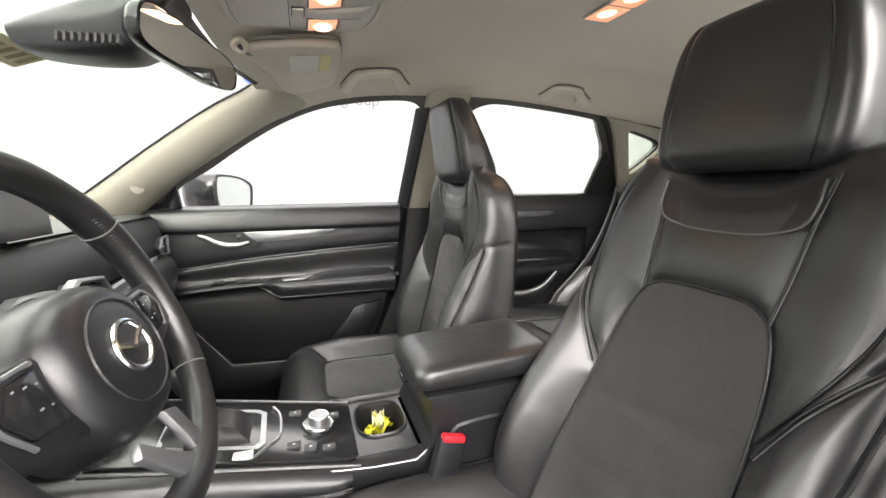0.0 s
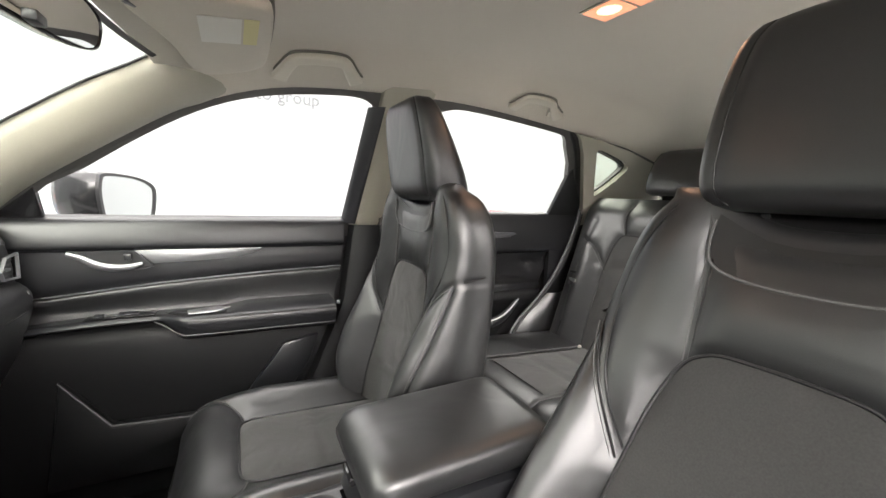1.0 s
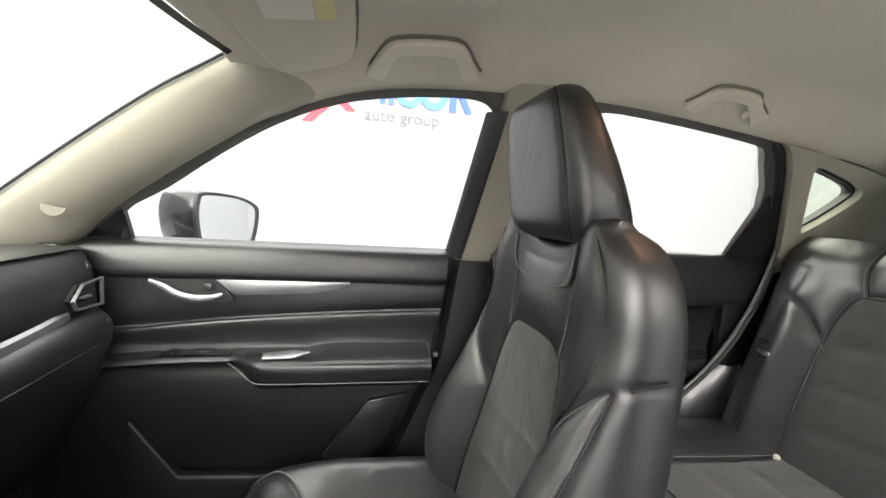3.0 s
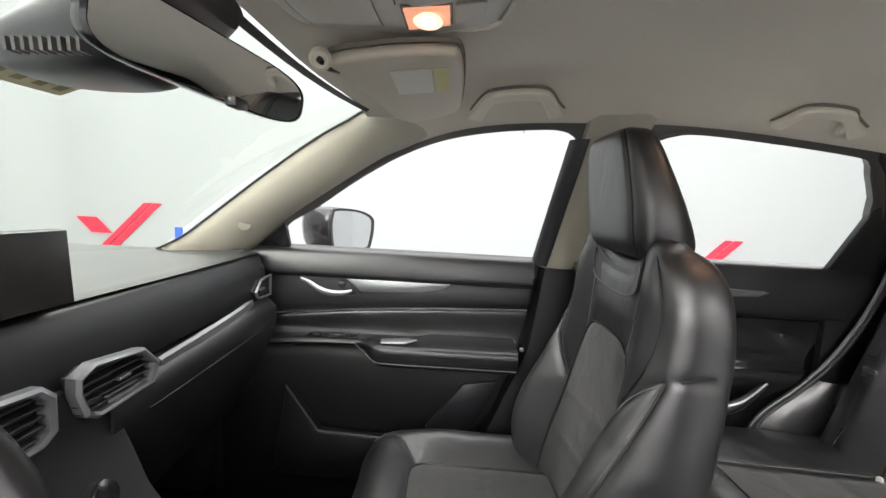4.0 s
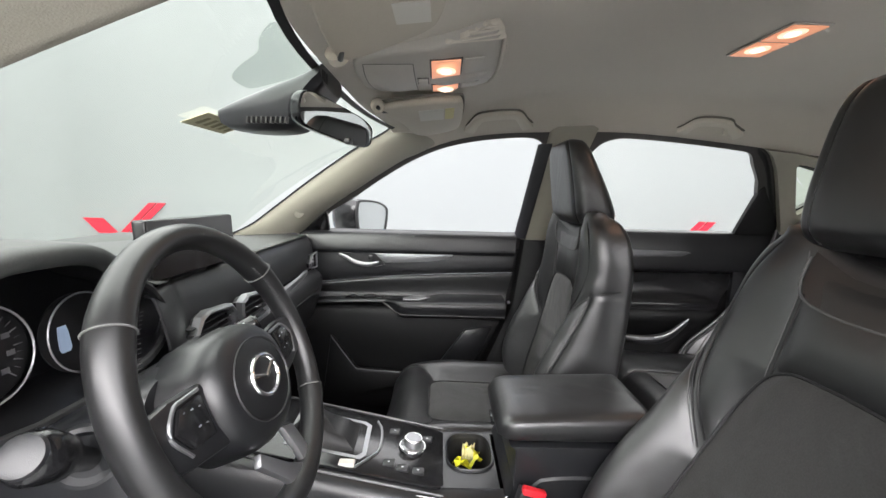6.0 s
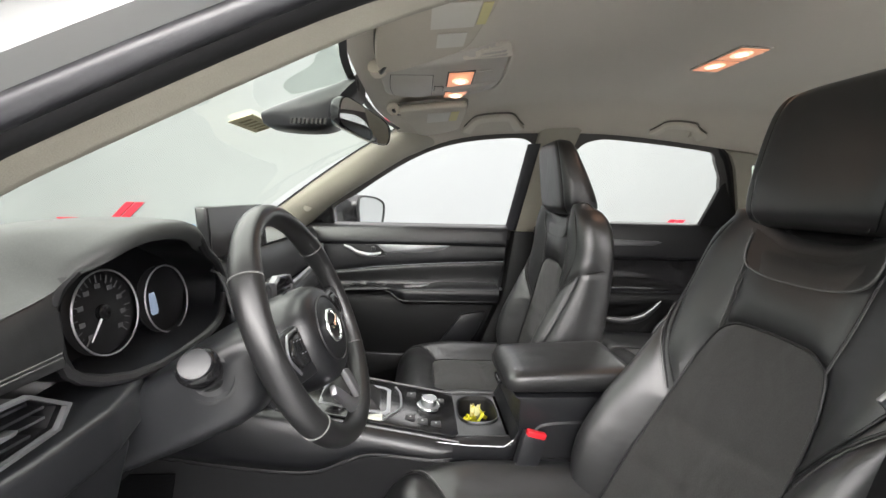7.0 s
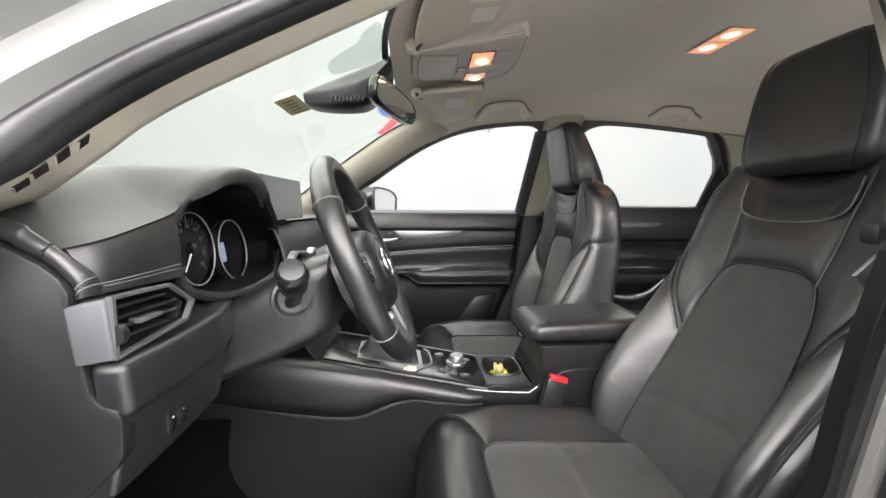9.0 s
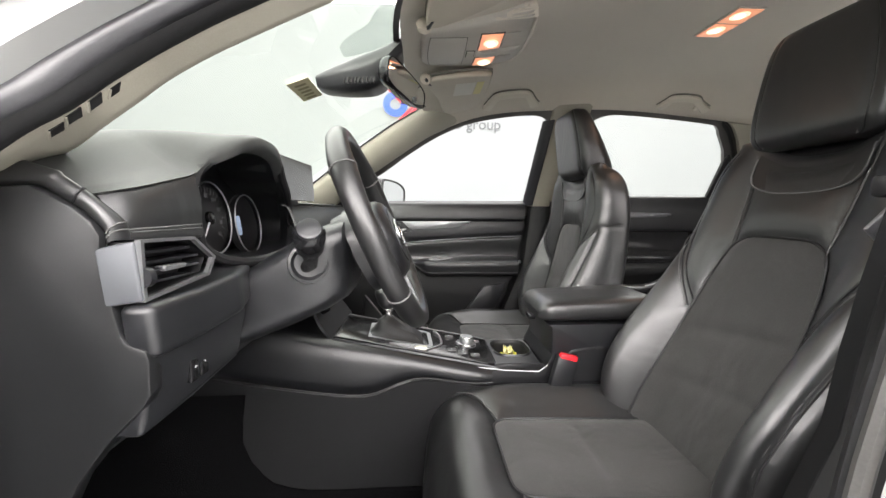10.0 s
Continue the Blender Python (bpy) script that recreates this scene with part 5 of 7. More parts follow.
def dashboard():
    t = thing("dashboard", "black padded dashboard with silver vents and dials", "dashboard", (-0.7, 0, 0.4))
    ys = span(-0.661, 0.675, 120)
    rows = []
    for y in ys:
        lip = ease_table(LIP, y)
        row = [(x, y, pad_z(x, y)) for x in [lip - d for d in (0.68, 0.55, 0.42, 0.30, 0.22, 0.15, 0.10, 0.08, 0.06, 0.045, 0.03, 0.018, 0.009)]]
        z = pad_z(lip, y)
        c = 1 - 0.80 * max(0, min(1, (y + 0.30) / 0.04)) - 0.70 * max(0, min(1, (-0.49 - y) / 0.03))
        row += [(lip + 0.002, y, z - 0.004), (lip + 0.004, y, z - 0.012 * c), (lip, y, z - 0.022 * c), (lip - 0.014, y, z - 0.026 * c)]
        rows.append(row)
    part("top_pad", sheet(rows), PAD_SHEEN, t, "soft black top pad with a domed dial hood, sheen put into its colour", angle=1.0)
    part("defrost_grille", sheet([[(x, y, pad_z(x, y) + 0.002) for x in (-1.10, -1.085)] for y in span(-0.25, 0.30, 20)], 0.002), RUBBER, t, "long defroster slot")
    # driver's padded face between dial hood and door end
    rows = []
    for y in span(-0.659, -0.526, 18):
        lip = ease_table(LIP, y)
        z1 = pad_z(lip, y) - 0.006
        z0 = 1.032 - 0.008 * (y + 0.651) / 0.145
        foot = ease_table([(-0.659, -0.499), (-0.648, -0.4935), (-0.62, -0.492), (-0.506, -0.494)], y)
        rows.append([(lip + (foot - lip) * s + b, y, z1 + (z0 - z1) * s) for s, b in ((0, 0.001), (0.05, 0.003), (0.25, 0.0045), (0.5, 0.005), (0.72, 0.0035), (0.8, 0.0015), (0.88, 0.003), (0.96, 0.002), (1, -0.006))])
    part("side_pad", sheet(rows, 0.004), LEATHER, t, "stitched black leather side pad", angle=1.0)
    for s in (0.765, 0.825):
        line = []
        for y in span(-0.650, -0.528, 14):
            lip = ease_table(LIP, y)
            z1, z0 = pad_z(lip, y) - 0.006, 1.032 - 0.008 * (y + 0.651) / 0.145
            line.append((lip + (ease_table([(-0.659, -0.499), (-0.648, -0.4935), (-0.62, -0.492), (-0.506, -0.494)], y) - lip) * s + 0.0030, y, z1 + (z0 - z1) * s))
        part("stitch_line", tube(line, 0.0009, 5), STITCH, t)
    # broad leather roll at the door end, from the windshield to the vent
    outer = spline([(-0.72, -0.668, 1.060), (-0.62, -0.669, 1.083), (-0.561, -0.669, 1.087), (-0.546, -0.669, 1.079), (-0.525, -0.669, 1.067), (-0.510, -0.669, 1.053), (-0.502, -0.669, 1.042), (-0.503, -0.669, 1.031)], 5)
    inner = spline([(-0.72, -0.655, 1.082), (-0.62, -0.656, 1.112), (-0.552, -0.660, 1.099), (-0.540, -0.661, 1.092), (-0.521, -0.661, 1.078), (-0.509, -0.659, 1.067), (-0.496, -0.651, 1.049), (-0.4935, -0.649, 1.031)], 5)
    rows = []
    for p, q in zip(outer, inner):
        n = Vector((0.45, -0.72, 0.52)).normalized()
        row = [p + Vector((-0.004, 0.008, -0.004)), p + Vector((-0.002, 0.001, -0.002))]
        row += [p.lerp(q, u) + n * (0.0052 * (4 * u * (1 - u)) ** 0.7) for u in span(0.04, 0.96, 9)]
        rows.append(row + [q + Vector((-0.002, 0.002, -0.003)), q + Vector((-0.006, 0.008, -0.006))])
    part("end_roll", sheet(rows), LEATHER, t, "broad soft leather edge at the door end", angle=1.4)
    for k in (19, 30, 32):
        seam = [v + Vector((0.0004, -0.0006, 0.0004)) for v in rows[k][1:-1]]
        part("roll_seam", tube(seam, 0.0013 if k == 19 else 0.0009, 5), RUBBER if k == 19 else STITCH, t)
    # end cap towards the open door
    cap = [(-0.95, 1.03), (-0.72, 1.058), (-0.62, 1.081), (-0.563, 1.084), (-0.548, 1.076), (-0.527, 1.064), (-0.512, 1.051), (-0.505, 1.038), (-0.506, 1.026), (-0.502, 0.990), (-0.494, 0.945), (-0.488, 0.936), (-0.472, 0.931), (-0.469, 0.920), (-0.470, 0.888), (-0.478, 0.874), (-0.508, 0.845), (-0.542, 0.802), (-0.575, 0.735), (-0.612, 0.63), (-0.65, 0.50), (-0.68, 0.36), (-0.98, 0.36)]
    part("end_cap", prism([(x, -0.675, z) for x, z in cap], (0, 0.02, 0), 0.003, 2), CAPGREY, t, "dark grey plastic end cap")
    part("end_cap", prism([(x - 0.02, 0.66, z) for x, z in cap], (0, 0.015, 0), 0.004), HARD, t)
    # vent by the door: silver wrap, hexagonal frame, fins, tab
    def door_vent(sg, dx=0.0, dz=0.0, dy=0.0):
        P = lambda x, y, z: (x + 0.104 * (y + 0.664) + dx, sg * y + dy, z + dz)
        face = [(-0.668, 1.034), (-0.592, 1.032), (-0.556, 1.006), (-0.569, 0.986), (-0.668, 0.975)]
        inner = [(-0.664, 1.031), (-0.593, 1.029), (-0.561, 1.0055), (-0.572, 0.989), (-0.664, 0.979)]
        v = part("side_vent", plate_with_holes([P(-0.479, y, z) for y, z in face], [[P(-0.479, y, z) for y, z in inner]], 0.006), SILVER, t, "silver framed hexagonal air vent", flat=True)
        part("duct", prism([P(-0.515, y, z) for y, z in inner], (0.006, 0, 0)), RUBBER, v)
        part("duct_wall", loft([[P(x, y, z) for y, z in inner] for x in (-0.515, -0.484)], False), RUBBER, v)
        for z in span(0.990, 1.020, 4):
            y1 = -0.572 if 0.99 < z < 1.012 else -0.586
            fin = [P(-0.484, -0.660, z - 0.0013), P(-0.484, y1, z - 0.0013), P(-0.484, y1, z + 0.0013), P(-0.484, -0.660, z + 0.0013)]
            part("fin", prism(fin, (-0.022, 0, 0)), HARD, v)
        tab = [P(-0.478, -0.632, 0.999), P(-0.478, -0.602, 1.000), P(-0.478, -0.599, 1.004), P(-0.478, -0.632, 1.005)]
        part("tab", prism(tab, (-0.012, 0, 0), 0.0015), SILVER, v, "small silver slider tab")
        if sg > 0:
            part("wrap", prism([(-0.511, -0.676, 1.026), (-0.479, -0.671, 1.033), (-0.474, -0.671, 0.976), (-0.505, -0.676, 0.972)], (0, 0.008, 0), 0.003, 3), VENTPLATE, v, "dull silver vent end plate")
            part("thumb_wheel", disc((-0.476, -0.664, 0.998), (0, 1, 0), [(-0.004, 0.010), (0.004, 0.010)], 14), HARD, v)
        return v
    door_vent(1)
    door_vent(-1, -0.035, -0.018, 0.012)
    # rounded box below the driver's vent, switch panel, knee panel
    part("lower_rail", prism([(-0.496, -0.674, 0.973), (-0.466, -0.672, 0.973), (-0.457, -0.60, 0.975), (-0.452, -0.52, 0.980), (-0.47, -0.44, 0.985), (-0.56, -0.44, 0.985), (-0.56, -0.655, 0.973), (-0.50, -0.655, 0.973)], (0.004, 0, -0.052), 0.009, 4), HARD, t, "rounded black rail under the vent")
    pan = part("switch_panel", prism([(-0.468, -0.671, 0.926), (-0.461, -0.60, 0.926), (-0.456, -0.49, 0.930), (-0.462, -0.51, 0.866), (-0.472, -0.60, 0.852), (-0.484, -0.671, 0.842)], (-0.06, 0, 0), 0.006, 3), HARD, t, "dark switch panel with two buttons")
    for y in (-0.605, -0.585):
        b = part("button", box((-0.473, y - 0.008, 0.872), (-0.4665, y + 0.008, 0.898), 0.002), GLOSS, pan)
        part("symbol", box((-0.4668, y - 0.0012, 0.887), (-0.4660, y + 0.0012, 0.889)), MARK, b)
    rows = []
    for y in span(-0.66, -0.17, 12):
        rows.append([(-0.49, y, 0.865), (-0.54, y, 0.82), (-0.63, y, 0.77), (-0.76, y, 0.68), (-0.90, y, 0.55)])
    part("knee_panel", sheet(rows, 0.006), CAPGREY, t, "dark lower knee panel")
    # dials
    opening = [(-0.529, 1.076), (-0.526, 1.100), (-0.502, 1.124), (-0.462, 1.146), (-0.42, 1.160), (-0.38, 1.163), (-0.337, 1.157), (-0.304, 1.142), (-0.286, 1.122), (-0.268, 1.110), (-0.228, 1.090), (-0.190, 1.058), (-0.176, 1.034), (-0.190, 1.000), (-0.24, 0.985), (-0.33, 0.982), (-0.46, 0.985), (-0.518, 1.016)]
    op = [(p.x, p.y) for p in spline([(y, z, 0) for y, z in opening], 3, True)]
    c = (-0.39, 1.06)
    def rim_x(y):
        return ease_table([(-0.52, -0.503), (-0.50, -0.498), (-0.46, -0.478), (-0.40, -0.468), (-0.32, -0.470), (-0.25, -0.478), (-0.20, -0.490), (-0.16, -0.500)], y)
    rows = [[((rim_x(y) if d == 0 else min(rim_x(y) - d, -0.5) if d < 0.08 else -0.585), c[0] + (y - c[0]) * k * (1.18 if d > 0 and y > c[0] else 1), c[1] + (z - c[1]) * k) for y, z in op] for d, k in ((0, 1.0), (0, 0.985), (0.03, 0.985), (0.1, 0.98), (0.1, 0.01))]
    well = part("instrument_well", loft(rows, False), SOFT, t, "deep black instrument well", angle=0.5)
    part("hood_edge", tube([(rim_x(y) + 0.003, c[0] + (y - c[0]) * 0.978, c[1] + (z - c[1]) * 0.978) for y, z in op], 0.0068, 8, True), RUBBER, t, "soft dark rim of the dial hood")
    nrm = Vector((1, -0.05, 0.12)).normalized()
    for i, (y, z, r, x) in enumerate(((-0.398, 1.048, 0.056, -0.548), (-0.270, 1.034, 0.054, -0.548))):
        g = part("dial", disc((x - 0.004, y, z), nrm, [(0, r), (0.002, r), (0.0025, r * 0.98)], 40), DIAL, well, "black instrument dial")
        tr = [Vector((x, y, z)) + (Vector((0, 1, 0)) * math.cos(a) + nrm.cross(Vector((0, 1, 0))) * math.sin(a)) * r for a in span(0, 2 * math.pi * 39 / 40, 40)]
        part("bezel", tube([p + nrm * 0.008 for p in tr], 0.0013, 8, True), DIALRING, g, "bright chrome dial ring")
        up, rt = nrm.cross(Vector((0, 1, 0))).normalized(), Vector((0, 1, 0))
        bm = bmesh.new()
        if i != 1:
            for k in range(25):
                a = math.radians(225 - 270 * k / 24)
                d = rt * math.cos(a) + up * math.sin(a)
                m = Vector((x, y, z)) + nrm * 0.0005 + d * r * 0.84
                tube([m - d * (0.004 if k % 2 else 0.007), m + d * 0.003], 0.0005 if k % 2 else 0.0009, 4, bm=bm)
            part("marks", bm, DIALMARK, g, "pale tick marks")
            d = rt * math.cos(math.radians(228)) + up * math.sin(math.radians(228))
            part("needle", tube([Vector((x, y, z)) + nrm * 0.003, Vector((x, y, z)) + nrm * 0.003 + d * r * 0.75], [0.002, 0.0008], 6), NEEDLE, g)
            part("hub", disc((x, y, z), nrm, [(0, 0.011), (0.005, 0.010), (0.006, 0.007)], 20), GLOSS, g)
            part("numerals", numeral_bars(Vector((x, y, z)), rt, up, nrm, r), DIALMARK, g, "pale numeral bars")
        else:
            car = [(-0.006, 0.016), (0.006, 0.016), (0.008, 0.006), (0.009, -0.014), (0.006, -0.019), (-0.006, -0.019), (-0.009, -0.014), (-0.008, 0.006)]
            part("car_symbol", prism([Vector((x, y - 0.026, z)) + nrm * 0.0005 + rt * a + up * b for a, b in car], nrm * 0.0006), CARICON, g, "pale blue car graphic")
    # face beside the column and along the passenger side
    rows = []
    for y in span(-0.215, 0.672, 40):
        lip = ease_table(LIP, y)
        rows.append([(lip - 0.010, y, 1.073), (lip + 0.002, y, 1.0715), (lip + 0.006, y, 1.066), (lip + 0.013, y, 1.050), (lip + 0.020, y, 1.025), (lip + 0.026, y, 0.995), (lip + 0.028, y, 0.972), (lip + 0.024, y, 0.960)])
    part("upper_face", sheet(rows, 0.004), SOFT, t, "soft black upper face", angle=1.0)
    strip = [Vector((-0.497, 0.215, 0.942)), Vector((-0.500, 0.35, 0.947)), Vector((-0.508, 0.48, 0.951)), Vector((-0.520, 0.585, 0.954))]
    rows = [[p + Vector((0.000, 0, 0.013)), p + Vector((0.006, 0, 0.008)), p + Vector((0.007, 0, -0.008)), p + Vector((0.002, 0, -0.014))] for p in spline(strip, 6)]
    part("silver_strip", sheet(rows, 0.003), SILVER, t, "satin silver strip across the passenger side")
    rows = []
    for y in span(0.10, 0.672, 24):
        lip = ease_table(LIP, y)
        rows.append([(lip + 0.020, y, 0.952), (lip + 0.034, y, 0.949), (lip + 0.048, y, 0.936), (lip + 0.056, y, 0.915), (lip + 0.055, y, 0.89), (lip + 0.044, y, 0.85), (lip + 0.020, y, 0.78), (lip - 0.02, y, 0.70), (lip - 0.09, y, 0.60)])
    part("glove_face", sheet(rows, 0.004), SOFT, t, "black glove box face", angle=1.0)
    part("glove_gap", tube([(ease_table(LIP, y) + 0.0550, y, 0.889) for y in span(0.17, 0.64, 10)], 0.0018, 6), RUBBER, t)
    # centre stack with two vents
    rows = [[(-0.525, y, 0.985), (-0.500, y, 0.97), (-0.492, y, 0.93), (-0.488, y, 0.90), (-0.47, y, 0.86), (-0.445, y, 0.80), (-0.42, y, 0.765)] for y in span(-0.14, 0.12, 14)]
    stack = part("centre_panel", sheet(rows, 0.006), HARD, t, "dark centre stack")
    for a, b, face in ((-0.125, 0.02, [(-0.150, 0.972), (-0.128, 0.968), (-0.103, 1.004), (-0.082, 1.011), (0.004, 1.002), (0.021, 0.985), (0.021, 0.938), (0.004, 0.926), (-0.085, 0.926), (-0.128, 0.946)]),
                       (0.055, 0.19, [(0.046, 0.992), (0.072, 1.004), (0.164, 0.992), (0.196, 0.958), (0.183, 0.927), (0.076, 0.923), (0.057, 0.934), (0.045, 0.970)])):
        m = (sum(p[0] for p in face) / len(face), sum(p[1] for p in face) / len(face))
        inner = [(m[0] + (y - m[0]) * 0.86, m[1] + (z - m[1]) * 0.80) for y, z in face]
        rim = [(m[0] + (y - m[0]) * 0.93, m[1] + (z - m[1]) * 0.90) for y, z in face]
        rings = [[(x, y, z) for y, z in loop] for x, loop in ((-0.494, face), (-0.480, face), (-0.476, rim), (-0.478, inner), (-0.496, inner))]
        v = part("centre_vent", loft(rings, False), SILVER, stack, "silver framed centre air vent", angle=0.5)
        part("duct", prism([(-0.512, y, z) for y, z in inner], (0.004, 0, 0)), RUBBER, v)
        part("duct_wall", loft([[(x, y, z) for y, z in inner] for x in (-0.512, -0.494)], False), RUBBER, v)
        for z in span(0.938, 0.988, 5):
            part("fin", box((-0.505, a - (0.0 if z < 0.95 else 0.004), z - 0.0012), (-0.484, b - 0.010 - (0.012 if z > 0.98 else 0), z + 0.0012), 0.0005, 1), HARD, v)
        part("tab", box((-0.486, (a + b) / 2 - 0.010, 0.9605), (-0.477, (a + b) / 2 + 0.012, 0.9655), 0.0015), SILVER, v, "small silver slider tab")
    for y in (-0.10, -0.03, 0.04):
        part("climate_knob", disc((-0.455, y, 0.835), (0.9, 0, 0.4), [(0, 0.021), (0.016, 0.019), (0.018, 0.015)], 24), GLOSS, stack)
    return t


def numeral_bars(c, rt, up, nrm, r):
    bm = bmesh.new()
    for k in range(9):
        a = math.radians(225 - 270 * k / 8)
        d = rt * math.cos(a) + up * math.sin(a)
        m = c + nrm * 0.0008 + d * r * 0.64
        pts = [m + rt * u * 0.0045 + up * v * 0.003 for u, v in ((-1, -1), (1, -1), (1, 1), (-1, 1))]
        prism(pts, nrm * 0.0005, bm=bm)
    return bm


dashboard()


def display():
    t = thing("display_screen", "dark dashboard display screen standing on the top pad", "screen", (-0.52, -0.045, 1.08))
    q = [(-0.522, -0.172, 1.181), (-0.514, 0.081, 1.180), (-0.508, 0.081, 1.083), (-0.516, -0.172, 1.082)]
    part("housing", prism(q, (-0.022, 0, 0), 0.004, 3), GLOSS, t, "thin black housing")
    g = [Vector(p) for p in q]
    c = sum(g, Vector()) / 4
    part("glass", prism([c + (p - c) * 0.975 + Vector((0.0005, 0, 0)) for p in g], (0.0012, 0, 0)), SCREEN, t, "dark matt display glass")
    part("foot", box((-0.56, -0.10, 1.07), (-0.53, 0.01, 1.10), 0.004), HARD, t)
    return t


display()


# ---- steering wheel ----
def steering_wheel():
    c = Vector((-0.283, -0.366, 1.03))
    n = Vector((0.92, 0.0, 0.39)).normalized()
    up = Vector((-0.39, 0, 0.92)).normalized()
    rt = Vector((0, 1, 0))
    t = thing("steering_wheel", "black leather steering wheel with silver lower spoke", "steering wheel", c)

    def w(a, b, h=0.0):
        return c + rt * a + up * b + n * h
    R = 0.1615
    circ = [w(R * math.cos(2 * math.pi * k / 72), R * math.sin(2 * math.pi * k / 72)) for k in range(72)]
    rr = []
    for k in range(72):
        a = math.degrees(2 * math.pi * k / 72)
        grip = max(math.exp(-((a - 35) / 14) ** 2), math.exp(-((a - 145) / 14) ** 2))
        rr.append(0.0148 + 0.002 * grip)
    part("rim", tube(circ, rr, 20, True, (1.0, 1.12), up=n), COLLAR, t, "worn black leather rim", angle=1.3)
    for k in (7, 29, 43, 65):
        p, d = circ[k], (circ[(k + 1) % 72] - circ[k - 1]).normalized()
        s = (p - c).normalized()
        part("rim_seam", tube([p + (s * math.cos(a) + n * math.sin(a) * 1.12) * (rr[k] + 0.0004) for a in span(0, 2 * math.pi * 17 / 18, 18)], 0.0012, 5, True), STITCH, t)
    bm = bmesh.new()
    for k in range(4, 9):
        for f in range(3):
            u = k + f / 3
            a = 2 * math.pi * u / 72
            for a2 in (a, math.pi - a):
                p = w((R - 0.0160) * math.cos(a2), (R - 0.0160) * math.sin(a2), 0.009)
                tube([p, p + n * 0.003 + rt * 0.001], 0.0004, 4, bm=bm)
    tagged(part("rim_stitches", bm, STITCH, t, "row of grey hand stitches"), kind="stuff")
    # hub pad
    hub = []
    for s, h in ((1.02, -0.045), (1.02, -0.018), (1.0, -0.004), (0.95, 0.008), (0.86, 0.016), (0.74, 0.0205), (0.5, 0.0225), (0.02, 0.023)):
        ring = []
        for k in range(48):
            a = 2 * math.pi * k / 48
            x, y = sgn_pow(math.cos(a), 0.8), sgn_pow(math.sin(a), 0.85)
            wide = 0.080 * (1 - 0.12 * (y < 0) * abs(y))
            ring.append(w(x * wide * s, y * 0.070 * s - 0.021, h))
        hub.append(ring)
    hp = part("hub_pad", loft(hub), SOFT, t, "smooth black hub pad", angle=1.0)
    part("hub_groove", tube([w(0.056 * math.cos(a), 0.047 * math.sin(a) - 0.020, 0.0215) for a in span(0, 2 * math.pi * 35 / 36, 36)], 0.0016, 6, True, up=n), RUBBER, hp)
    # plain badge: an oval ring with two bowed bars
    bc = 0.0245
    part("badge_ring", tube([w(0.0275 * math.cos(a), 0.0222 * math.sin(a) - 0.018, bc) for a in span(0, 2 * math.pi * 39 / 40, 40)], 0.0028, 8, True, up=n), CHROME, hp, "chrome oval badge ring")
    for d in (-1, 1):
        part("badge_bar", tube(spline([w(0, -0.021, bc), w(0.009 * d, -0.016, bc), w(0.025 * d, -0.010, bc)], 5), 0.003, 8), CHROME, hp)
    # side spokes with switch pods
    for d in (-1, 1):
        sp = [w(0.066 * d, 0.016, -0.010), w(0.115 * d, 0.020, -0.010), w(0.158 * d, 0.018, -0.008), w(0.158 * d, -0.030, -0.008), w(0.120 * d, -0.044, -0.010), w(0.066 * d, -0.055, -0.010)]
        s = part("spoke", prism(sp, n * 0.014, 0.006, 2), HARD, t, "black side spoke")
        pod = [w(0.084 * d, 0.010, 0.002), w(0.116 * d, 0.010, 0.002), w(0.130 * d, -0.006, 0.002), w(0.118 * d, -0.028, 0.002), w(0.086 * d, -0.032, 0.002)]
        sw = part("switch_pod", prism(pod, n * 0.008, 0.003), GLOSS, s, "gloss black switch pod")
        bm = bmesh.new()
        for i, j in ((0, 0), (0, 1), (0, 2), (1, 0), (1, 1)):
            o = w((0.094 + 0.010 * j) * d, 0.001 - 0.017 * i + 0.002 * j, 0.0095)
            prism([o + rt * a * (0.0011 + 0.0006 * (j == 1)) + up * b * 0.0006 for a, b in ((-1, -1), (1, -1), (1, 1), (-1, 1))], n * 0.0010, bm=bm)
        part("symbols", bm, SIGN_GREY, sw, "pale switch symbols")
        trim = spline([w(0.082 * d, 0.0135, 0.006), w(0.104 * d, 0.0140, 0.006), w(0.118 * d, 0.0125, 0.006), w(0.134 * d, -0.006, 0.006), w(0.121 * d, -0.032, 0.006)], 5)
        part("pod_trim", tube(trim, 0.0020, 6), SILVER, s, "thin silver pod edge")
    # lower spoke: two silver bars that meet at the rim
    for leg in ([(0.016, -0.090), (0.041, -0.100), (0.052, -0.140), (0.058, -0.158), (0.030, -0.164), (0.026, -0.128)],
                [(-0.050, -0.098), (-0.041, -0.086), (0.000, -0.128), (0.029, -0.150), (0.029, -0.164), (-0.002, -0.164), (-0.018, -0.138)]):
        part("lower_spoke", prism([w(a, b, -0.004) for a, b in leg], n * 0.010, 0.003), SILVER, t, "satin silver lower spoke bar")
    # boss and column shroud
    part("boss", disc(c - n * 0.07, n, [(0, 0.046), (0.03, 0.050), (0.05, 0.052)], 30), HARD, t)
    col = thing("steering_column", "dark grey plastic steering column shroud with stalk", "steering column", (-0.4, -0.366, 0.95))
    rings = []
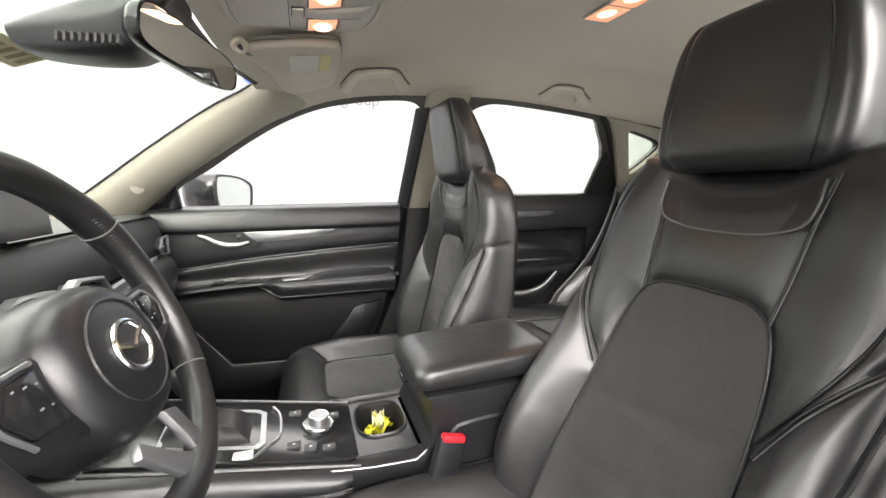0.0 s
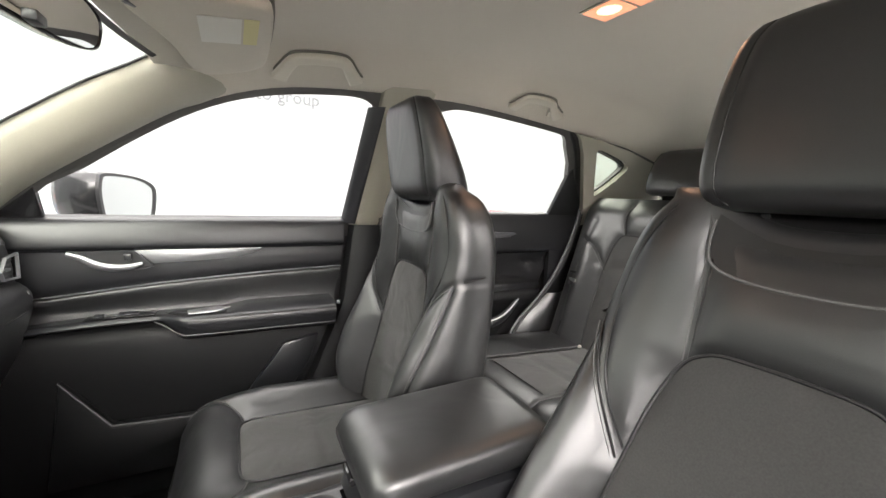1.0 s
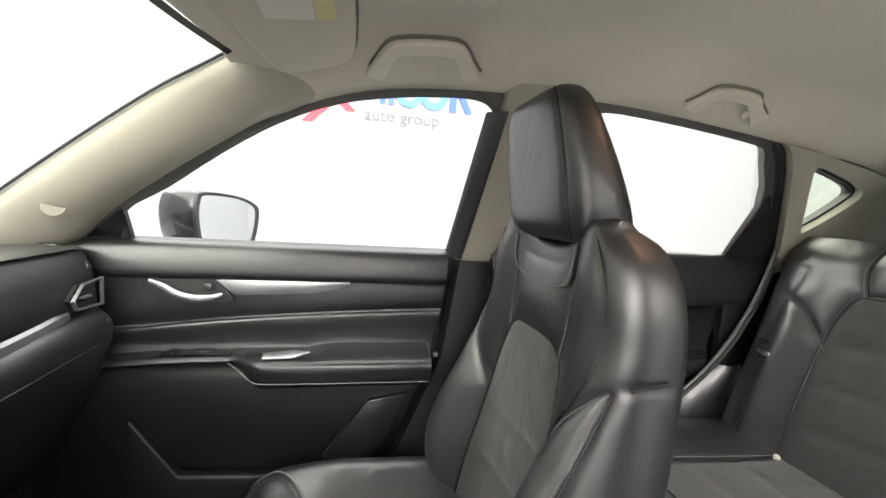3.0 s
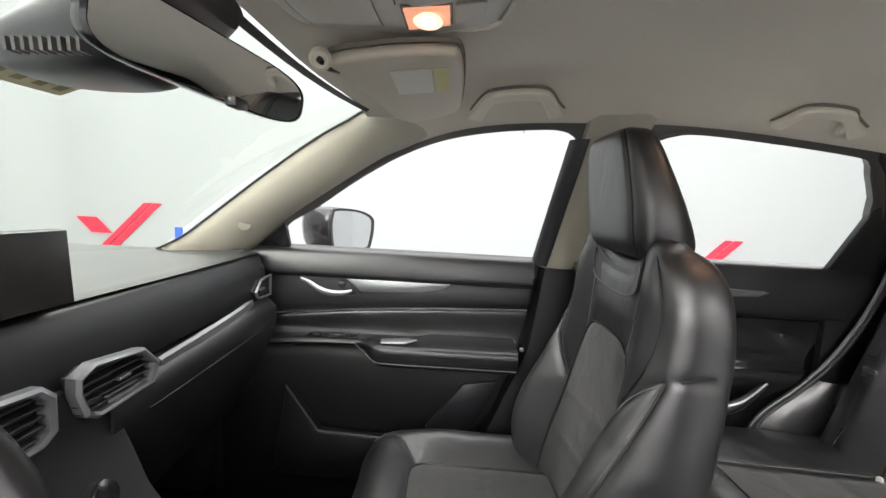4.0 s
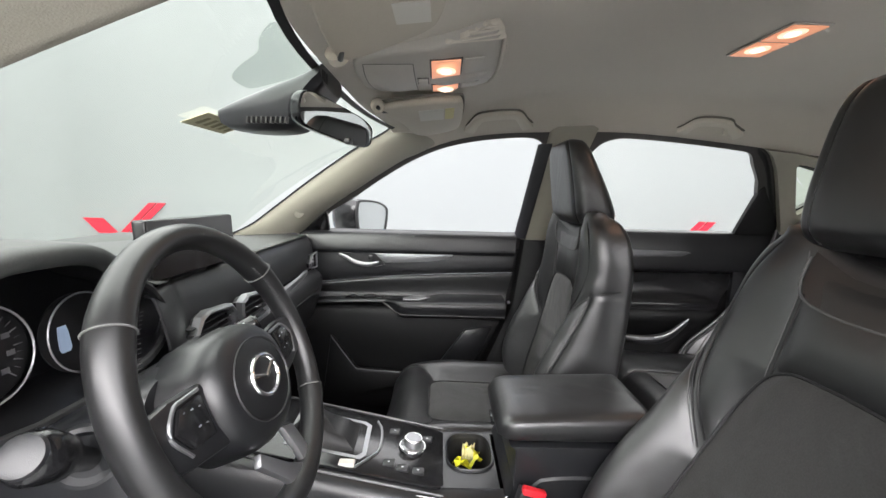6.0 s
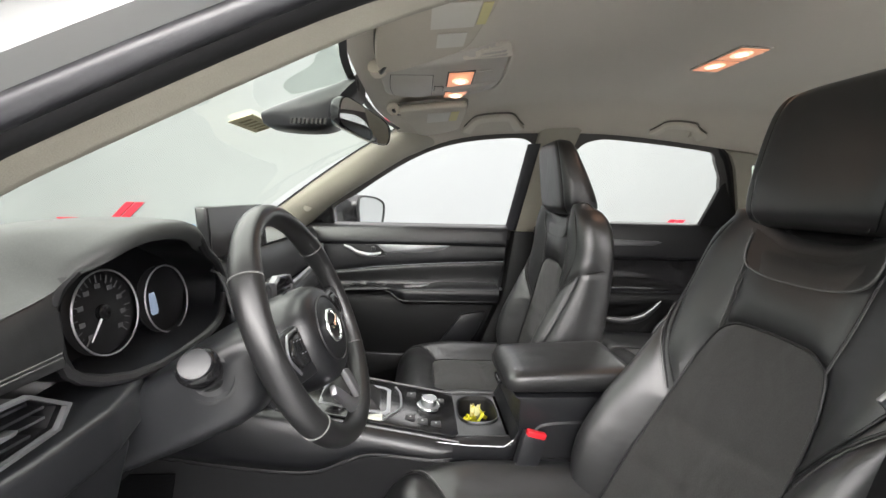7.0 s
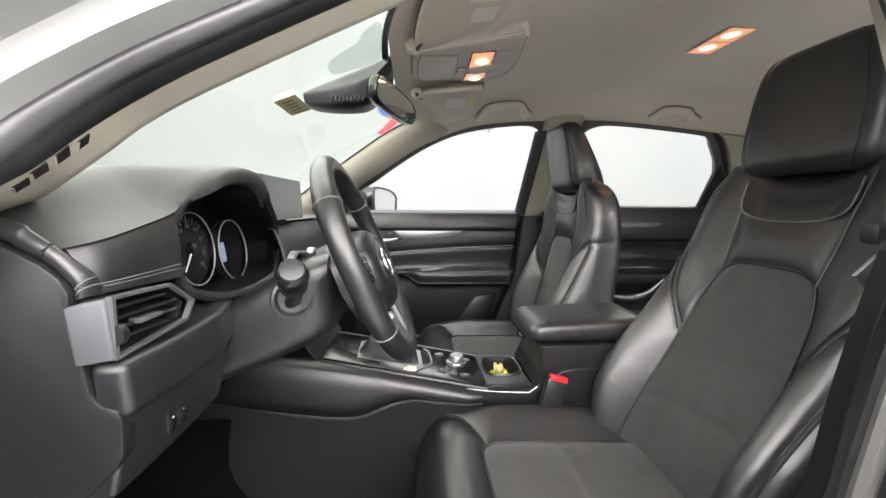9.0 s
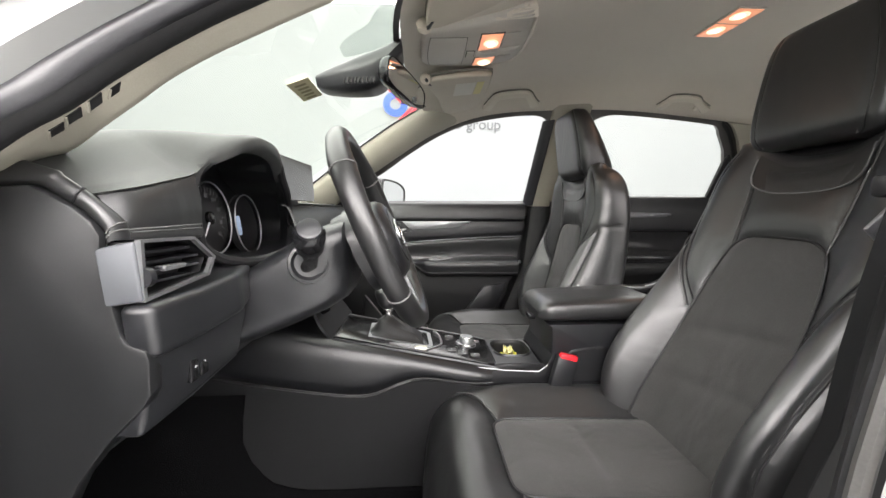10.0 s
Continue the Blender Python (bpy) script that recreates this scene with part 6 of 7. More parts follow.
    for x, z0, z1, ya, yb in ((-0.325, 0.945, 1.030, -0.435, -0.297), (-0.333, 0.925, 1.046, -0.452, -0.280), (-0.36, 0.908, 1.040, -0.462, -0.270), (-0.41, 0.886, 1.014, -0.466, -0.266), (-0.475, 0.861, 0.974, -0.470, -0.262), (-0.56, 0.83, 0.93, -0.475, -0.257)):
        rings.append([Vector((x, (ya + yb) / 2 + (yb - ya) / 2 * sgn_pow(math.cos(q), 0.38), (z0 + z1) / 2 + (z1 - z0) / 2 * sgn_pow(math.sin(q), 0.42))) for q in span(0, 2 * math.pi * 47 / 48, 48)])
    part("shroud", loft(rings), HARD, col, "smooth dark grey shroud", angle=0.8)
    # turn stalk: socket ring, stem and fat end
    sc = Vector((-0.374, -0.468, 0.985))
    tip = Vector((-0.358, -0.530, 1.030))
    ax = (tip - sc).normalized()
    part("socket_ring", disc(sc + Vector((-0.004, 0.004, 0)), (0.35, -0.93, 0.1), [(-0.004, 0.030), (0.004, 0.029), (0.005, 0.025), (0.001, 0.020)], 28), HARD, col, "round stalk socket")
    stalk = part("stalk", tube([sc + Vector((-0.03, 0.02, -0.02)), sc, sc.lerp(tip, 0.45), sc.lerp(tip, 0.6), tip, tip + ax * 0.012], [0.009, 0.010, 0.012, 0.0185, 0.021, 0.014], 18), GLOSS, col, "black turn signal stalk", angle=1.2)
    part("stalk_cap", disc(tip + ax * 0.012, ax, [(0, 0.0165), (0.003, 0.015), (0.004, 0.011)], 20), HARD, stalk, "dark grey stalk end cap")
    path = [Vector((-0.415, -0.300, 0.982)), Vector((-0.395, -0.245, 0.998)), Vector((-0.372, -0.217, 1.011)), Vector((-0.350, -0.198, 1.022)), Vector((-0.340, -0.190, 1.027))]
    ws = part("stalk", tube(spline(path, 5), [0.010 + 0.0055 * min(1, i / 9) if i < 19 else 0.0115 for i in range(21)], 18), GLOSS, col, "black wiper stalk", angle=1.2)
    face = Vector((0.62, -0.42, 0.66)).normalized()
    along = (path[3] - path[1]).normalized()
    over = face.cross(along).normalized()
    for d, o, l, h in ((0.004, 0.004, 0.0045, 0.0011), (0.014, 0.003, 0.0040, 0.0016), (0.023, -0.003, 0.0025, 0.0010), (0.031, 0.004, 0.0050, 0.0012), (0.040, 0.003, 0.0030, 0.0018), (0.049, -0.002, 0.0042, 0.0011), (0.055, 0.004, 0.0030, 0.0020)):
        m = path[1] + along * d + face * 0.0152 + over * o - face * (0.5 * o * o / 0.015)
        part("symbol", prism([m + along * (u * l) + over * (w * h) for u, w in ((-1, -1), (1, -1), (1, 1), (-1, 1))], face * 0.0006), MARK, ws, "white printed symbol", flat=True)
    return t


steering_wheel()


# ---- centre console ----
def plate_z(x):
    return 0.715 + (-0.10 - x) * 0.2


def centre_console():
    t = thing("centre_console", "black centre console with gear gate, dial and cup holder", "console", (-0.1, -0.04, 0.345))
    yc = -0.035
    rows = []
    for x in span(-1.0, 0.34, 46):
        zt = plate_z(x) - 0.012 if x < -0.03 else ease_table([(-0.03, 0.697), (0.055, 0.694), (0.075, 0.70), (0.10, 0.76), (0.14, 0.79), (0.34, 0.79)], x)
        k = min(1, max(0, (-0.25 - x) / 0.3))
        w = 0.107
        rows.append([(x, yc - w - 0.018 - 0.03 * k, 0.35), (x, yc - w - 0.016 - 0.02 * k, 0.60), (x, yc - w - 0.010, zt - 0.055), (x, yc - w, zt - 0.045), (x, yc - w - 0.006, zt - 0.03), (x, yc - w - 0.004, zt - 0.006), (x, yc - w + 0.006, zt), (x, yc - w + 0.02, zt),
                     (x, yc + w - 0.02, zt), (x, yc + w - 0.006, zt), (x, yc + w + 0.004, zt - 0.006), (x, yc + w + 0.006, zt - 0.03), (x, yc + w + 0.014, 0.60), (x, yc + w + 0.016, 0.35)])
    bm = loft(rows)
    for f in [f for f in bm.faces if f.calc_center_median().z > 0.67 and -0.038 < f.calc_center_median().x < 0.062 and abs(f.calc_center_median().y - yc) < 0.08]:
        bm.faces.remove(f)
    part("body", bm, SOFT, t, "soft black console body", angle=0.7)
    tray = [(-0.045, -0.09), (0.065, -0.09), (0.065, 0.09), (-0.045, 0.09)]
    hole = [(0.014 + sgn_pow(math.cos(2 * math.pi * k / 36), 0.7) * 0.049, 0.018 + sgn_pow(math.sin(2 * math.pi * k / 36), 0.6) * 0.063) for k in range(36)]
    part("tray", plate_with_holes([(x, yc + y, 0.698) for x, y in tray], [[(x, yc + y, 0.698) for x, y in hole]], 0.004), HARD, t, "dark tray round the cup holder", flat=True)
    # padded knee roll with a seam that dips towards the footwell
    rows, seam = [], []
    for x in span(-0.98, -0.055, 44):
        zt = plate_z(x) - 0.012
        low = zt - ease_table([(-0.60, 0.125), (-0.40, 0.118), (-0.33, 0.105), (-0.27, 0.070), (-0.22, 0.050), (-0.10, 0.040), (-0.055, 0.030)], x)
        k = min(1, max(0, (-0.25 - x) / 0.3))
        y0 = yc - 0.119 - 0.012 * k
        e = min(1, (-0.050 - x) / 0.02)
        h = zt - low
        rows.append([(x, y0 + 0.024, zt + 0.001), (x, y0 + 0.008, zt + 0.001), (x, y0 - 0.004 * e, zt - 0.010), (x, y0 - 0.010 * e, zt - h * 0.4), (x, y0 - 0.010 * e, zt - h * 0.75), (x, y0 - 0.004 * e, low + 0.004), (x, y0 + 0.008, low)])
        seam.append((x, y0 - 0.001, low + 0.001))
    part("knee_roll", sheet(rows, 0.002), SOFT, t, "padded black knee roll", angle=1.2)
    part("roll_seam", tube(seam, 0.0016, 6), RUBBER, t)
    rows = []
    for x in span(-1.0, 0.33, 52):
        k = min(1, max(0, (-0.25 - x) / 0.3))
        zt = plate_z(x) - 0.012 if x < -0.03 else 0.697
        low = zt - ease_table([(-0.60, 0.125), (-0.40, 0.118), (-0.33, 0.105), (-0.27, 0.070), (-0.22, 0.050), (-0.10, 0.040), (-0.03, 0.030)], x)
        y0 = yc - 0.107
        rows.append([(x, y0 - 0.018 - 0.012 * k, low - 0.002), (x, y0 - 0.021 - 0.022 * k, 0.60), (x, y0 - 0.024 - 0.032 * k, 0.50), (x, y0 - 0.030 - 0.036 * k, 0.40), (x, y0 - 0.045 - 0.04 * k, 0.346)])
    part("side_carpet", sheet(rows, 0.002), TUNNEL, t, "dark felt side lining", angle=1.2)
    # black carpet low along the floor, carried up the tunnel as painted footwell shade
    rows = []
    for z in (0.346, 0.37, 0.395, 0.41, 0.42, 0.43, 0.435, 0.44, 0.447, 0.455, 0.47, 0.49, 0.52, 0.56, 0.61, 0.66):
        xb = ease_table([(0.346, 0.20), (0.400, 0.16), (0.425, 0.02), (0.437, -0.35), (0.455, -0.50), (0.50, -0.57), (0.56, -0.605), (0.66, -0.60)], z)
        row = []
        for x in span(-1.0, xb, 24):
            k = min(1, max(0, (-0.25 - x) / 0.3))
            y0 = yc - 0.107 - ease_table([(0.346, 0.050), (0.40, 0.035), (0.50, 0.029), (0.60, 0.026), (0.66, 0.024)], z) - ease_table([(0.346, 0.04), (0.5, 0.032), (0.6, 0.022), (0.66, 0.016)], z) * k
            row.append((x, y0 - 0.002, z))
        rows.append(row)
    part("carpet_and_painted_shade", sheet(rows, 0.002), CARPET, t, "black carpet, carried up the tunnel as painted footwell shade", angle=1.2)
    # gloss top plate
    bm = bmesh.new()
    out = [(-0.42, -0.095), (-0.06, -0.095), (-0.035, -0.085), (-0.030, 0.0), (-0.035, 0.085), (-0.06, 0.095), (-0.42, 0.095)]
    part("top_plate", prism([(x, yc + y, plate_z(x) - 0.013) for x, y in out], (0, 0, 0.008), 0.003), GLOSS, t, "gloss black top plate")
    for d in (-1, 1):
        part("edge_strip", tube([(x, yc + 0.107 * d, plate_z(x) - 0.009) for x in span(-0.42, -0.04, 12)], 0.003, 6), HARD, t)
    part("tray_strip", tube([(-0.10, yc - 0.1125, 0.700), (-0.02, yc - 0.1135, 0.690), (0.055, yc - 0.1135, 0.686), (0.075, yc - 0.112, 0.70)], 0.0013, 6), SILVER, t, "thin bright strip along the edge")
    # gear gate
    zg = lambda x: plate_z(x) - 0.004
    gate_o = [(-0.345, -0.060), (-0.200, -0.060), (-0.190, -0.045), (-0.195, 0.055), (-0.21, 0.065), (-0.335, 0.065), (-0.35, 0.05)]
    gate_i = [(-0.338, -0.052), (-0.207, -0.052), (-0.199, -0.040), (-0.204, 0.050), (-0.215, 0.057), (-0.330, 0.057), (-0.342, 0.045)]
    part("gate_frame", plate_with_holes([(x, yc + y, zg(x)) for x, y in gate_o], [[(x, yc + y, zg(x)) for x, y in gate_i]], 0.010), SILVER, t, "satin silver gear gate frame", flat=True)
    rows = []
    for u in span(0, 1, 7):
        s = 1 - 0.72 * u ** 0.8
        m = (-0.29, yc - 0.0)
        rows.append([(m[0] + (x - m[0]) * s, m[1] + (yc + y - m[1]) * s, plate_z(x) - 0.006 + 0.045 * u - 0.004 * math.sin(u * 9)) for x, y in [(p.x, p.y) for p in spline([(a, b, 0) for a, b in gate_i], 4, True)]])
    part("gaiter", loft(rows), RUBBER, t, "black leather gear gaiter", angle=1.3)
    gs = thing("gear_selector", "black gear selector knob on a chrome stem", "gear selector", (-0.30, yc, 0.78))
    part("stem", tube([(-0.295, yc, 0.77), (-0.303, yc + 0.002, 0.815)], 0.008, 10), CHROME, gs, "chrome stem")
    rings = []
    for u in span(0, 1, 10):
        r = 0.019 * math.sqrt(max(0.02, 1 - (2 * u - 1) ** 4)) * (0.8 + 0.25 * u)
        rings.append([(-0.303 - 0.012 * u + 1.25 * r * math.cos(a), yc + r * math.sin(a), 0.810 + 0.055 * u) for a in span(0, 2 * math.pi * 19 / 20, 20)])
    part("knob", loft(rings), LEATHER, gs, "black leather covered knob", angle=1.2)
    part("collar", disc((-0.302, yc, 0.806), (0, 0, 1), [(0, 0.013), (0.006, 0.014), (0.008, 0.012)], 18), CHROME, gs)
    # chevron strip and rotary dial
    chev = [(-0.185, 0.075), (-0.172, 0.045), (-0.168, -0.02), (-0.185, -0.055), (-0.205, -0.085)]
    part("chevron_strip", tube(spline([(x, yc + y, plate_z(x) - 0.004) for x, y in chev], 5), 0.0028, 6), SILVER, t, "bright angled strip")
    d0 = Vector((-0.104, yc + 0.008, plate_z(-0.104) - 0.004))
    dial = part("rotary_dial", disc(d0, (0.1, 0, 1), [(0, 0.026), (0.004, 0.026), (0.006, 0.022), (0.007, 0.0185), (0.020, 0.0178), (0.023, 0.0160), (0.0235, 0.010), (0.0225, 0.002)], 36), SILVER, t, "black rotary control dial")
    ring = [d0 + Vector((0.0024, 0, 0.0215)) + Vector((math.cos(a), math.sin(a), -0.1 * math.cos(a))) * 0.0170 for a in span(0, 2 * math.pi * 35 / 36, 36)]
    part("dial_ring", tube(ring, 0.0014, 6, True), CHROME, dial, "chrome dial edge")
    ring = [d0 + Vector((0.0005, 0, 0.005)) + Vector((math.cos(a), math.sin(a), -0.1 * math.cos(a))) * 0.026 for a in span(0, 2 * math.pi * 35 / 36, 36)]
    part("dial_ring", tube(ring, 0.0013, 6, True), CHROME, dial)
    for x, y in ((-0.145, -0.055), (-0.118, -0.062), (-0.088, -0.062), (-0.145, 0.05), (-0.075, 0.045)):
        b = part("button", box((x - 0.011, yc + y - 0.009, plate_z(x) - 0.008), (x + 0.011, yc + y + 0.009, plate_z(x) - 0.0005), 0.002), HARD, t)
        part("symbol", box((x - 0.002, yc + y - 0.0014, plate_z(x) - 0.0006), (x + 0.002, yc + y + 0.0014, plate_z(x) + 0.0001)), NEEDLE, b)
    part("shift_lock", box((-0.235, yc - 0.088, plate_z(-0.22) - 0.007), (-0.205, yc - 0.070, plate_z(-0.22)), 0.002), PAPER, t, "small white cap")
    # cup holder
    cx, cy = 0.014, yc + 0.018
    hole = []
    for k in range(36):
        a = 2 * math.pi * k / 36
        hole.append((sgn_pow(math.cos(a), 0.7) * 0.046, sgn_pow(math.sin(a), 0.6) * 0.060))
    part("cup_rim", loft([[(cx + x * s, cy + y * s, z) for x, y in hole] for s, z in ((1.09, 0.680), (1.09, 0.700), (1.06, 0.703), (1.0, 0.702), (0.97, 0.692))], False), HARD, t, "cup holder rim")
    part("cup_well", loft([[(cx + x * s, cy + y * s, z) for x, y in hole] for s, z in ((0.985, 0.698), (0.96, 0.60), (0.9, 0.595), (0.02, 0.595))], False), RUBBER, t, "black cup holder well")
    # arm rest box and lid
    part("armrest_bin", prism([(0.085, yc - 0.113, 0.66), (0.085, yc - 0.113, 0.79), (0.075, yc - 0.113, 0.796), (0.33, yc - 0.113, 0.796), (0.33, yc - 0.113, 0.66)], (0, 0.20, 0), 0.004), HARD, t, "dark arm rest bin")
    rings = []
    for u in span(0, 1, 20):
        x = 0.055 + 0.285 * u
        e = min(1, u / 0.12, (1 - u) / 0.08)
        e = math.sqrt(max(0.02, 1 - (1 - e) ** 2))
        zt = 0.822 + 0.026 * e + 0.012 * u
        zb = 0.800 + 0.008 * (1 - e)
        ya, yb = yc - 0.095 - 0.022 * e, yc + 0.062 + 0.02 * e
        ring = []
        for k in range(28):
            a = 2 * math.pi * k / 28
            ring.append((x, (ya + yb) / 2 + (yb - ya) / 2 * sgn_pow(math.cos(a), 0.35), (zt + zb) / 2 + (zt - zb) / 2 * sgn_pow(math.sin(a), 0.55)))
        rings.append(ring)
    part("armrest_lid", loft(rings), LEATHER, t, "padded black leather arm rest lid", angle=1.0)
    part("lid_latch", box((0.052, yc - 0.03, 0.787), (0.068, yc + 0.01, 0.800), 0.003), GLOSS, t)
    return t


centre_console()


def key_tag():
    t = thing("key_tag", "crumpled bright yellow paper tag in the cup holder", "tag", (0.015, 0.0, 0.66))
    random.seed(4)
    for k in range(3):
        rows = []
        a0 = 0.5 + k * 0.45
        for i in range(7):
            row = []
            for j in range(5):
                u, v = (i / 6 - 0.5) * 0.062, (j / 4 - 0.5) * 0.024
                h = 0.012 + 0.010 * k + 0.009 * math.sin(i * 1.7 + k) + 0.007 * math.cos(j * 2.1 + i)
                row.append((0.014 + u * math.cos(a0) - v * math.sin(a0), 0.004 + u * math.sin(a0) + v * math.cos(a0), 0.652 + h))
            rows.append(row)
        part("paper_leaf", sheet(rows, 0.0008), YELLOW if k < 2 else PAPER_Y, t)
    part("key_head", box((0.005, -0.045, 0.600), (0.03, -0.012, 0.655), 0.006), GLOSS, t, "black key head")
    return t


key_tag()


def buckle(y, x, face):
    t = thing("belt_buckle", "black seat belt buckle with a red release button", "seat belt buckle", (x, y, 0.62))
    d = Vector((0.25, 0, 0.97)).normalized()
    o = Vector((x, y, 0.715))
    s = Vector((0, 1, 0))
    f = d.cross(s).normalized()
    def b(h0, h1, a0, a1, c0, c1, bev):
        pts = [o + d * h0 + f * a + s * c for a, c in ((a0, c0), (a1, c0), (a1, c1), (a0, c1))]
        return prism(pts, d * (h1 - h0), bev)
    part("body", b(-0.085, 0.012, -0.024, 0.024, -0.012, 0.012, 0.004), HARD, t, "black buckle body")
    part("release_button", b(0.006, 0.020, -0.021, 0.021, -0.012, 0.002, 0.003), RED, t, "red release button")
    part("stalk", b(-0.20, -0.085, -0.016, 0.016, -0.008, 0.008, 0.003), RUBBER, t)
    return t


buckle(-0.166, 0.112, -1)


# ---- mirror, overhead console, visors, handles, lamps ----
def windshield_z(x):
    s = (-0.272 - x) / 0.908
    return 1.446 - 0.386 * s + 0.03 * math.sin(math.pi * max(0, min(1, s)))


def sensor_cover():
    t = thing("sensor_cover", "black plastic sensor cover behind the windshield", "sensor cover", (-0.35, -0.05, 1.38))
    rings = []
    for u in span(0, 1, 14):
        x = -0.463 + 0.203 * u
        y0 = -0.050 - 0.061 * u ** 0.7
        y1 = 0.025 + 0.015 * u
        zt = windshield_z(x) - 0.004
        zb = ease_table([(0, 1.352), (0.10, 1.343), (0.45, 1.338), (0.72, 1.345), (0.84, 1.366), (0.92, 1.392), (1.0, 1.412)], u)
        zb = min(zb, zt - 0.008)
        ring = []
        for k in range(28):
            a = 2 * math.pi * k / 28
            low = 1.0 if math.sin(a) > 0 else 0.86
            ring.append((x, (y0 + y1) / 2 + (y1 - y0) / 2 * low * sgn_pow(math.cos(a), 0.45), (zt + zb) / 2 + (zt - zb) / 2 * sgn_pow(math.sin(a), 0.55)))
        rings.append(ring)
    cover = part("shell", loft(rings), HARD, t, "tapered black shell", angle=0.7)
    # three slots in the rear face and a louvre row below the side
    for i in range(3):
        y = -0.098 + 0.012 * i
        part("vent_slot", box((-0.2625, y, 1.418), (-0.2585, y + 0.006, 1.436), 0.001, 1), RUBBER, cover)
    for i in range(9):
        x = -0.392 + 0.0085 * i
        part("louvre", prism([(x, -0.099 - 0.10 * (x + 0.36), 1.347), (x + 0.003, -0.099 - 0.10 * (x + 0.36), 1.347), (x + 0.006, -0.103 - 0.10 * (x + 0.36), 1.357), (x + 0.003, -0.103 - 0.10 * (x + 0.36), 1.357)], (0, 0.012, 0)), TRIMGREY, cover, "thin louvre")
    part("cable_recess", disc((-0.298, -0.092, 1.366), (0.2, -1, -0.3), [(-0.006, 0.016), (0.003, 0.014), (0.004, 0.010)], 20), RUBBER, cover, "dark cable opening")
    return t


def dotted_shade():
    """The printed shade on the glass beside the sensor cover."""
    out = [(-0.376, -0.080), (-0.389, -0.112), (-0.384, -0.152), (-0.360, -0.180), (-0.320, -0.206), (-0.305, -0.236), (-0.285, -0.262), (-0.268, -0.262), (-0.266, -0.16), (-0.270, -0.080)]
    P = spline([(x, y, 0) for x, y in out], 4, True)
    bm = bmesh.new()
    bm.faces.new([bm.verts.new((p.x, p.y, windshield_z(p.x) - 0.0045)) for p in P])
    t = structure("shade_print", bm, SHADE_PRINT, "grey dotted shade print on the windshield", "windshield print", flat=True)
    t.visible_shadow = False


dotted_shade()


sensor_cover()


def rear_view_mirror():
    a, b = Vector((-0.290, -0.140, 1.372)), Vector((-0.208, 0.085, 1.349))
    m = (a + b) / 2
    t = thing("rear_view_mirror", "black framed rear view mirror", "mirror", m)
    rt = (b - a).normalized()
    n = rt.cross(Vector((0, 0, 1))).normalized()
    if n.x < 0:
        n = -n
    n = (n + Vector((0, 0, -0.12))).normalized()
    up = n.cross(rt)
    if up.z < 0:
        up = -up
    L, H = 0.118, 0.030

    def ring(s, h):
        return [m + rt * (L * s * sgn_pow(math.cos(q), 0.40)) + up * (H * s * sgn_pow(math.sin(q), 0.6) * (1 - 0.1 * math.cos(q))) + n * h for q in span(0, 2 * math.pi * 43 / 44, 44)]
    part("housing", loft([ring(0.02, -0.034), ring(0.75, -0.032), ring(0.93, -0.024), ring(1.0, -0.008), ring(1.0, 0.002), ring(0.97, 0.004), ring(0.955, 0.001)], False), GLOSS, t, "black mirror housing", angle=0.9)
    bm = bmesh.new()
    bm.faces.new([bm.verts.new(p) for p in ring(0.955, 0.0022)])
    part("mirror_glass", bm, MIRROR, t, "mirror glass")
    part("stem", tube([m - n * 0.03, m - n * 0.05 + Vector((0, 0, 0.02)), Vector((-0.30, -0.045, 1.39))], 0.011, 12), HARD, t)
    part("tab", box((m.x + 0.010, m.y - 0.012, m.z - 0.038), (m.x + 0.022, m.y + 0.012, m.z - 0.028), 0.002), HARD, t)
    return t


rear_view_mirror()


def sticker():
    t = thing("windshield_sticker", "tan paper sticker on the windshield with dark bars", "sticker", (-0.51, 0.03, 1.35))
    q = [(-0.532, -0.048), (-0.482, -0.048), (-0.482, 0.098), (-0.532, 0.098)]
    part("paper", prism([(x, y, windshield_z(x) - 0.006) for x, y in q], (0, 0, -0.0012)), STICKER, t, flat=True)
    for i in range(5):
        y = -0.025 + 0.025 * i
        part("mark_bar", prism([(x, yy, windshield_z(x) - 0.0078) for x, yy in ((-0.520, y), (-0.494, y), (-0.494, y + 0.012), (-0.520, y + 0.012))], (0, 0, -0.0005)), INK, t, "dark printed bar")
    return t


sticker()


def glow(lens, x, y, z, a, b):
    """The bright reflector and bulb shining through a lamp lens."""
    def oval(s, h):
        return [(x + a * s * math.cos(q), y + b * s * math.sin(q), z - h) for q in span(0, 2 * math.pi * 23 / 24, 24)]
    part("reflector", loft([oval(1.0, 0.0), oval(0.8, 0.0008), oval(0.02, 0.001)], False), LAMP_CORE, lens, "bright lamp reflector")
    part("bulb", loft([oval(0.55, 0.001), oval(0.45, 0.0018), oval(0.02, 0.002)], False), LAMP_HOT, lens, "glowing bulb spot")


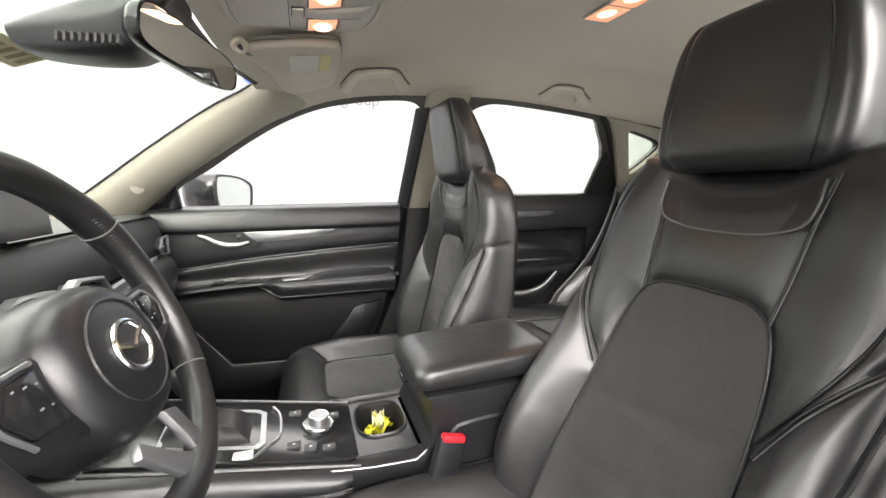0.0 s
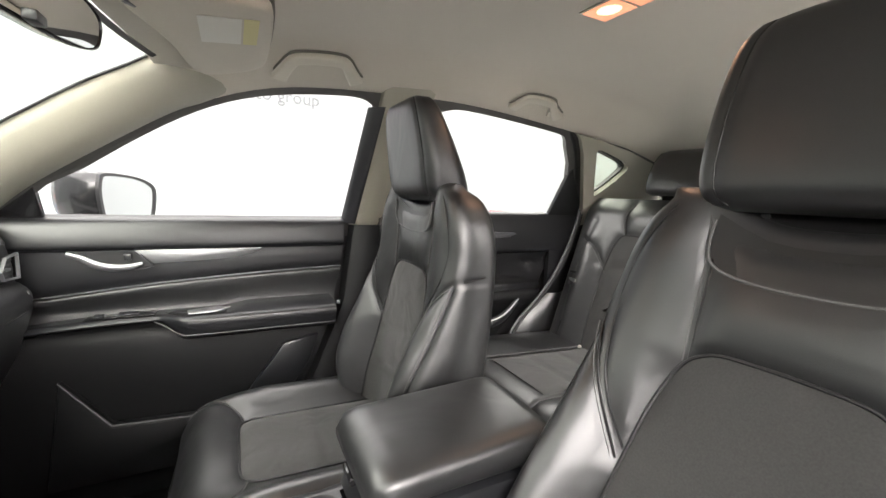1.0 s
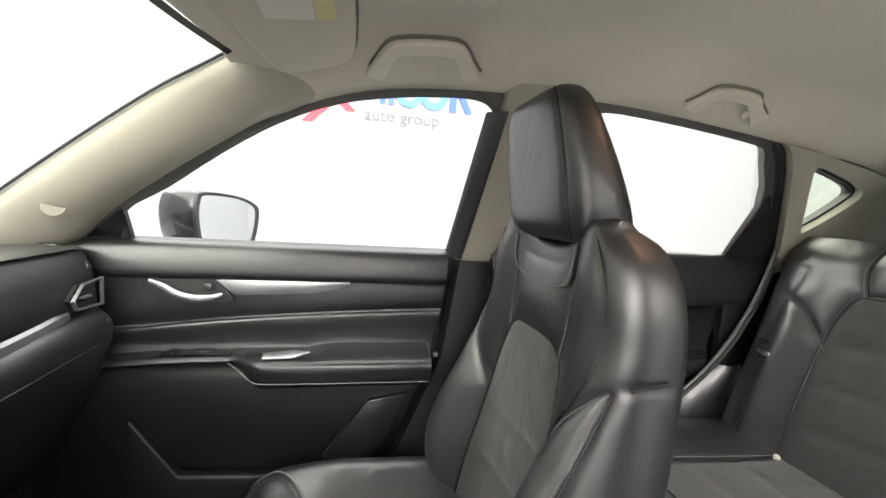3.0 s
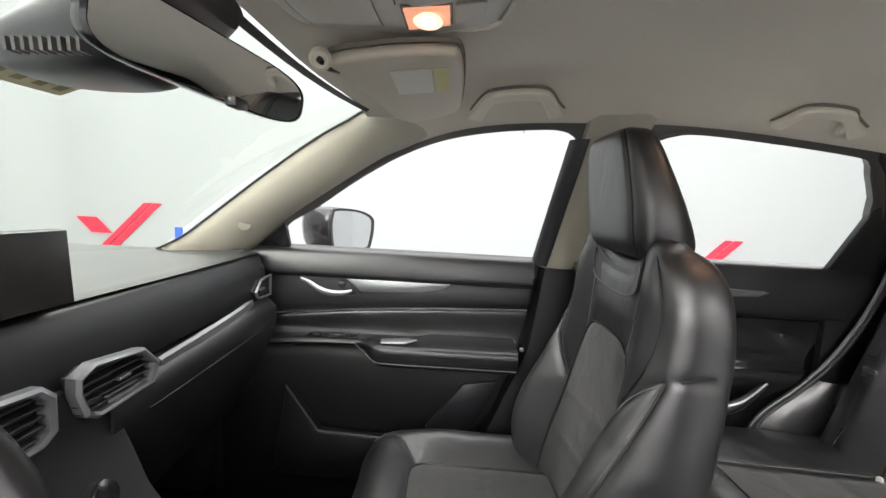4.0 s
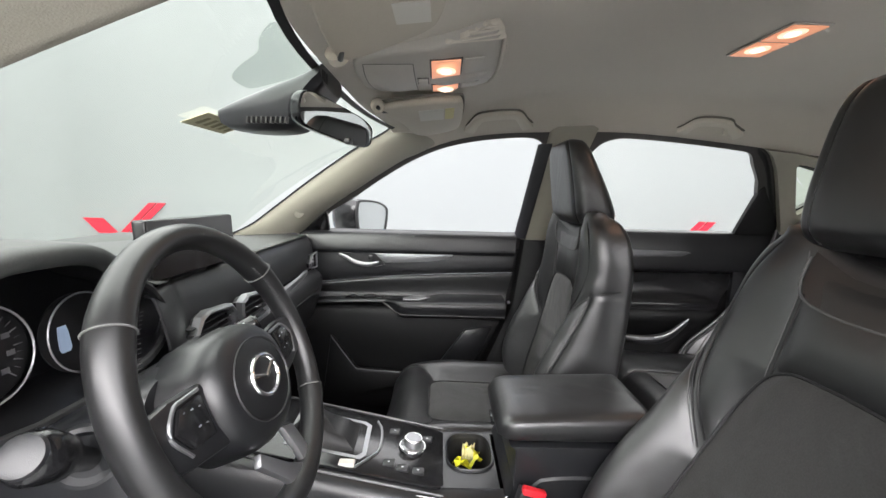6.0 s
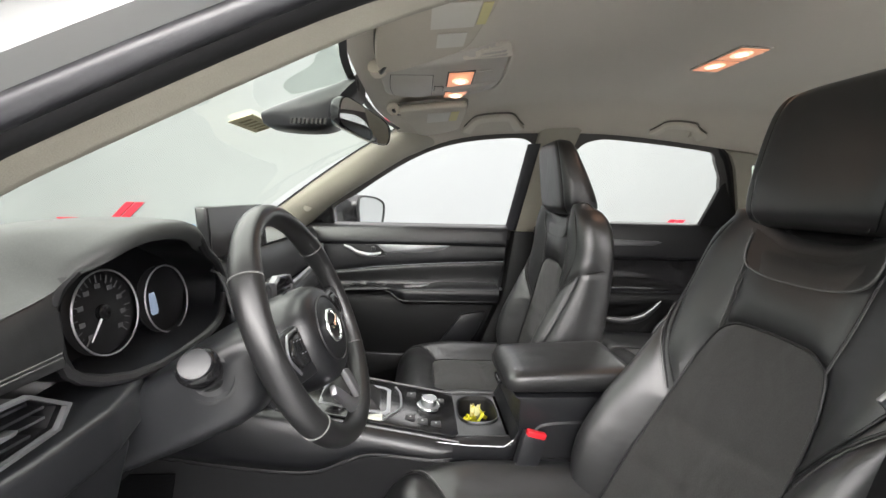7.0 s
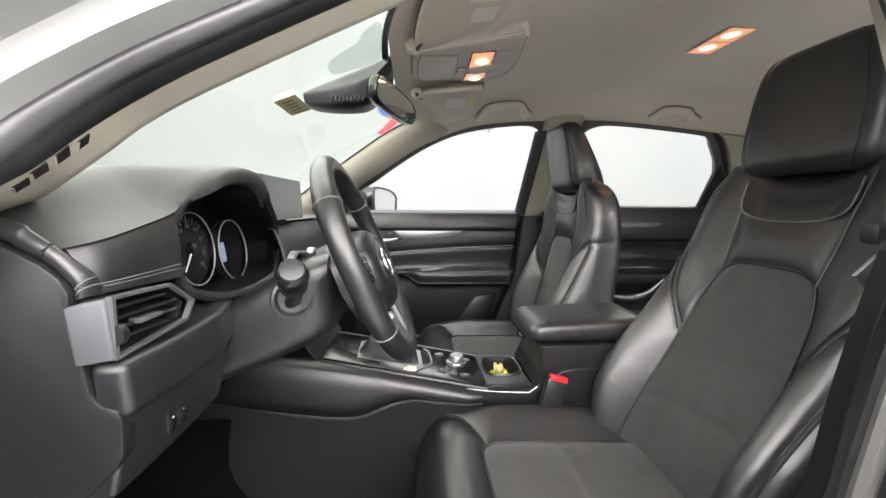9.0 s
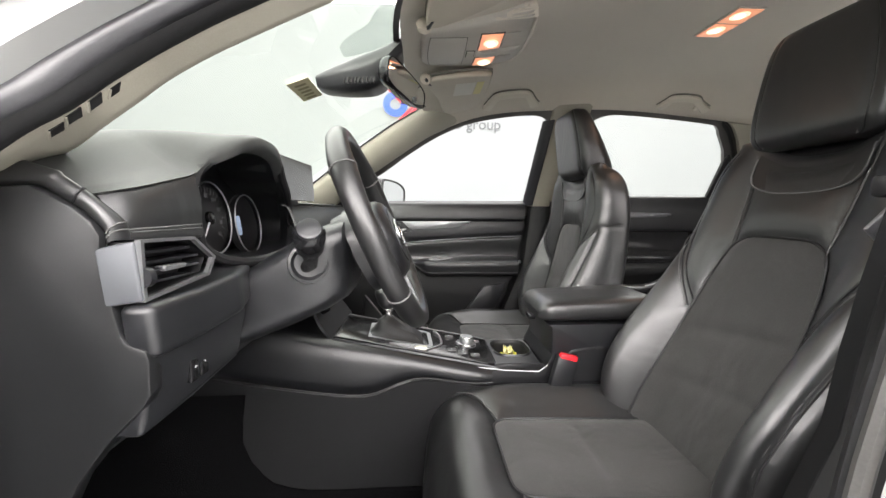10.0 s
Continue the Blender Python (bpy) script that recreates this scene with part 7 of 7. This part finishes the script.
def overhead_console():
    yc = -0.005
    t = thing("overhead_console", "light grey overhead console with two lit warm lamps", "overhead console", (-0.08, yc, 1.45))
    out = [(-0.212, -0.070), (-0.214, 0.0), (-0.212, 0.070), (-0.19, 0.104), (-0.12, 0.122), (-0.04, 0.142), (0.006, 0.166), (0.026, 0.150), (0.036, 0.09), (0.040, 0.0), (0.036, -0.09), (0.026, -0.150), (0.006, -0.166), (-0.04, -0.142), (-0.12, -0.122), (-0.19, -0.104)]
    line = [(p.x, p.y) for p in spline([(x, y, 0) for x, y in out], 4, True)]
    cx = -0.085

    def under(x, y=0.0):
        return 1.4415 + 0.19 * max(0, x + 0.06) + 0.03 * (x + 0.2) * (x < -0.06) + (0.0042 if x >= -0.06 else 0) + 0.85 * y * y

    def on(x, y, d):
        return Vector((x, yc + y, under(x, y) - d))
    rings = []
    for s, h in ((1.05, 0.030), (1.015, 0.010), (1.0, 0.0035), (0.975, 0.0008), (0.93, 0.0), (0.7, 0.0), (0.4, 0.0), (0.01, 0.0)):
        rings.append([on(cx + (x - cx) * s, y * s, -h) for x, y in line])
    part("panel", loft(rings, False), GREYTRIM, t, "light grey plastic panel", angle=1.0)
    # domed lid of the glasses tray with a gap all round
    def slab(x0, x1, y0, y1, d, thick, n=9, bow=0.0):
        rows = []
        for i in range(n):
            u = i / (n - 1)
            x = x0 + (x1 - x0) * u
            rows.append([on(x - bow * (1 - u) * (1 - (2 * j / 12 - 1) ** 2), y0 + (y1 - y0) * j / 12, d + thick * (min(1, 4 * u, 4 * (1 - u)) * min(1, j / 1.5, (12 - j) / 1.5)) ** 0.4) for j in range(13)])
        return sheet(rows)
    part("lid_gap", slab(-0.1945, -0.1085, -0.0865, 0.0865, 0.0006, 0.0002, bow=0.006), TRIMGREY, t, "dark gap round the lid")
    part("glasses_lid", slab(-0.193, -0.110, -0.085, 0.085, 0.0010, 0.0050, bow=0.006), GREYTRIM, t, "domed sunglasses holder lid", angle=1.2)
    for y0, y1 in ((-0.098, -0.030), (0.022, 0.088)):
        part("lens_gap", prism([on(x, y, 0.0008) for x, y in ((-0.081, y0 - 0.003), (-0.081, y1 + 0.003), (-0.025, y1), (-0.025, y0))], (0, 0, -0.001)), TRIMGREY, t, "dark lens gap", flat=True)
        lens = part("lamp_lens", prism([on(x, y, 0.0016) for x, y in ((-0.078, y0), (-0.078, y1), (-0.028, y1 - 0.004), (-0.028, y0 + 0.004))], (0, 0, -0.003), 0.001), LAMP, t, "lit warm map lamp lens")
        glow(lens, -0.053, (y0 + y1) / 2 + yc, under(-0.053, (y0 + y1) / 2) - 0.0050, 0.017, 0.024)
        part("rear_pad", prism([on(x, y, 0.0012) for x, y in ((-0.022, y0 + 0.004), (-0.022, y1 - 0.004), (0.012, y1 - 0.008), (0.012, y0 + 0.008))], (0, 0, -0.0025), 0.001), GREYTRIM, t, "light grey pad behind the lens")
    part("button", prism([on(x, y, 0.001) for x, y in ((-0.104, -0.022), (-0.104, 0.014), (-0.086, 0.014), (-0.086, -0.022))], (0, 0, -0.004), 0.0012), GREYTRIM, t, "small call button")
    part("button_gap", prism([on(x, y, 0.0006) for x, y in ((-0.1055, -0.024), (-0.1055, 0.016), (-0.0845, 0.016), (-0.0845, -0.024))], (0, 0, -0.0006)), RUBBER, t, flat=True)
    # long rocker bar that runs back between the lenses
    part("lamp_switch", slab(-0.080, 0.030, -0.020, 0.014, 0.0008, 0.0060), GREYTRIM, t, "long rocker switch bar", angle=1.2)
    # molded lip of the lining round the console's back
    lip = [Vector((x * 1.0 + 0.006, yc + y * 1.03, under(x, y) + 0.006)) for x, y in line if x > -0.06 and abs(y) < 0.165]
    lip.sort(key=lambda p: p.y)
    part("rear_lip", tube(lip, 0.0045, 8), HEADLINER, t, "fabric lip behind the panel")
    part("visor_slot", prism([(-0.135, 0.124, 1.4455), (-0.050, 0.141, 1.4465), (-0.051, 0.149, 1.4465), (-0.134, 0.131, 1.4455)], (0, 0, -0.004), 0.0015), TRIMGREY, t, "dark slot beside the visor")
    return t


overhead_console()


def lamp_light(x, y, z, power):
    la = bpy.data.lights.new("lamp_light", "AREA")
    la.energy, la.size, la.color = power, 0.06, (1.0, 0.55, 0.32)
    ob = new("lamp_light", la)
    ob.location = (x, y, z)
    return ob


lamp_light(-0.048, -0.076, 1.432, 0.06)
lamp_light(-0.048, 0.043, 1.432, 0.06)
lamp_light(0.568, -0.042, 1.518, 0.12)
lamp_light(0.568, 0.042, 1.518, 0.12)


def dome_lamp():
    t = thing("dome_lamp", "pair of lit warm dome lamps in the headliner", "dome lamp", (0.57, 0, 1.53))
    z = lambda x, y: roof_z(x, y) - 0.002
    part("bezel", prism([(x, y, z(x, 0) + 0.001) for x, y in ((0.531, -0.083), (0.531, 0.083), (0.602, 0.083), (0.602, -0.083))], (0, 0, -0.003), 0.001), GREYTRIM, t, "grey lamp bezel")
    for a, b in ((-0.078, -0.004), (0.004, 0.078)):
        lens = part("lamp_lens", prism([(x, y, z(x, 0) - 0.002) for x, y in ((0.536, a), (0.536, b), (0.597, b), (0.597, a))], (0, 0, -0.002), 0.0008), LAMP, t, "lit warm lens")
        glow(lens, 0.562, (a + b) / 2 - 0.004, z(0.562, 0) - 0.0044, 0.020, 0.024)
    return t


dome_lamp()


def sun_visor(sg, corners, label_at):
    t = thing("sun_visor", "beige vinyl sun visor folded up, with paper labels", "sun visor", (corners[0][0], corners[0][1], 1.44))
    P = spline([(x, y, 0) for x, y in corners], 6, True)
    c = sum(P, Vector()) / len(P)

    def z(x, y):
        return 1.4275 + 0.11 * (x + 0.2) - 0.03 * max(0, abs(y) - 0.35) - (0.06 * max(0, y - 0.22) if sg > 0 else 0)
    rings = []
    for s, h in ((0.02, 0.007), (0.95, 0.007), (0.985, 0.004), (1.0, -0.001), (0.997, -0.006), (0.975, -0.0098), (0.94, -0.0108), (0.6, -0.0105), (0.02, -0.0105)):
        rings.append([(c.x + (p.x - c.x) * s, c.y + (p.y - c.y) * s, z(c.x + (p.x - c.x) * s, c.y + (p.y - c.y) * s) + h) for p in P])
    body = part("panel", loft(rings, False), VISOR, t, "padded beige visor panel", angle=1.0)
    # darker ring that stands in for the shade behind the visor
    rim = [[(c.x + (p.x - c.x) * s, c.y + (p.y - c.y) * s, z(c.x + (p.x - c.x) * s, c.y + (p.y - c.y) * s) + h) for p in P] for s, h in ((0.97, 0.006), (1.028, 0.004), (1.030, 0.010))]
    part("visor_gap_shade", loft(rim, False), GAP_SHADE, t, "painted shade along the visor edge", angle=1.0)
    for x0, x1, y0, y1, mat in label_at:
        part("paper_label", prism([(x, y, z(x, y) - 0.0114) for x, y in ((x0, y0), (x1, y0), (x1, y1), (x0, y1))], (0, 0, -0.0008)), mat, body, "printed paper label", flat=True)
        if mat == PAPER and y1 - y0 > 0.1:
            for k in range(2):
                yy = y0 + (y1 - y0) * (0.25 + 0.25 * k)
                part("print_bar", prism([(x, y, z(x, y) - 0.0124) for x, y in ((x0 + 0.012, yy - 0.0016), (x1 - 0.012, yy - 0.0016), (x1 - 0.012, yy + 0.0016), (x0 + 0.012, yy + 0.0016))], (0, 0, -0.0003)), STICKER, body)
    # pivot in its socket
    h = corners[0]
    part("hinge_rod", tube([(h[0] + 0.012, h[1] + 0.020 * sg, z(*h) - 0.006), (h[0] + 0.004, h[1] - 0.004 * sg, z(*h) - 0.010), (h[0] - 0.002, h[1] - 0.026 * sg, z(*h) - 0.006)], 0.0045, 8), HARD, t, "dark pivot rod")
    part("hinge_socket", disc((h[0] - 0.002, h[1] - 0.020 * sg, z(*h) - 0.004), (0.2, -sg, -0.5), [(-0.012, 0.016), (0.002, 0.015), (0.005, 0.011), (0.003, 0.006)], 18), VISOR, t, "round pivot socket")
    return t


sun_visor(1, [(-0.200, 0.150), (-0.165, 0.30), (-0.140, 0.435), (-0.10, 0.465), (-0.02, 0.42), (-0.006, 0.33), (-0.012, 0.16), (-0.035, 0.125), (-0.12, 0.118)],
          [(-0.115, -0.055, 0.175, 0.285, PAPER), (-0.052, -0.030, 0.175, 0.285, PAPER_Y)])
sun_visor(-1, [(-0.205, -0.220), (-0.198, -0.34), (-0.170, -0.465), (-0.125, -0.500), (-0.050, -0.485), (-0.052, -0.385), (-0.066, -0.300), (-0.105, -0.258), (-0.150, -0.224), (-0.183, -0.206)],
          [(-0.122, -0.066, -0.465, -0.388, PAPER), (-0.064, -0.052, -0.460, -0.395, PAPER_Y), (-0.112, -0.072, -0.368, -0.315, PAPER)])


def grab_handle(f0, f1, c0, c1, yf, yc):
    """Feet at f0 and f1 by the window, corners of the bow at c0 and c1 further in."""
    t = thing("grab_handle", "beige folded roof grab handle", "grab handle", ((f0 + f1) / 2, yc, roof_z((f0 + f1) / 2, yc)), group="roof grab handles")

    def on(x, y, d):
        return Vector((x, y, roof_z(x, y) - d))
    e = 0.012
    pts = [(f0, yf, 0.008), (f0 + (c0 - f0) * 0.5, (yf + yc) / 2 + 0.004, 0.014), (c0 + 0.002, yc + e, 0.016), (c0 + e, yc + 0.001, 0.016), (c0 + 0.034, yc - 0.003, 0.016), ((c0 + c1) / 2, yc - 0.004, 0.016),
           (c1 - 0.034, yc - 0.003, 0.016), (c1 - e + 0.002, yc + 0.001, 0.016), (c1 + 0.003, yc + e, 0.016), (f1 + (c1 - f1) * 0.5, (yf + yc) / 2 + 0.004, 0.014), (f1, yf, 0.008)]

    def bow(half, thick, lift):
        line = spline([on(x, y, d + lift) for x, y, d in pts], 5)
        n, rings = len(line), []
        for i, p in enumerate(line):
            d = (line[min(i + 1, n - 1)] - line[max(i - 1, 0)]).normalized()
            nrm = Vector((0, -0.45, -0.9)).normalized()
            w = d.cross(nrm).normalized()
            nrm = w.cross(d).normalized()
            k = abs(2 * i / (n - 1) - 1)
            hw = half + 0.005 * k ** 4
            rings.append([p + w * (hw * sgn_pow(math.cos(a), 0.5)) + nrm * (thick * sgn_pow(math.sin(a), 0.45)) for a in span(0, 2 * math.pi * 23 / 24, 24)])
        return loft(rings)
    part("grip", bow(0.0125, 0.0085, 0.0), HANDLE, t, "flat rounded beige grip", angle=0.9)
    # thin darker bow, painted shade between grip and lining
    part("grip_gap_shade", bow(0.0140, 0.0020, -0.0090), GAP_SHADE, t, "painted shade under the folded grip", angle=0.9)
    return t


grab_handle(0.027, 0.207, 0.044, 0.171, 0.500, 0.437)
rear_handle = grab_handle(0.692, 0.872, 0.703, 0.822, 0.506, 0.464)
part("coat_hook", prism([(0.812, 0.484, 1.452), (0.824, 0.484, 1.451), (0.826, 0.496, 1.440), (0.815, 0.497, 1.441)], (0, -0.005, -0.007), 0.002), HANDLE, rear_handle, "small coat hook")


# ---- door mirror outside ----
def door_mirror():
    t = thing("door_mirror", "white and black passenger door mirror outside the window", "door mirror", (-0.42, 0.95, 1.05))
    n = Vector((0.93, -0.36, 0.0)).normalized()
    rt = Vector((0.36, 0.93, 0)).normalized()
    c = Vector((-0.362, 0.985, 1.128))

    def o(a, b, h):
        return c + rt * a + Vector((0, 0, b)) + n * h
    shape = [(-0.115, 0.052), (-0.09, 0.068), (0.03, 0.062), (0.105, 0.040), (0.118, 0.01), (0.105, -0.045), (0.08, -0.068), (-0.05, -0.070), (-0.10, -0.060), (-0.118, 0.0)]
    line = [(p.x, p.y) for p in spline([(a, b, 0) for a, b in shape], 4, True)]
    part("housing", loft([[o(a * s, b * s, h) for a, b in line] for s, h in ((1.10, 0.012), (1.14, -0.005), (1.15, -0.05), (1.05, -0.10), (0.75, -0.14), (0.02, -0.155))], False), GLOSS, t, "gloss black mirror housing", angle=0.9)
    part("bezel", loft([[o(a * s, b * s, h) for a, b in line] for s, h in ((1.10, 0.012), (1.12, 0.004), (0.99, 0.004), (0.985, 0.010), (1.10, 0.0125))], False), RUBBER, t, "black bezel")
    bm = bmesh.new()
    bm.faces.new([bm.verts.new(o(a * 0.985, b * 0.985, 0.0085)) for a, b in line])
    part("mirror_glass", bm, MIRROR, t, "bright mirror glass")
    part("arm", box((-0.50, 0.735, 1.03), (-0.40, 0.92, 1.075), 0.012), RUBBER, t, "black mirror arm")
    return t


door_mirror()


# ---- seat belts ----
def strap(points, width, across, name_label):
    t = thing("seat_belt", name_label, "seat belt", points[-1])
    a = Vector(across).normalized() * width / 2
    rows = [[p - a, p + a] for p in spline(points, 6)]
    part("webbing", sheet(rows, 0.0015), WEB, t, "grey woven webbing")
    return t


rb = strap([(1.235, 0.60, 1.165), (1.150, 0.585, 1.02), (1.075, 0.585, 0.83), (1.015, 0.60, 0.66)], 0.046, (0.5, 1, 0), "grey rear seat belt hanging beside the bench")
part("guide", box((1.085, 0.555, 0.895), (1.105, 0.615, 0.905), 0.003), RUBBER, rb, "black belt guide")
part("tongue", box((1.070, 0.567, 0.852), (1.082, 0.603, 0.880), 0.003), CHROME, rb, "bright belt tongue")
db = strap([(0.345, -0.600, 1.30), (0.325, -0.628, 1.15), (0.305, -0.642, 1.0), (0.295, -0.640, 0.7), (0.28, -0.640, 0.45)], 0.046, (1, 0.1, 0), "black driver seat belt along the centre pillar")
part("tongue", prism([(0.278, -0.622, 1.040), (0.298, -0.627, 1.065), (0.320, -0.627, 1.055), (0.30, -0.622, 1.020)], (0, -0.006, 0), 0.002), SILVER, db, "bright belt tongue")
part("stop", box((0.285, -0.640, 1.075), (0.325, -0.618, 1.10), 0.006), RUBBER, db, "black belt stop")
strap([(0.41, 0.60, 1.30), (0.40, 0.635, 1.15), (0.37, 0.665, 1.0), (0.325, 0.668, 0.7), (0.30, 0.668, 0.45)], 0.046, (1, -0.1, 0), "grey passenger seat belt along the centre pillar")


# ---- lower sides, pillar vent, body sides ----
for sg, nm in ((1, "kick_panel"), (-1, "kick_panel")):
    y0, y1 = (0.70, 0.73) if sg > 0 else (-0.73, -0.70)
    structure(nm, box((-1.28, y0, 0.3), (-0.655, y1, 1.06), 0.004), HARD, "dark plastic kick panel beside the footwell", "kick panel")


def body_side(sg):
    outer = [(-0.66, 1.03), (-0.50, 1.20), (-0.36, 1.285), (-0.20, 1.375), (-0.05, 1.445), (0.2, 1.485), (0.6, 1.49), (1.0, 1.46), (1.75, 1.34), (1.75, 1.03), (1.06, 1.03), (1.045, 1.06), (0.34, 1.06), (0.33, 1.03), (0.235, 1.03), (0.23, 1.05), (-0.475, 1.05), (-0.48, 1.03)]
    holes = []
    for lst in (FRONT_GLASS, REAR_WINDOW, QUARTER):
        holes.append([p for p in spline([(x, 0, z) for x, z in lst], 3, True)])
    loops = [[(p.x, sg * (yp(p.z) + 0.012), p.z) for p in h] for h in holes]
    bm = plate_with_holes([(x, sg * (yp(z) + 0.012), z) for x, z in outer], loops, 0.02)
    return structure("body_side", bm, TRIMGREY, "dark window surround of the car body", "car body", flat=True)


body_side(1)


# ---- wall signs of the studio ----
def sign_ring(t, x, z, r, w, mat, lab, lift=0.0):
    ring = [[(x + (r + dr) * math.cos(a), 5.585 - e - lift, z + (r + dr) * math.sin(a)) for dr, e in ((-w / 2, 0), (w / 2, 0), (w / 2, 0.02), (-w / 2, 0.02))] for a in span(0, 2 * math.pi, 33)]
    part("ring", loft(ring, False), mat, t, lab)


def sign_bar(t, pts, mat, lab):
    part("stroke", prism([(x, 5.585, z) for x, z in pts], (0, -0.02, 0)), mat, t, lab, flat=True)


def rising(c0, c1, z0, z1):
    return [(c0 + z0, z0), (c1 + z0, z0), (c1 + z1, z1), (c0 + z1, z1)]


def falling(c0, c1, z0, z1):
    return [(c0 - z0, z0), (c1 - z0, z0), (c1 - z1, z1), (c0 - z1, z1)]


def high_sign():
    t = thing("wall_sign", "red and blue showroom sign with grey words on the white wall", "sign", (0.4, 5.59, 2.6))
    sign_ring(t, -0.63, 2.705, 0.14, 0.10, SIGN_BLUE, "blue ring")
    for a, b in ((-3.05, -2.99), (-2.975, -2.92)):
        sign_bar(t, rising(a, b, 2.236, 2.95), SIGN_RED, "red slash")
    sign_bar(t, falling(2.17, 2.30, 2.42, 2.56), SIGN_RED, "red slash")
    sign_bar(t, falling(2.17, 2.30, 2.70, 2.92), SIGN_RED, "red slash")
    for x in (0.20, 0.32):
        sign_bar(t, [(x, 2.56), (x + 0.07, 2.56), (x + 0.07, 2.94), (x, 2.94)], SIGN_BLUE, "blue stroke")
    sign_ring(t, 0.60, 2.74, 0.145, 0.095, SIGN_CYAN, "light blue ring")
    sign_ring(t, 0.95, 2.74, 0.145, 0.095, SIGN_CYAN, "light blue ring", 0.003)
    sign_bar(t, [(1.18, 2.55), (1.27, 2.55), (1.27, 2.94), (1.18, 2.94)], SIGN_BLUE, "blue stroke")
    sign_ring(t, 1.33, 2.85, 0.07, 0.07, SIGN_BLUE, "blue ring", 0.003)
    sign_bar(t, [(1.30, 2.78), (1.39, 2.78), (1.51, 2.55), (1.41, 2.55)], SIGN_BLUE, "blue stroke")
    bm = text_mesh("auto group", 0.235, 0.008)
    bm.transform(Matrix.Translation((0.52, 5.585, 2.33)) @ Matrix.Rotation(math.pi / 2, 4, "X"))
    part("words", bm, SIGN_WORDS, t, "grey words auto group", flat=True)


def low_sign(dx, dz):
    t = thing("wall_sign", "red and blue showroom sign on the white wall", "sign", (dx - 4.9, 5.59, 0.4))

    def stroke(pts, mat, lab):
        sign_bar(t, [(x + dx, z + dz) for x, z in pts], mat, lab)
    for a, b in ((-5.58, -5.47), (-5.445, -5.32)):
        stroke(rising(a, b, 0.1, 1.0), SIGN_RED, "red slash")
    stroke(falling(-4.867, -4.564, 0.52, 0.75), SIGN_RED, "red slash")
    stroke(falling(-4.867, -4.564, 0.1, 0.22), SIGN_RED, "red slash")
    stroke([(-4.12, 0.10), (-4.02, 0.10), (-4.02, 0.66), (-4.12, 0.66)], SIGN_BLUE, "blue stroke")
    sign_ring(t, dx - 3.72, dz + 0.385, 0.25, 0.11, SIGN_CYAN, "light blue ring")


high_sign()
low_sign(0.0, 0.0)
low_sign(8.565, -0.09)
